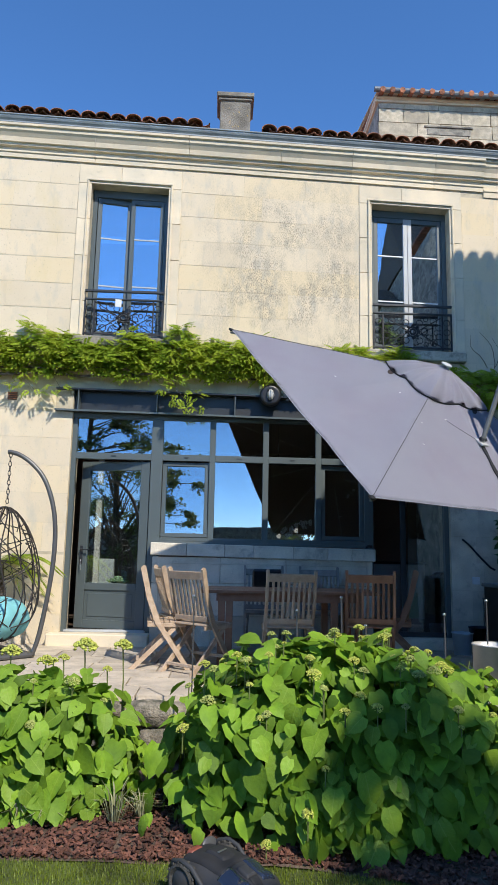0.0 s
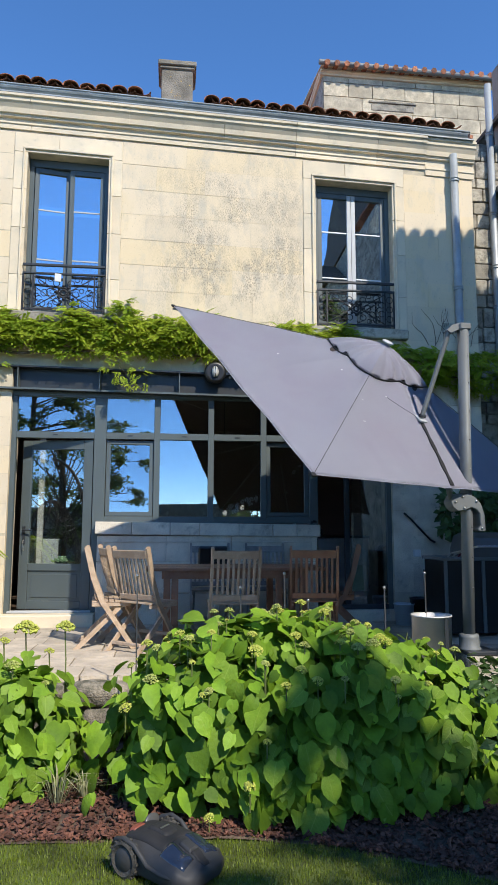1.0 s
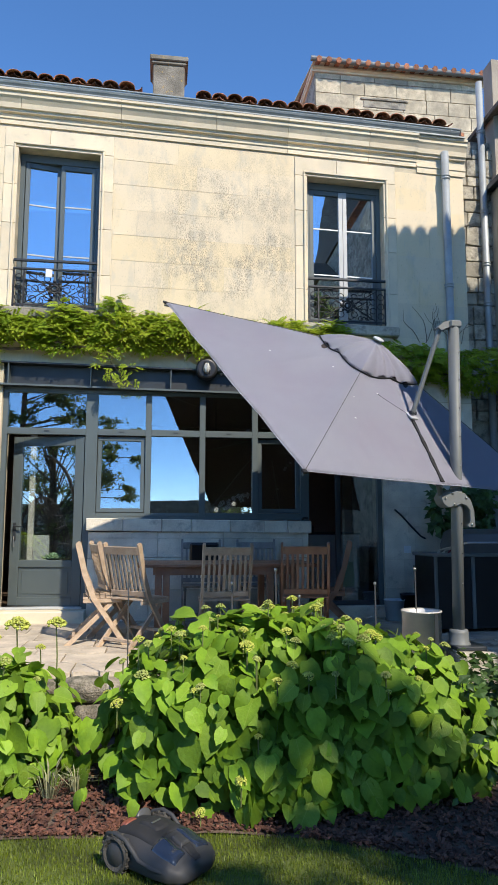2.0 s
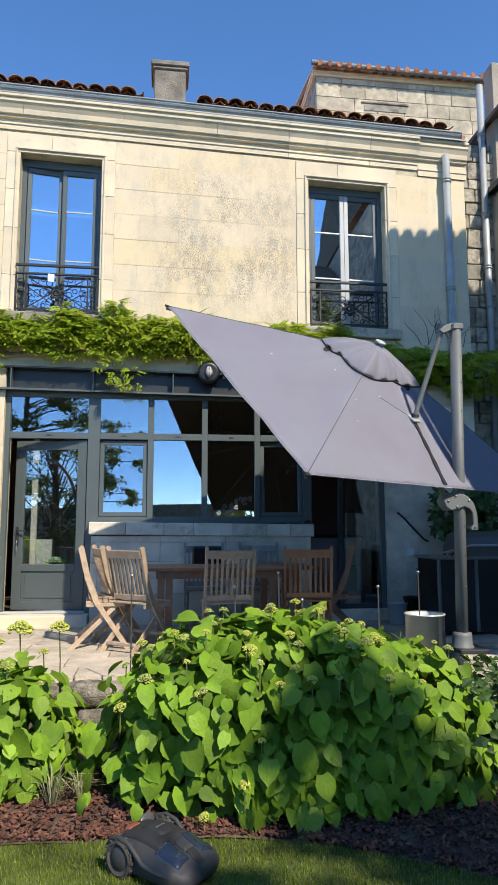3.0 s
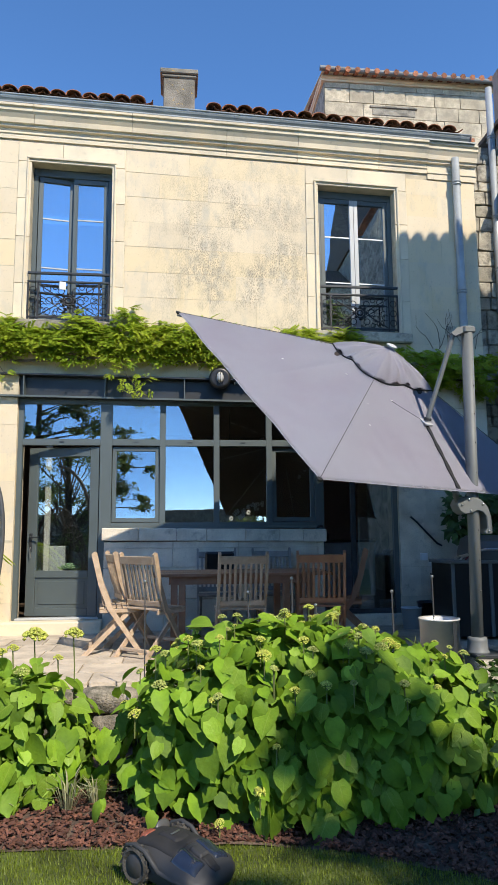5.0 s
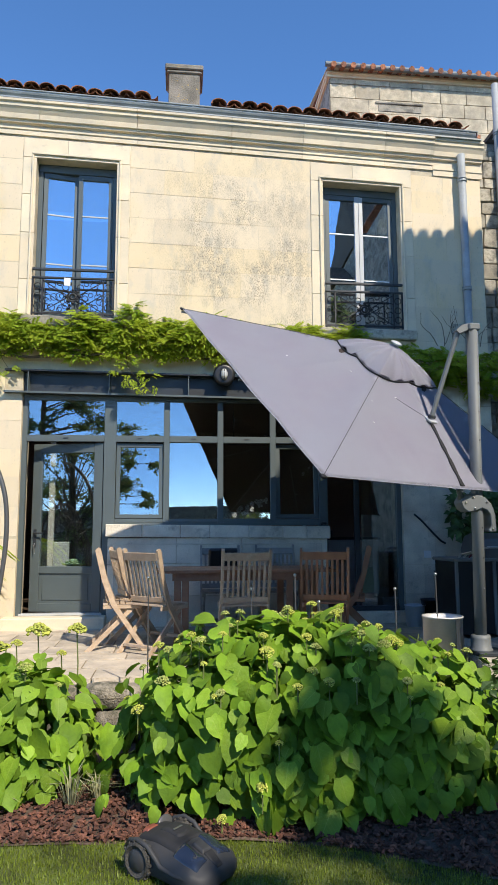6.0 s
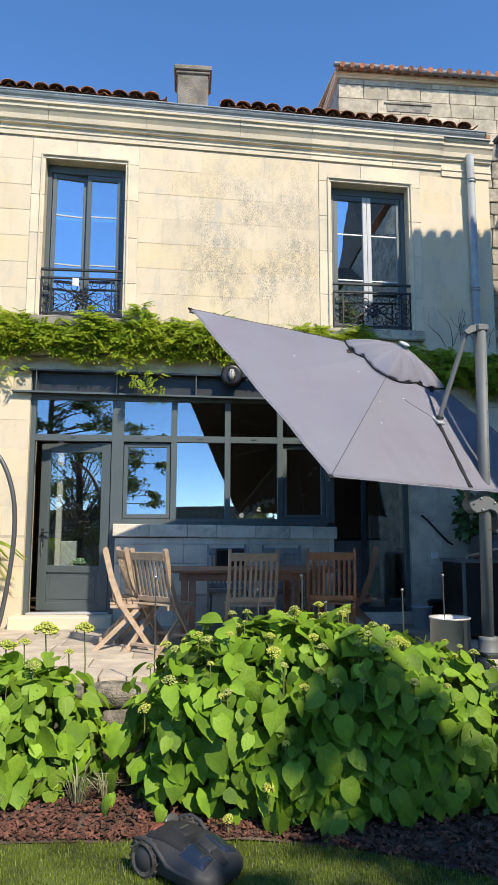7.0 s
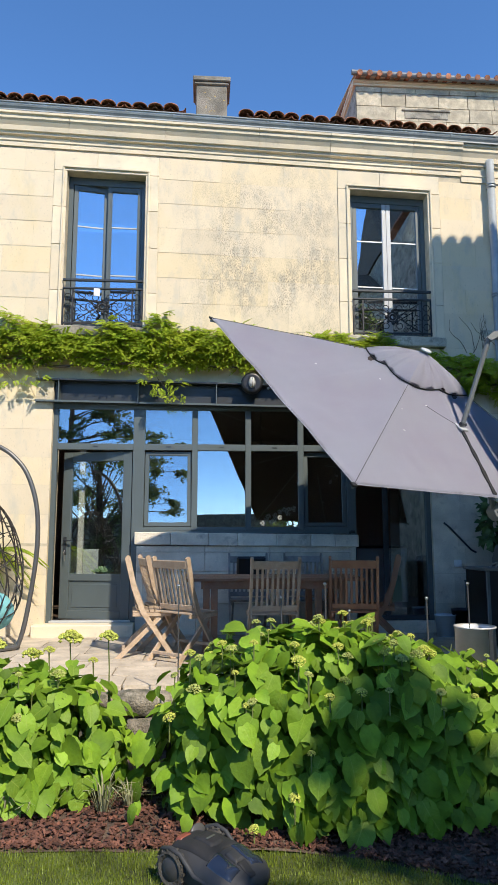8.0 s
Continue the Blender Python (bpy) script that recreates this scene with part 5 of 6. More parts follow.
bm = bmesh.new(); tube(bm, [(2.90, -0.015, 1.34), (2.98, -0.022, 1.27), (3.12, -0.02, 1.12), (3.24, -0.015, 1.0), (3.30, -0.015, 0.97)], 0.012, 6)
tagged(part("cable", bm, BLACK), "black cable slanting down the shaded wall", "cable")
bm = bmesh.new()
tube(bm, [(1.70, -0.03, 1.20), (1.70, -0.03, 1.215), (1.72, -0.03, 1.23), (1.76, -0.03, 1.225)], 0.018, 8)
tagged(part("small_lamp", bm, BLACK), "tiny dark spot lamp on the parapet", "lamp")

# garden stakes with ball tops
def stake(x, y, z, label):
    t = thing("garden_stake", label, "stake", (x, y, LAWN), "metal garden stakes")
    bm = bmesh.new(); tube(bm, [(0, 0, -0.05), (0.004, 0, (z - LAWN) / 2), (0, 0, z - LAWN)], 0.0055, 6)
    part("rod", bm, STAND, t)
    bm = bmesh.new(); bmesh.ops.create_icosphere(bm, subdivisions=2, radius=0.013, matrix=Matrix.Translation((0, 0, z - LAWN)))
    part("ball", bm, STEEL, t, smooth=True)
for x, y, z in ((-0.29, -3.3, 0.79), (0.47, -3.3, 0.70), (0.80, -3.3, 0.80), (0.96, -3.4, 0.61), (1.57, -3.3, 0.69), (1.93, -3.2, 0.79)):
    stake(x, y, z, "thin dark metal stake with a shiny ball top")

# ---- robot mower ----
mow = thing("robot_mower", "dark grey robot lawn mower at the lawn's edge", "robot mower", (-0.045, -5.02, LAWN), turn=-42)
MS = 0.73
def run(table, x):
    """Smooth reading of a table of (x, value)."""
    for (a, p), (b, q) in zip(table, table[1:]):
        if x <= b:
            f = min(1.0, max(0.0, (x - a) / (b - a)))
            return p + (q - p) * f * f * (3 - 2 * f)
    return table[-1][1]
HIGH = ((-0.32, 0.14), (-0.24, 0.222), (-0.08, 0.240), (0.08, 0.222), (0.22, 0.180), (0.31, 0.135), (0.335, 0.10))
WIDE = ((-0.32, 0.14), (-0.25, 0.195), (-0.05, 0.215), (0.12, 0.225), (0.24, 0.218), (0.305, 0.185), (0.335, 0.12))
def back_of(x, f, lift=0.0):
    """A point on the mower's upper side: x along it, f from -1 to 1 across."""
    h = run(HIGH, x)
    return Vector((x, run(WIDE, x) * f, 0.075 + (h - 0.075) * (1 - 0.52 * abs(f) ** 3.2) + lift))
def mower_patch(name, x0, x1, f0, f1, lift, mat, label="", skew=0.0, nx=12, ny=8):
    """A panel that lies on the upper side, lift metres proud, closed round its rim."""
    bm = bmesh.new()
    def at(i, j, d):
        f = f0 + (f1 - f0) * j / ny
        return back_of(x0 + skew * abs(f) + (x1 - x0) * i / nx, f, d)
    top = [[bm.verts.new(at(i, j, lift * (0.35 if i in (0, nx) or j in (0, ny) else 1.0))) for j in range(ny + 1)] for i in range(nx + 1)]
    low = [[bm.verts.new(at(i, j, -0.006)) for j in range(ny + 1)] for i in range(nx + 1)]
    for i in range(nx):
        for j in range(ny):
            bm.faces.new((top[i][j], top[i + 1][j], top[i + 1][j + 1], top[i][j + 1]))
    for i in range(nx):
        for j in (0, ny):
            bm.faces.new((top[i][j], top[i + 1][j], low[i + 1][j], low[i][j]))
    for j in range(ny):
        for i in (0, nx):
            bm.faces.new((top[i][j], top[i][j + 1], low[i][j + 1], low[i][j]))
    bmesh.ops.recalc_face_normals(bm, faces=bm.faces[:])
    return part(name, bm, mat, mow, label, smooth=True)
bm = bmesh.new()
rings = []
for i in range(29):
    x = -0.32 + 0.655 * i / 28
    w = run(WIDE, x)
    side = [Vector((x, w * 0.90, 0.035)), Vector((x, w * 1.02, 0.055))]
    ring = side + [back_of(x, 1 - 2 * j / 20) for j in range(21)] + [Vector((p.x, -p.y, p.z)) for p in reversed(side)]
    rings.append([bm.verts.new(p) for p in ring])
for p, q in zip(rings, rings[1:]):
    for j in range(len(p) - 1):
        bm.faces.new((p[j], p[j + 1], q[j + 1], q[j]))
    bm.faces.new((p[-1], p[0], q[0], q[-1]))
bm.faces.new(rings[0]); bm.faces.new(rings[-1][::-1])
bmesh.ops.recalc_face_normals(bm, faces=bm.faces[:])
part("shell", bm, MOWER_GREY, mow, smooth=True)
mower_patch("top_plate", -0.265, 0.085, -0.70, 0.70, 0.012, MOWER_BODY, "matte black top plate", 0.03, 16, 14)
mower_patch("hatch", -0.12, 0.045, -0.30, 0.30, 0.026, MOWER_BODY, "raised lid with a pale emblem bar", -0.05)
mower_patch("stop_button", -0.262, -0.205, -0.50, 0.05, 0.021, ORANGE, "faded orange-red stop cover")
mower_patch("sensor", 0.125, 0.215, -0.20, 0.20, 0.022, MOWER_GREY, "grey nose block", 0.02)
mower_patch("nose", 0.215, 0.318, -0.17, 0.17, 0.010, MOWER_BODY)
bm = bmesh.new(); box(bm, -0.048, -0.034, -0.045, 0.035, 0.264, 0.2685, 0.001, m=Matrix.Rotation(radians(3), 4, 'Y'))
part("emblem_bar", bm, STEEL, mow)
for s in (-1, 1):
    mower_patch("front_panel", 0.075, 0.255, *sorted((s * 0.26, s * 0.80)), 0.010, MOWER_GLOSS, "glossy blue-black panel", 0.02)
    hub_at = Matrix.Translation((-0.165, s * 0.215, 0.112)) @ Matrix.Rotation(radians(-90 * s), 4, 'X')
    bm = bmesh.new(); lathe(bm, [(0.0, -0.04), (0.095, -0.04), (0.108, -0.026), (0.112, -0.012), (0.106, -0.006), (0.106, 0.006), (0.112, 0.012), (0.108, 0.022), (0.092, 0.03), (0.07, 0.018), (0.0, 0.022)], 28, m=hub_at)
    wheel = part("wheel", bm, RUBBER, mow)
    for k in range(14):
        bm = bmesh.new(); box(bm, 0.104, 0.119, -0.008, 0.008, -0.03, 0.024, m=hub_at @ Matrix.Rotation(2 * math.pi * k / 14, 4, 'Z'))
        part("lug", bm, RUBBER, wheel)
    bm = bmesh.new(); lathe(bm, [(0.0, 0.036), (0.03, 0.034), (0.062, 0.024), (0.07, 0.018)], 20, m=hub_at)
    part("hub", bm, MOWER_GREY, wheel, smooth=True)
    bm = bmesh.new()
    tube(bm, [(-0.30, s * 0.19, 0.150), (-0.25, s * 0.212, 0.208), (-0.17, s * 0.222, 0.232), (-0.085, s * 0.222, 0.212), (-0.025, s * 0.220, 0.16), (0.03, s * 0.222, 0.12), (0.14, s * 0.224, 0.105), (0.25, s * 0.198, 0.092), (0.31, s * 0.13, 0.085)], 0.016, 8)
    part("fender", bm, MOWER_GREY, mow, smooth=True)
bm = bmesh.new(); lathe(bm, [(0.0, -0.012), (0.05, -0.012), (0.058, -0.004), (0.058, 0.004), (0.05, 0.012), (0.0, 0.012)], 20, m=Matrix.Translation((-0.235, 0.10, 0.222)) @ Matrix.Rotation(radians(72), 4, 'Y') @ Matrix.Diagonal((0.75, 1.15, 0.7, 1)))
part("antenna_fin", bm, STAND, mow, "pale grey rear flap", smooth=True)
mow.scale = (MS, MS, MS)

# dry twigs and a patch on the shaded end of the facade, a small vent on the sunny end
vine_t = thing("dry_vine", "bare dry vine stems clinging to the shaded facade", "climbing plant", (3.55, -0.012, 3.55))
rng = random.Random(61)
for i in range(9):
    p = Vector((rng.uniform(-0.35, 0.35), 0, 0))
    pts_ = [p]
    d = Vector((rng.uniform(-0.6, 0.6), 0, 1)).normalized()
    for k in range(7):
        d = (d + Vector((rng.gauss(0, 0.35), 0, rng.gauss(0, 0.15)))).normalized()
        pts_.append(pts_[-1] + d * rng.uniform(0.05, 0.10))
    bm = bmesh.new(); tube(bm, pts_, 0.005, 5, 0.002)
    part("twig", bm, BARK, vine_t)
bm = bmesh.new(); box(bm, 3.50, 3.66, -0.012, -0.001, 3.72, 3.86, 0.006)
tagged(part("stone_patch", bm, STONE_OLD), "small square repair patch in the facade", "patch", kind="structure")
vent_t = thing("air_vent", "small terracotta air vent with slats in the wall", "vent", (-2.76, -0.002, 3.0))
bm = bmesh.new(); box(bm, -0.06, 0.06, -0.008, 0.0, -0.05, 0.05)
part("backing", bm, BARK, vent_t)
for i in range(4):
    bm = bmesh.new(); box(bm, -0.058, 0.058, -0.016, -0.008, -0.045 + 0.025 * i, -0.030 + 0.025 * i, 0.002)
    part("slat", bm, TILE, vent_t)

# ---- plants ----
def leaf_shape(length, width, cup, droop, name, mat, rows_=6):
    """A heart-shaped leaf with a folded midrib, serrate outline and drooping tip; base at the origin, tip towards +y."""
    bm = bmesh.new()
    prev = None
    outline = [0.55, 0.93, 1.0, 1.0, 0.95, 0.84, 0.64, 0.33]
    for i, o in enumerate(outline):
        f = i / len(outline)
        y = length * (f * 0.96 - (0.06 if i == 0 else 0.0))
        w = width * 0.5 * o * (1 + 0.03 * (-1) ** i)
        z = -droop * length * f * f
        row = [bm.verts.new((-w, y - (0.05 * length if i == 0 else 0.0), z + cup * w)), bm.verts.new((0, y + 0.015 * length, z)), bm.verts.new((w, y - (0.05 * length if i == 0 else 0.0), z + cup * w))]
        if prev:
            for a in range(2):
                bm.faces.new((prev[a], prev[a + 1], row[a + 1], row[a]))
        prev = row
    tip = bm.verts.new((0, length, -droop * length))
    for a in range(2):
        bm.faces.new((prev[a], prev[a + 1], tip))
    return finish(bm, name, mat, True)

def facing(n, tip):
    """A rotation whose z is n and whose y is tip, made square."""
    z = n.normalized()
    y = (tip - z * tip.dot(z))
    if y.length < 1e-3:
        y = Vector((0, 0, -1)) - z * (-z.z)
    y.normalize()
    return Matrix((y.cross(z), y, z)).transposed()

LEAVES = [leaf_shape(0.122 + 0.010 * i, 0.114 + 0.012 * (i % 3), 0.05 + 0.13 * (i % 3), 0.06 + 0.11 * (i % 4), "leaf", LEAF) for i in range(6)]
LEAF_ARR = [(np.array([v.co for v in me.vertices]), [tuple(p.vertices) for p in me.polygons]) for me in LEAVES]

def flower_mesh(seed, r, mat):
    rng = random.Random(seed)
    vs, fs = [], []
    for k in range(105):
        a, f = rng.uniform(0, 6.283), math.sqrt(rng.random())
        p = Vector((r * f * math.cos(a), r * f * math.sin(a), r * 0.62 * (1 - f * f) + rng.uniform(-0.006, 0.006)))
        s = rng.uniform(0.007, 0.0115)
        b = len(vs)
        vs += [p + Vector(d) * s for d in ((1, 0, 0), (-1, 0, 0), (0, 1, 0), (0, -1, 0), (0, 0, 0.8), (0, 0, -0.8))]
        fs += [(b, b + 2, b + 4), (b + 2, b + 1, b + 4), (b + 1, b + 3, b + 4), (b + 3, b, b + 4), (b + 2, b, b + 5), (b + 1, b + 2, b + 5), (b + 3, b + 1, b + 5), (b, b + 3, b + 5)]
    me = bpy.data.meshes.new("flower_head")
    me.from_pydata(vs, [], fs); me.materials.append(mat)
    return me
HEADS = [flower_mesh(i, (0.06, 0.05, 0.04)[i % 3], FLOWER if i % 2 == 0 else FLOWER_PALE) for i in range(6)]

def hydrangea(label, centre, radii, count, inner, heads, seed, power=2.6, slump=0.0):
    rng = random.Random(seed)
    t = thing("hydrangea", label, "shrub", centre, "hydrangea bushes")
    C = Vector(centre)
    def surface(shell):
        while True:
            d = Vector((rng.gauss(0, 1), rng.gauss(0, 1), abs(rng.gauss(0, 1))))
            if d.y > 0.55 * d.length and rng.random() < 0.6:
                continue
            k = (abs(d.x / radii[0]) ** power + abs(d.y / radii[1]) ** power + abs(d.z / radii[2]) ** power) ** (-1 / power)
            p = d * k * shell
            bumps = 1 + 0.10 * noise.noise((p + C) * 2.1) + 0.05 * noise.noise((p + C) * 6)
            p = Vector((p.x * bumps, p.y * bumps, p.z * (1 + 0.6 * (bumps - 1)) * (1 - slump * min(1.0, max(0.0, (p.x - 0.15) / 0.9)))))
            g = Vector((abs(p.x / radii[0]) ** (power - 1) / radii[0] * math.copysign(1, p.x), abs(p.y / radii[1]) ** (power - 1) / radii[1] * math.copysign(1, p.y), abs(p.z / radii[2]) ** (power - 1) / radii[2]))
            if p.z > 0.06:
                return p, g.normalized()
    def leaf_pose(shell):
        p, g = surface(shell)
        n = (g * 0.70 + Vector((0, -0.20, 0.50)) + Vector((rng.gauss(0, 0.46), rng.gauss(0, 0.36), rng.gauss(0, 0.30)))).normalized()
        tip = Vector((g.x * 0.5 + rng.gauss(0, 0.55), g.y * 0.5 + rng.gauss(0, 0.4), -0.9 + 0.5 * g.z))
        R = facing(n, tip)
        s = rng.uniform(0.42, 1.08)
        return p - R @ Vector((0, 0.07 * s, 0)), R, s
    for i in range(count):
        p, R, s = leaf_pose(rng.uniform(0.90, 1.07))
        ob = new("leaf", LEAVES[rng.randrange(6)])
        ob.parent = t
        ob.matrix_local = Matrix.Translation(p) @ R.to_4x4() @ Matrix.Diagonal((s, s, s, 1))
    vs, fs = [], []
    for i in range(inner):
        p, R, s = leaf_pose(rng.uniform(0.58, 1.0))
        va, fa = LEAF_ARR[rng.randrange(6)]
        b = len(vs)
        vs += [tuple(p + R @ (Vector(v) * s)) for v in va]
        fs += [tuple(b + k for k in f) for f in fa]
    tagged(sheet("inner_leaves", vs, fs, LEAF_SHADED, t, True), kind="stuff")
    bm = bmesh.new()
    for i in range(46):
        a, f = rng.uniform(0, 6.283), math.sqrt(rng.random()) * 0.8
        b = Vector((radii[0] * f * math.cos(a) * 0.7, radii[1] * f * math.sin(a) * 0.6, 0.0))
        e = Vector((b.x * 1.35, b.y * 1.35, radii[2] * rng.uniform(0.6, 0.92)))
        tube(bm, [b, (b + e) / 2 + Vector((rng.gauss(0, 0.02), rng.gauss(0, 0.02), 0)), e], 0.006, 5, 0.003)
    tagged(part("stem_clump", bm, STEM, t), kind="stuff")
    for i in range(heads):
        while True:
            p, g = surface(1.0)
            if g.z > 0.45 or (rng.random() < 0.10 and g.y < 0):
                break
        up = rng.uniform(0.0, 0.07) if g.z > 0.5 else 0.01
        p = p + Vector((0, 0, up))
        head = part("flower_head", HEADS[rng.randrange(6)], None, t)
        s = rng.uniform(0.32, 0.78)
        head.matrix_local = Matrix.Translation(p) @ facing((g * 0.5 + Vector((rng.gauss(0, 0.15), rng.gauss(0, 0.15), 1))), Vector((0, -1, 0))).to_4x4() @ Matrix.Diagonal((s, s, s, 1))
        bm = bmesh.new(); tube(bm, [p - Vector((0, 0, up + 0.12)), p], 0.004, 5)
        part("flower_stalk", bm, STEM, t)
    return t, C
hydrangea("broad leafy green hydrangea mound with lime flower heads", (0.83, -4.00, LAWN), (1.35, 0.73, 1.01), 300, 4300, 95, 21, 2.7, 0.17)
left_bush, LC = hydrangea("smaller leafy green hydrangea with lime flower heads", (-1.42, -3.86, LAWN), (0.90, 0.52, 0.78), 240, 1500, 12, 22)
# tall lime heads above the smaller bush
for x, z, s in ((-1.02, 0.44, 1.45), (-0.76, 0.45, 1.15), (-1.28, 0.34, 1.1), (-1.52, 0.40, 1.2), (-1.16, 0.37, 0.7), (-0.86, 0.30, 0.6)):
    p = Vector((x, -3.55, z)) - LC
    head = part("flower_head", HEADS[0], None, left_bush)
    head.matrix_local = Matrix.Translation(p) @ Matrix.Diagonal((s, s, s * 1.1, 1))
    bm = bmesh.new(); tube(bm, [p + Vector((0.01, 0.02, -0.42)), p + Vector((0.012, 0, -0.2)), p], 0.005, 5)
    part("flower_stalk", bm, STEM, left_bush)

def foliage(name, label, category, count, place, size, mat, seed, leaflets=1, stem_pts=None, group=""):
    """A plant of many small leaves; place() gives a point and an outward way."""
    rng = random.Random(seed)
    t = thing(name, label, category, group=group)
    vs, fs = [], []
    def blade(p, R, l, w):
        b = len(vs)
        for v in ((0, 0, 0), (-w, l * 0.45, w * 0.3), (0, l * 0.5, 0), (w, l * 0.45, w * 0.3), (0, l, -l * 0.15)):
            vs.append(tuple(p + R @ Vector(v)))
        fs.extend(((b, b + 2, b + 1), (b, b + 3, b + 2), (b + 1, b + 2, b + 4), (b + 2, b + 3, b + 4)))
    for i in range(count):
        p, out = place(rng)
        if leaflets == 1:
            n = (out + Vector((rng.gauss(0, 0.5), rng.gauss(0, 0.5), rng.gauss(0, 0.4) + 0.4))).normalized()
            R = facing(n, Vector((rng.gauss(0, 1), rng.gauss(0, 1), -0.5)))
            s = size * rng.uniform(0.6, 1.3)
            blade(p, R, s, s * 0.33)
        else:
            d = (out + Vector((rng.gauss(0, 0.6), rng.gauss(0, 0.5), rng.gauss(0.1, 0.5)))).normalized()
            n = (Vector((rng.gauss(0, 0.4), -0.5 + rng.gauss(0, 0.3), 0.8))).normalized()
            R = facing(n, d)
            L = size * leaflets * 0.30
            for k in range(leaflets):
                f = (k + 1) / leaflets
                s = size * rng.uniform(0.8, 1.15) * (1.1 - 0.35 * f)
                base = p + R @ Vector((0, L * f, -0.25 * L * f * f))
                for side in ((-1, 1) if k < leaflets - 1 else (0,)):
                    R2 = R @ Matrix.Rotation(-side * 0.85, 3, 'Z')
                    blade(base, R2, s, s * 0.19)
    tagged(sheet("foliage", vs, fs, mat, t), kind="stuff")
    if stem_pts:
        for pts, r0 in stem_pts:
            bm = bmesh.new(); tube(bm, pts, r0, 6, r0 * 0.4)
            part("branch", bm, BARK, t)
    return t

def along_wall(x0, x1, zc, half, depth, tufts=()):
    def place(rng):
        x = rng.uniform(x0, x1)
        top = half * (1 + 0.5 * noise.noise(Vector((x * 1.5, 3, 0))) + 0.35 * noise.noise(Vector((x * 5, 7, 0))))
        for cx, w, hgt in tufts:
            top += hgt * max(0.0, 1 - abs(x - cx) / w)
        low = half * (0.62 + 0.6 * noise.noise(Vector((x * 1.9, 11, 0))))
        f = rng.random()
        z = zc - low + (top + low) * f
        bulge = math.sin(math.pi * min(1, max(0.05, f)))
        return Vector((x, -0.05 - depth * bulge * rng.random() ** 0.7, z)), Vector((0, -0.7, 0.75 if f > 0.5 else 0.1))
    return place
rngb = random.Random(3)
def vine(x0, x1, z, seed):
    r_ = random.Random(seed)
    return [(x0 + (x1 - x0) * k / 14, -0.12 + r_.gauss(0, 0.03), z + r_.gauss(0, 0.03)) for k in range(15)]
foliage("wisteria", "bright green wisteria trained along the facade ledge", "climbing plant", 2900,
        along_wall(-4.2, 2.2, 3.47, 0.24, 0.17, ((-3.0, 0.10, 0.20), (-2.55, 0.14, 0.30), (-2.15, 0.10, 0.15), (-1.38, 0.22, 0.16), (-0.66, 0.2, 0.24), (-0.25, 0.3, 0.10), (0.3, 0.4, 0.12))), 0.080, WISTERIA, 31, 6,
        [(vine(-4.2, 2.2, 3.28, 1), 0.022), (vine(-4.2, 2.2, 3.36, 2), 0.014)])
foliage("wisteria", "hanging wisteria shoots over the steel beam", "climbing plant", 46,
        lambda r: ((lambda k: Vector((-0.78 + 0.22 * k + r.uniform(-0.2, 0.25), -0.20, 3.32 - 0.48 * k)))(r.random()), Vector((0, -0.4, -0.6))), 0.055, WISTERIA, 33, 6,
        [([(-0.75, -0.12, 3.3), (-0.7, -0.2, 3.1), (-0.5, -0.22, 2.85), (-0.35, -0.2, 2.78)], 0.006)])
foliage("wisteria", "darker wisteria on the shaded end of the facade", "climbing plant", 1500,
        along_wall(2.5, 5.2, 3.12, 0.34, 0.40), 0.060, WISTERIA, 32, 6, [(vine(2.5, 5.2, 3.1, 5), 0.02)])
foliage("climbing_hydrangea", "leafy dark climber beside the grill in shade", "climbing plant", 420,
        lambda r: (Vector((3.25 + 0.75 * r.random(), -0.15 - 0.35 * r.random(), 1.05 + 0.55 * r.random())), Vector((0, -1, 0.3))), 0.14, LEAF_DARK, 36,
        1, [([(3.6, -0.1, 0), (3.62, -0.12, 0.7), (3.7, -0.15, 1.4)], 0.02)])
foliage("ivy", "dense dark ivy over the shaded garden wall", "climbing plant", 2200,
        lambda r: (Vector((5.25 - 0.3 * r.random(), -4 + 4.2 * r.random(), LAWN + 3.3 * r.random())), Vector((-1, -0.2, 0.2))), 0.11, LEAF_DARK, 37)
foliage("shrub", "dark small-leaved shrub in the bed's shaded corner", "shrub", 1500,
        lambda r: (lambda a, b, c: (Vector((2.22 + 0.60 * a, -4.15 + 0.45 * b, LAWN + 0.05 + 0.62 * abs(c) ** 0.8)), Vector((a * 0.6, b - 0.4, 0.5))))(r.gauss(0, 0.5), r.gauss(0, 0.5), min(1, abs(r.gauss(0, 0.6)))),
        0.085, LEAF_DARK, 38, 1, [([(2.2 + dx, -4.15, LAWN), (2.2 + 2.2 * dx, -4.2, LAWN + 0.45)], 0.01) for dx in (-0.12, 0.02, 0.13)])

foliage("wisteria", "loose trailing wisteria shoots below the ledge", "climbing plant", 26,
        lambda r: (Vector((-2.75 + 0.75 * r.random(), -0.10 - 0.1 * r.random(), 3.32 - 0.30 * r.random())), Vector((0.2, -0.4, -0.7))), 0.06, WISTERIA, 39, 6,
        [([(-2.7, -0.1, 3.35), (-2.6, -0.16, 3.2), (-2.45, -0.18, 3.05)], 0.005), ([(-2.3, -0.1, 3.35), (-2.2, -0.16, 3.18), (-2.12, -0.18, 3.06)], 0.005)])

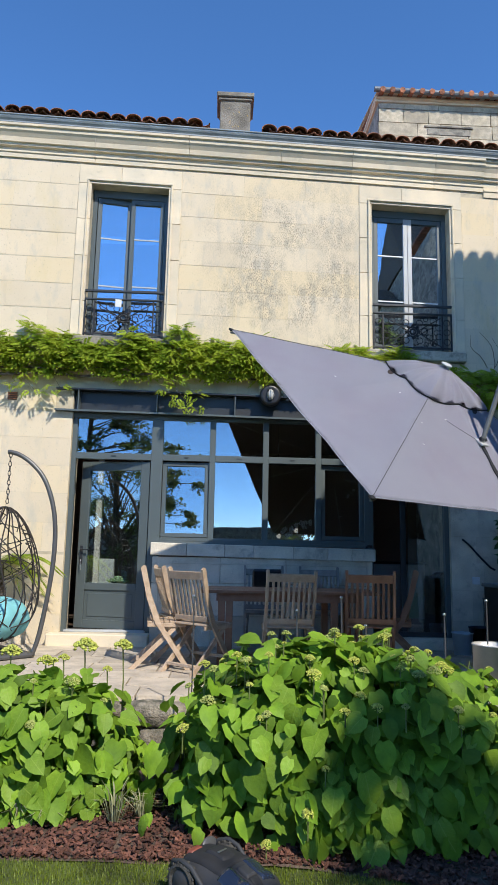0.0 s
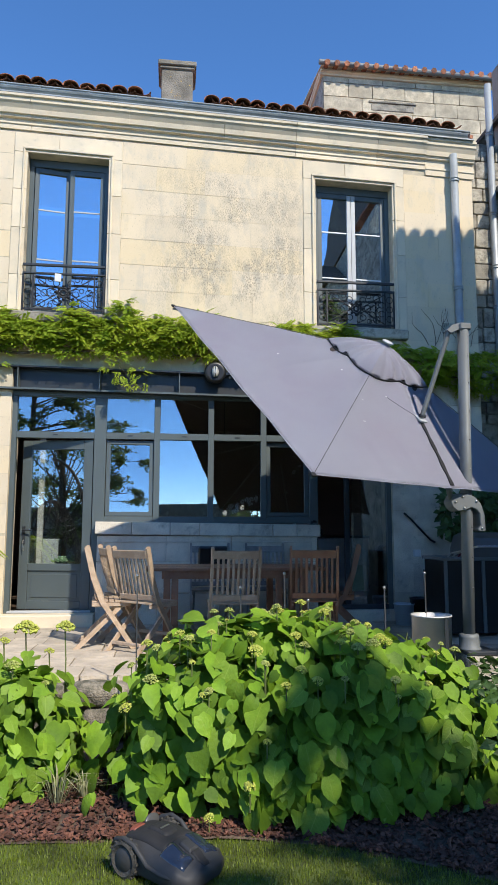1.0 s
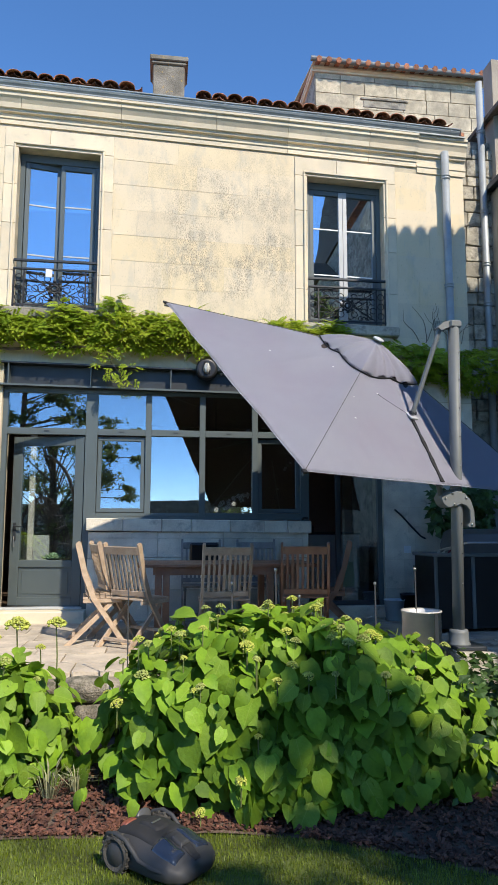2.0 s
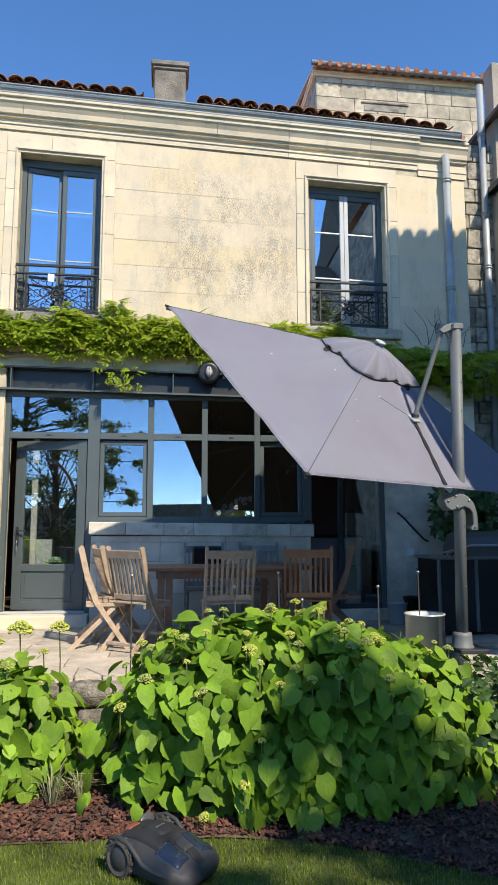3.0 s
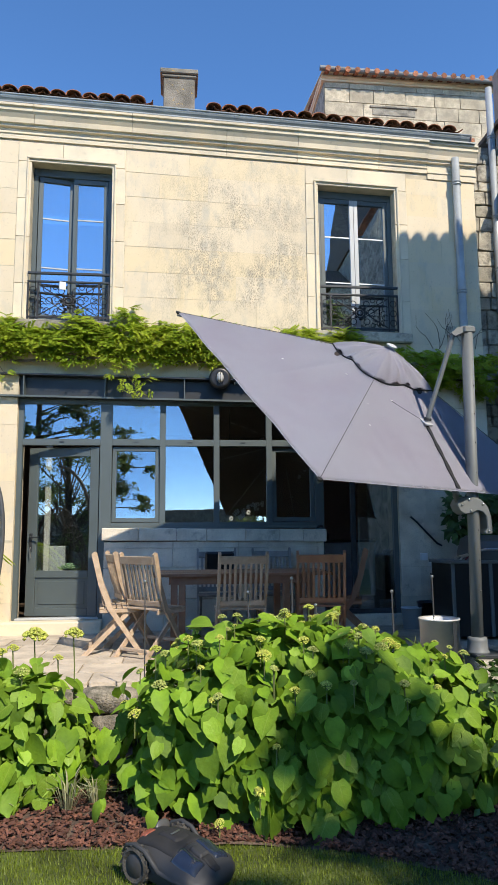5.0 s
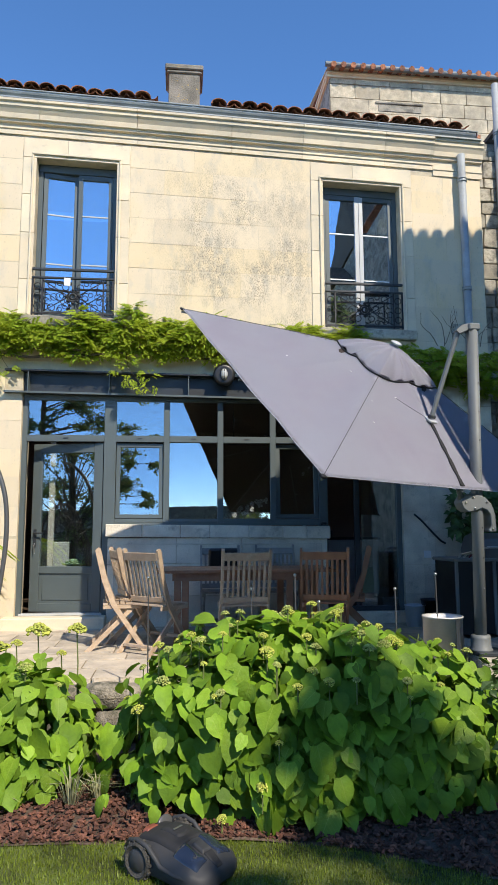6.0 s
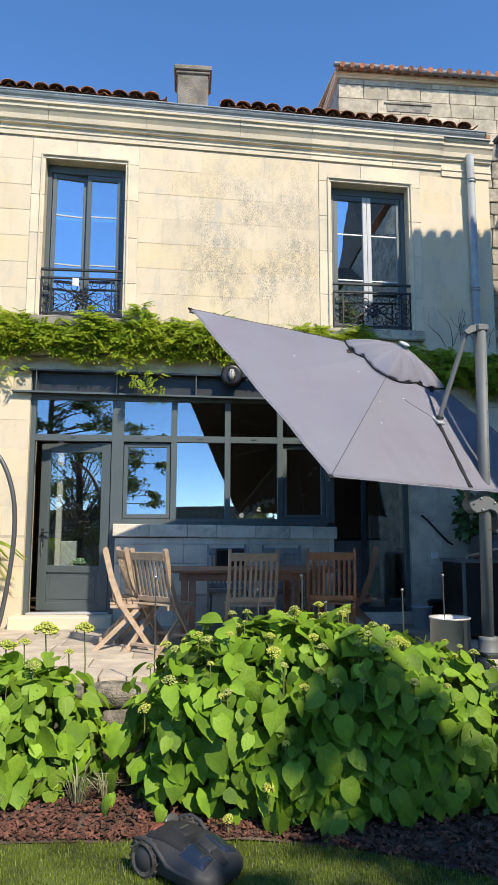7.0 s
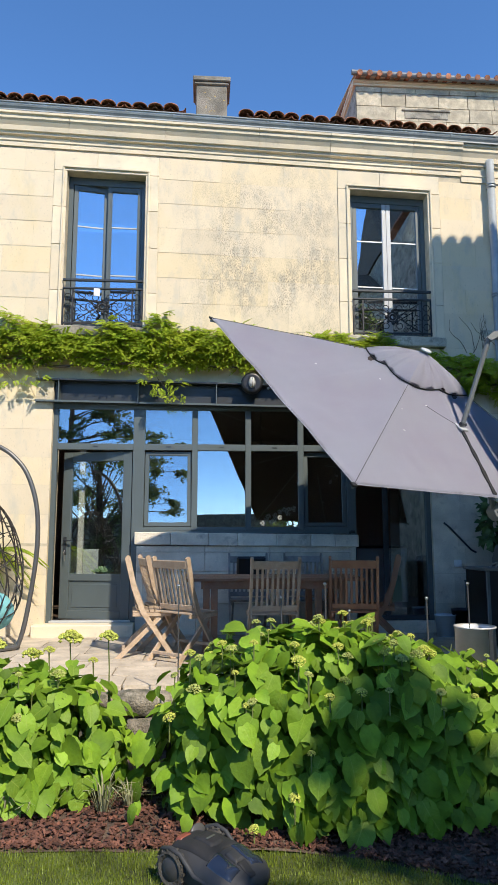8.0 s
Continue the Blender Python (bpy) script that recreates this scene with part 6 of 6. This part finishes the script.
# small palm in a corner by the step
palm = thing("palm", "small yellow-green palm against the sunny wall", "palm", (-2.62, -0.42, 0))
bm = bmesh.new(); tube(bm, [(0, 0, 0), (0.02, 0, 0.5), (0.0, 0, 0.95)], 0.06, 8, 0.045)
part("trunk", bm, BARK, palm)
rng = random.Random(17)
for i in range(24):
    a = 2 * math.pi * i / 24 + rng.uniform(-0.2, 0.2)
    rise = rng.uniform(0.15, 0.55)
    vs, fs = [], []
    L = rng.uniform(0.5, 0.68)
    d = Vector((math.cos(a), math.sin(a), 0)); side = Vector((-math.sin(a), math.cos(a), 0))
    for k in range(1, 25):
        f = k / 24
        p = Vector((0, 0, 0.95)) + d * L * f + Vector((0, 0, rise * f - 0.55 * f * f))
        for s in (-1, 1):
            b = len(vs)
            w = 0.20 * math.sin(math.pi * min(1, f + 0.12)) + 0.03
            vs += [tuple(p - d * 0.011), tuple(p + d * 0.011), tuple(p + side * s * w * 0.8 + d * 0.10 + Vector((0, 0, -0.03 - 0.05 * f)))]
            fs.append((b, b + 1, b + 2))
    sheet("frond", vs, fs, WISTERIA, palm)

# pale grass tufts in the bed
def tuft(x, y, seed, n, h, mat, label):
    rng = random.Random(seed)
    vs, fs = [], []
    for i in range(n):
        a, lean = rng.uniform(0, 6.283), rng.uniform(0.1, 0.9)
        d = Vector((math.cos(a), math.sin(a), 0)); s = Vector((-math.sin(a), math.cos(a), 0)) * 0.004
        hh = h * rng.uniform(0.6, 1.2)
        b0 = d * 0.015
        pts = [b0, b0 + d * hh * lean * 0.35 + Vector((0, 0, hh * 0.6)), b0 + d * hh * lean + Vector((0, 0, hh * (0.95 - 0.5 * lean)))]
        b = len(vs)
        vs += [tuple(pts[0] - s), tuple(pts[0] + s), tuple(pts[1] - s), tuple(pts[1] + s), tuple(pts[2])]
        fs += [(b, b + 1, b + 3, b + 2), (b + 2, b + 3, b + 4)]
    t = thing("grass_tuft", label, "grass", (x, y, LAWN + 0.02), "ornamental grass tufts")
    tagged(sheet("blade_clump", vs, fs, mat, t), kind="stuff")
for i, (x, y, h) in enumerate(((-1.42, -4.33, 0.24), (-1.20, -4.30, 0.22), (-1.05, -4.30, 0.20), (-0.86, -4.22, 0.26), (-0.66, -4.30, 0.30), (-0.52, -4.24, 0.22), (-0.28, -4.30, 0.18), (-1.65, -4.30, 0.22))):
    tuft(x, y, 50 + i, 38, h, DRY_GRASS if i % 3 else STEM, "pale thin ornamental grass tuft in the mulch")

# ---- lawn and mulch ----
rng = random.Random(70)
vs, fs = [], []
def grass_blade(x, y, z, h, w):
    a, l = rng.uniform(0, 6.283), rng.uniform(0, 0.6) * h
    dx, dy = math.cos(a), math.sin(a)
    b = len(vs)
    vs.extend(((x - dy * w, y + dx * w, z), (x + dy * w, y - dx * w, z), (x + dx * l, y + dy * l, z + h)))
    fs.append((b, b + 1, b + 2))
for i in range(62000):
    x = rng.uniform(-2.2, 1.9); y = rng.uniform(-5.75, -4.55)
    if y < lawn_edge(x) + 0.03 * noise.noise(Vector((x * 9, 0, 0))) + 0.01:
        grass_blade(x, y, LAWN, rng.uniform(0.012, 0.028), 0.0020)
for i in range(12000):
    x = rng.uniform(-6, 5); y = rng.uniform(-12, -5.7)
    grass_blade(x, y, LAWN, rng.uniform(0.02, 0.05), 0.004)
tagged(sheet("lawn_grass", vs, fs, GRASS), "short mown green lawn grass", "grass", kind="stuff")
vs, fs = [], []
CUBE = [(-1, -1, -1), (1, -1, -1), (1, 1, -1), (-1, 1, -1), (-1, -1, 1), (1, -1, 1), (1, 1, 1), (-1, 1, 1)]
CF = [(0, 3, 2, 1), (4, 5, 6, 7), (0, 1, 5, 4), (1, 2, 6, 5), (2, 3, 7, 6), (3, 0, 4, 7)]
for i in range(8000):
    x = rng.uniform(-2.4, 2.9)
    e = lawn_edge(x)
    f = rng.random() ** 1.5
    y = e + 0.02 + (0.9) * f
    s = (rng.uniform(0.006, 0.024), rng.uniform(0.005, 0.014), rng.uniform(0.002, 0.006))
    R = Euler((rng.gauss(0, 0.4), rng.gauss(0, 0.4), rng.uniform(0, 6.28))).to_matrix()
    z = LAWN + 0.012 + 0.05 * math.sin(math.pi * min(1, (y - e) / max(0.1, (-2.85 - e)) * 8 / 6)) + rng.uniform(0, 0.02)
    b = len(vs)
    for v in CUBE:
        k = rng.uniform(0.6, 1.0)
        vs.append(tuple(Vector((x, y, z)) + R @ Vector((v[0] * s[0] * k, v[1] * s[1] * k, v[2] * s[2]))))
    fs += [tuple(b + q for q in f_) for f_ in CF]
tagged(sheet("bark_mulch", vs, fs, MULCH), "red-brown bark chips covering the bed", "mulch", kind="stuff")

# ---- trees behind the viewpoint: they shade the lawn and show in the glass ----
def tree(label, at, height, spread, clumps, seed, leaf=0.16, low=0.35, per=95, trunk_r=0.16):
    rng = random.Random(seed)
    t = thing("tree", label, "tree", at)
    bm = bmesh.new()
    tube(bm, [(0, 0, -0.1), (0.08, 0.05, height * 0.25), (-0.05, 0.02, height * 0.5), (0.0, 0.0, height * 0.8)], trunk_r, 10, trunk_r * 0.35)
    part("trunk", bm, BARK, t)
    vs, fs = [], []
    bm = bmesh.new()
    for c in range(clumps):
        a, f = rng.uniform(0, 6.283), rng.uniform(0.25, 1.0)
        h = rng.uniform(low, 1.0)
        env = math.sin(math.pi * min(1, (h - low) / (1 - low) * 0.85 + 0.15)) ** 0.6
        p = Vector((spread * f * env * math.cos(a), spread * f * env * math.sin(a), height * h))
        s0 = Vector((0, 0, height * max(0.2, h - 0.3)))
        tube(bm, [s0, (s0 + p) / 2 + Vector((0, 0, 0.1)), p], 0.045, 5, 0.012)
        r = rng.uniform(0.45, 0.95)
        for k in range(per):
            q = p + Vector((rng.gauss(0, r * 0.5), rng.gauss(0, r * 0.5), rng.gauss(0, r * 0.22)))
            n = Vector((rng.gauss(0, 0.6), rng.gauss(0, 0.6), 0.8))
            R = facing(n, Vector((rng.gauss(0, 1), rng.gauss(0, 1), -0.2)))
            s = leaf * rng.uniform(0.6, 1.3)
            b = len(vs)
            for v in ((0, 0, 0), (-0.3 * s, 0.5 * s, 0.05 * s), (0, s, -0.1 * s), (0.3 * s, 0.5 * s, 0.05 * s)):
                vs.append(tuple(q + R @ Vector(v)))
            fs.append((b, b + 1, b + 2, b + 3))
    part("limbs", bm, BARK, t)
    tagged(sheet("crown", vs, fs, TREE_LEAF, t), kind="stuff")
    return t
SHADE = Vector((math.tan(radians(SUN_AZ)), -1, math.tan(radians(SUN_EL)) / math.cos(radians(SUN_AZ))))
def crown_tree(label, at, clumps, seed, leaf=0.15, per=150, trunk_r=0.15):
    """A tree whose clumps of leaves, (centre, radius), hang on limbs from one trunk."""
    rng = random.Random(seed)
    at = Vector(at)
    t = thing("tree", label, "tree", at)
    low = min(c.z - r for c, r in clumps) - at.z
    top = max(c.z for c, r in clumps) - at.z
    bm = bmesh.new()
    tube(bm, [(0, 0, -0.1), (0.06, 0.05, low * 0.5), (-0.05, 0.02, low), (0, 0, top * 0.9)], trunk_r, 10, trunk_r * 0.35)
    part("trunk", bm, BARK, t)
    vs, fs = [], []
    bm = bmesh.new()
    for c, r in clumps:
        p = c - at
        s0 = Vector((0, 0, max(low * 0.7, min(p.z - 0.3, top * 0.85))))
        tube(bm, [s0, (s0 + p) / 2 + Vector((0, 0, 0.12)), p], 0.035, 5, 0.010)
        for tw in range(5):
            e = p + Vector((rng.gauss(0, r * 0.6), rng.gauss(0, r * 0.6), rng.gauss(0, r * 0.4)))
            tube(bm, [p, (p + e) / 2 + Vector((0, 0, 0.05)), e], 0.010, 4, 0.004)
            for k in range(per // 5):
                q = p + (e - p) * rng.uniform(0.2, 1.1) + Vector((rng.gauss(0, r * 0.2), rng.gauss(0, r * 0.2), rng.gauss(0, r * 0.13)))
                R = facing(Vector((rng.gauss(0, 0.6), rng.gauss(0, 0.6), 0.8)), Vector((rng.gauss(0, 1), rng.gauss(0, 1), -0.2)))
                s = leaf * rng.uniform(0.6, 1.3)
                b = len(vs)
                for v in ((0, 0, 0), (-0.3 * s, 0.5 * s, 0.05 * s), (0, s, -0.1 * s), (0.3 * s, 0.5 * s, 0.05 * s)):
                    vs.append(tuple(q + R @ Vector(v)))
                fs.append((b, b + 1, b + 2, b + 3))
    part("limbs", bm, BARK, t)
    tagged(sheet("crown", vs, fs, TREE_LEAF, t), kind="stuff")
    return t
def up_sun(x, z, far):
    """The place, far metres out from the facade's plane, whose shadow falls towards (x, z) on that plane."""
    return Vector((x, 0, z)) + SHADE * far
# Two unseen trees added to cast the shade on the bushes and lawn.
rngt = random.Random(5)
crown_tree("tall slender unseen tree added to shade the bushes", (4.95, -12.3, LAWN),
           [(up_sun(x, z, 12.0 + rngt.uniform(-0.6, 0.6)), r) for x, z, r in ((-1.55, -4.80, 0.34), (-1.30, -5.20, 0.42), (-1.60, -5.45, 0.38), (-1.40, -5.80, 0.34), (-1.62, -5.05, 0.30), (-1.0, -5.72, 0.42), (-1.05, -6.05, 0.38), (-0.60, -5.82, 0.38), (-0.20, -5.98, 0.42),
                                                                              (0.20, -5.95, 0.48), (-0.80, -6.20, 0.45), (0.10, -6.40, 0.50), (-0.45, -6.0, 0.5))], 81, per=260)
crown_tree("low leafy unseen tree added to dapple the lawn", (3.6, -12.6, LAWN),
           [(up_sun(x, z, 12.4 + rngt.uniform(-0.5, 0.5)), r) for x, z, r in ((-2.35, -6.45, 0.34), (-2.75, -6.75, 0.40), (-2.2, -6.9, 0.40), (-1.6, -6.85, 0.36), (-3.2, -6.55, 0.30), (-1.1, -7.1, 0.45))], 82, per=130)
# an airy tree whose branches show in the ground floor's panes, and the hedge under it
rngt = random.Random(15)
airy = []
for i in range(92):
    x, z = rngt.uniform(-7.0, -0.7), rngt.uniform(2.3, 8.8)
    if x > -1.6 and z < 3.0 or noise.noise(Vector((x * 0.55, 4, z * 0.8))) < -0.22:
        continue
    airy.append((Vector((x, -16.0 + rngt.uniform(-1.2, 1.2), z)), rngt.uniform(0.32, 0.6)))
crown_tree("airy garden tree with spreading branches", (-5.0, -16.4, LAWN), airy, 83, leaf=0.14, per=200, trunk_r=0.2)
for i, (x, y, h, sp) in enumerate(((-10.5, -21, 7.5, 3.2), (-6.2, -20, 3.2, 2.4), (-3.4, -19.5, 2.3, 1.8), (5.2, -21, 3.6, 2.4), (-14, -18, 7.5, 3.4))):
    tree("dense garden tree at the far end of the lawn", (x, y, LAWN), h, sp, 70, 90 + i, leaf=0.17, low=0.05, per=170, trunk_r=0.2)
bm = bmesh.new(); box(bm, -30, 4, -26.4, -26, LAWN, 2.4)
tagged(part("wall_far_garden", bm, STONE_OLD), "old stone wall that closes the garden", "wall", kind="structure")

# ---- pieces: terrace flags, edge stones, roof tiles, ashlar ----
def unit_block(name, mat, bevel):
    bm = bmesh.new(); box(bm, -0.5, 0.5, -0.5, 0.5, -0.5, 0.5, bevel)
    return finish(bm, name, mat)
BLOCK = unit_block("stone_block", STONE, 0.004)
def piece(name, me, parent, c, size, turn=(0, 0, 0)):
    ob = new(name, me)
    ob.parent = parent
    ob.matrix_local = pose(*c, *turn) @ Matrix.Diagonal((*size, 1))
    return ob

FLAG = unit_block("flagstone", SLAB, 0.02)
rng = random.Random(101)
y = -2.86
while y < 0.3:
    d = rng.uniform(0.30, 0.46)
    x = -3.4 + rng.uniform(0, 0.4)
    while x < 5.0:
        w = rng.uniform(0.35, 0.75)
        if y > -3:
            piece("flagstone", FLAG, terrace, (x + w / 2, y + d / 2, -0.022 + rng.uniform(-0.003, 0.003)), (w - 0.012, d - 0.012, 0.045), (rng.gauss(0, 0.25), rng.gauss(0, 0.25), rng.gauss(0, 0.4)))
        x += w
    y += d
EDGE = []
for k in range(4):
    bm = bmesh.new()
    bmesh.ops.create_icosphere(bm, subdivisions=3, radius=0.5)
    for v in bm.verts:
        c = v.co
        m_ = max(abs(c.x), abs(c.y), abs(c.z))
        v.co = c * (0.55 + 0.45 * 0.5 / m_) * (1 + 0.16 * noise.noise(c * 2.5 + Vector((k * 7, 0, 0))) + 0.05 * noise.noise(c * 9))
    EDGE.append(finish(bm, "edge_stone", STONE_EDGE, True))
x = -3.4
while x < 3.2:
    w = rng.uniform(0.28, 0.55)
    piece("edge_stone", EDGE[rng.randrange(4)], terrace, (x + w / 2, -2.92 + rng.uniform(-0.02, 0.02), -0.10 + rng.uniform(-0.015, 0.015)), (w, 0.22, 0.19), (rng.gauss(0, 4), rng.gauss(0, 3), rng.gauss(0, 6)))
    piece("edge_stone", EDGE[rng.randrange(4)], terrace, (x + w / 2 + 0.1, -2.95 + rng.uniform(-0.03, 0.03), -0.32), (w, 0.26, 0.26), (rng.gauss(0, 4), rng.gauss(0, 3), rng.gauss(0, 6)))
    x += w

# canal tiles along the eaves
TILES = []
for k in range(2):
    bm = bmesh.new()
    seg = 8
    for r0, r1, flip in ((0.103, 0.092, False),):
        rows_ = []
        for yy, r in ((0.0, r0), (0.42, r1)):
            rows_.append([bm.verts.new((rr * math.cos(a), yy, rr * math.sin(a) * 1.0)) for rr in (r, r - 0.013) for a in (math.pi * j / seg for j in range(seg + 1))])
        n1 = seg + 1
        for j in range(seg):
            bm.faces.new((rows_[0][j], rows_[0][j + 1], rows_[1][j + 1], rows_[1][j]))
            bm.faces.new((rows_[0][n1 + j], rows_[1][n1 + j], rows_[1][n1 + j + 1], rows_[0][n1 + j + 1]))
            bm.faces.new((rows_[0][j], rows_[0][n1 + j], rows_[0][n1 + j + 1], rows_[0][j + 1]))
        for j in (0, seg):
            bm.faces.new((rows_[0][j], rows_[1][j], rows_[1][n1 + j], rows_[0][n1 + j]))
    TILES.append(finish(bm, "roof_tile", TILE, True))
rng = random.Random(111)
SLD = 17
x = -4.6
while x < 3.72:
    if not (-0.42 < x < 0.40):
        for r_ in range(2):
            zz = sag(x, 6.675 + r_ * 0.36 * SL + 0.012 * r_)
            piece("roof_tile", TILES[0], roof, (x + rng.gauss(0, 0.006), -0.20 + 0.36 * r_ + rng.gauss(0, 0.012), zz + rng.gauss(0, 0.004)), (1, 1, 0.66), (SLD + rng.gauss(0, 1.0), rng.gauss(0, 1.5) + 2, rng.gauss(0, 2.0)))
        zz = sag(x, 6.70)
        piece("roof_tile", TILES[1], roof, (x + 0.1, -0.185, zz + 0.012), (1, 1, 0.5), (180 - SLD, 0, 180))
    x += 0.2
bm = bmesh.new(); box(bm, -0.5, 0.45, -0.09, 0.7, 6.66, 6.67)
for v in bm.verts:
    v.co.z += (v.co.y + 0.09) * SL
part("lead_flashing", settle(bm), ZINC, roof)

# ashlar of the facade
rng = random.Random(121)
def courses(x0, x1, z0, z1, hs, mat_mesh=BLOCK, wmin=0.42, wmax=0.95, parent=facade, y=0.0, depth=0.03):
    z = z0
    i = 0
    while z < z1 - 0.02:
        h = min(hs[i % len(hs)], z1 - z)
        if z1 - z - h < 0.09:
            h = z1 - z
        x = x0
        first = True
        while x < x1 - 0.01:
            w = rng.uniform(wmin, wmax) * (0.6 if first and i % 2 else 1)
            if x1 - x - w < 0.22:
                w = x1 - x
            cx, cz = x + w / 2, z + h / 2
            s = -(sag(cx + 0.5, cz) - sag(cx - 0.5, cz))
            g = 0.003
            piece("stone_block", mat_mesh, parent, (cx, y + depth / 2 + rng.uniform(-0.0015, 0.0015), sag(cx, cz)), (w - g, depth, h - g), (0, math.degrees(s), 0))
            x += w
            first = False
        z += h
        i += 1
courses(-3.5, -2.112, 3.79, 5.80, (0.335, 0.33, 0.34))
courses(-0.748, 1.628, 3.79, 5.80, (0.335, 0.335, 0.335))
courses(3.022, 3.998, 3.79, 5.80, (0.335, 0.34))
courses(-3.5, -2.112, 5.80, 6.10, (0.30,)); courses(-0.748, 1.628, 5.80, 6.10, (0.30,)); courses(3.022, 3.998, 5.80, 6.03, (0.23,))
courses(-3.5, 3.998, 3.09, 3.64, (0.275,))
courses(-3.5, -2.07, 3.64, 3.788, (0.15,)); courses(-0.76, 1.67, 3.64, 3.788, (0.15,)); courses(3.02, 3.998, 3.64, 3.788, (0.15,))
courses(-3.5, -2.215, 2.79, 3.09, (0.30,))
courses(-3.5, -2.002, 0.0, 2.785, (0.35, 0.36, 0.34), wmin=0.5, wmax=0.9)
GREYB = unit_block("stone_block", STONE_GREY, 0.006)
courses(2.962, 3.998, 2.79, 3.09, (0.30,), GREYB)
courses(2.762, 3.998, 0.0, 2.785, (0.35, 0.36, 0.34), GREYB, 0.3, 0.55)
# reveal stone at the garden door
for z0, z1 in ((0.14, 1.0), (1.0, 1.9), (1.9, 2.785)):
    piece("stone_block", BLOCK, facade, (-2.006, 0.16, (z0 + z1) / 2), (0.014, 0.28, z1 - z0 - 0.004))
OLDB = unit_block("rubble_stone", STONE_OLD, 0.06)
z = 2.6
while z < 6.65:
    h = rng.uniform(0.14, 0.30)
    x = 4.03
    while x < 4.72:
        w = min(rng.uniform(0.16, 0.34), 4.75 - x)
        if 4.75 - x - w < 0.08:
            w = 4.75 - x
        piece("rubble_stone", OLDB, rubble, (x + w / 2, 0.60 + rng.uniform(-0.012, 0.01), z + h / 2), (w - 0.02, 0.06, h - 0.02), (rng.gauss(0, 1), rng.gauss(0, 1.5), rng.gauss(0, 2)))
        x += w
    z += h
FARB = unit_block("stone_block", STONE_FAR, 0.02)
z = 8.0
while z < 10.2:
    h = min(0.3, 10.22 - z)
    x = 2.87
    while x < 6.3:
        w = min(rng.uniform(0.4, 0.8), 6.34 - x)
        piece("stone_block", FARB, far, (x + w / 2, 3.99 + rng.uniform(-0.004, 0.004), z + h / 2), (w - 0.012, 0.03, h - 0.012))
        x += w
    z += h
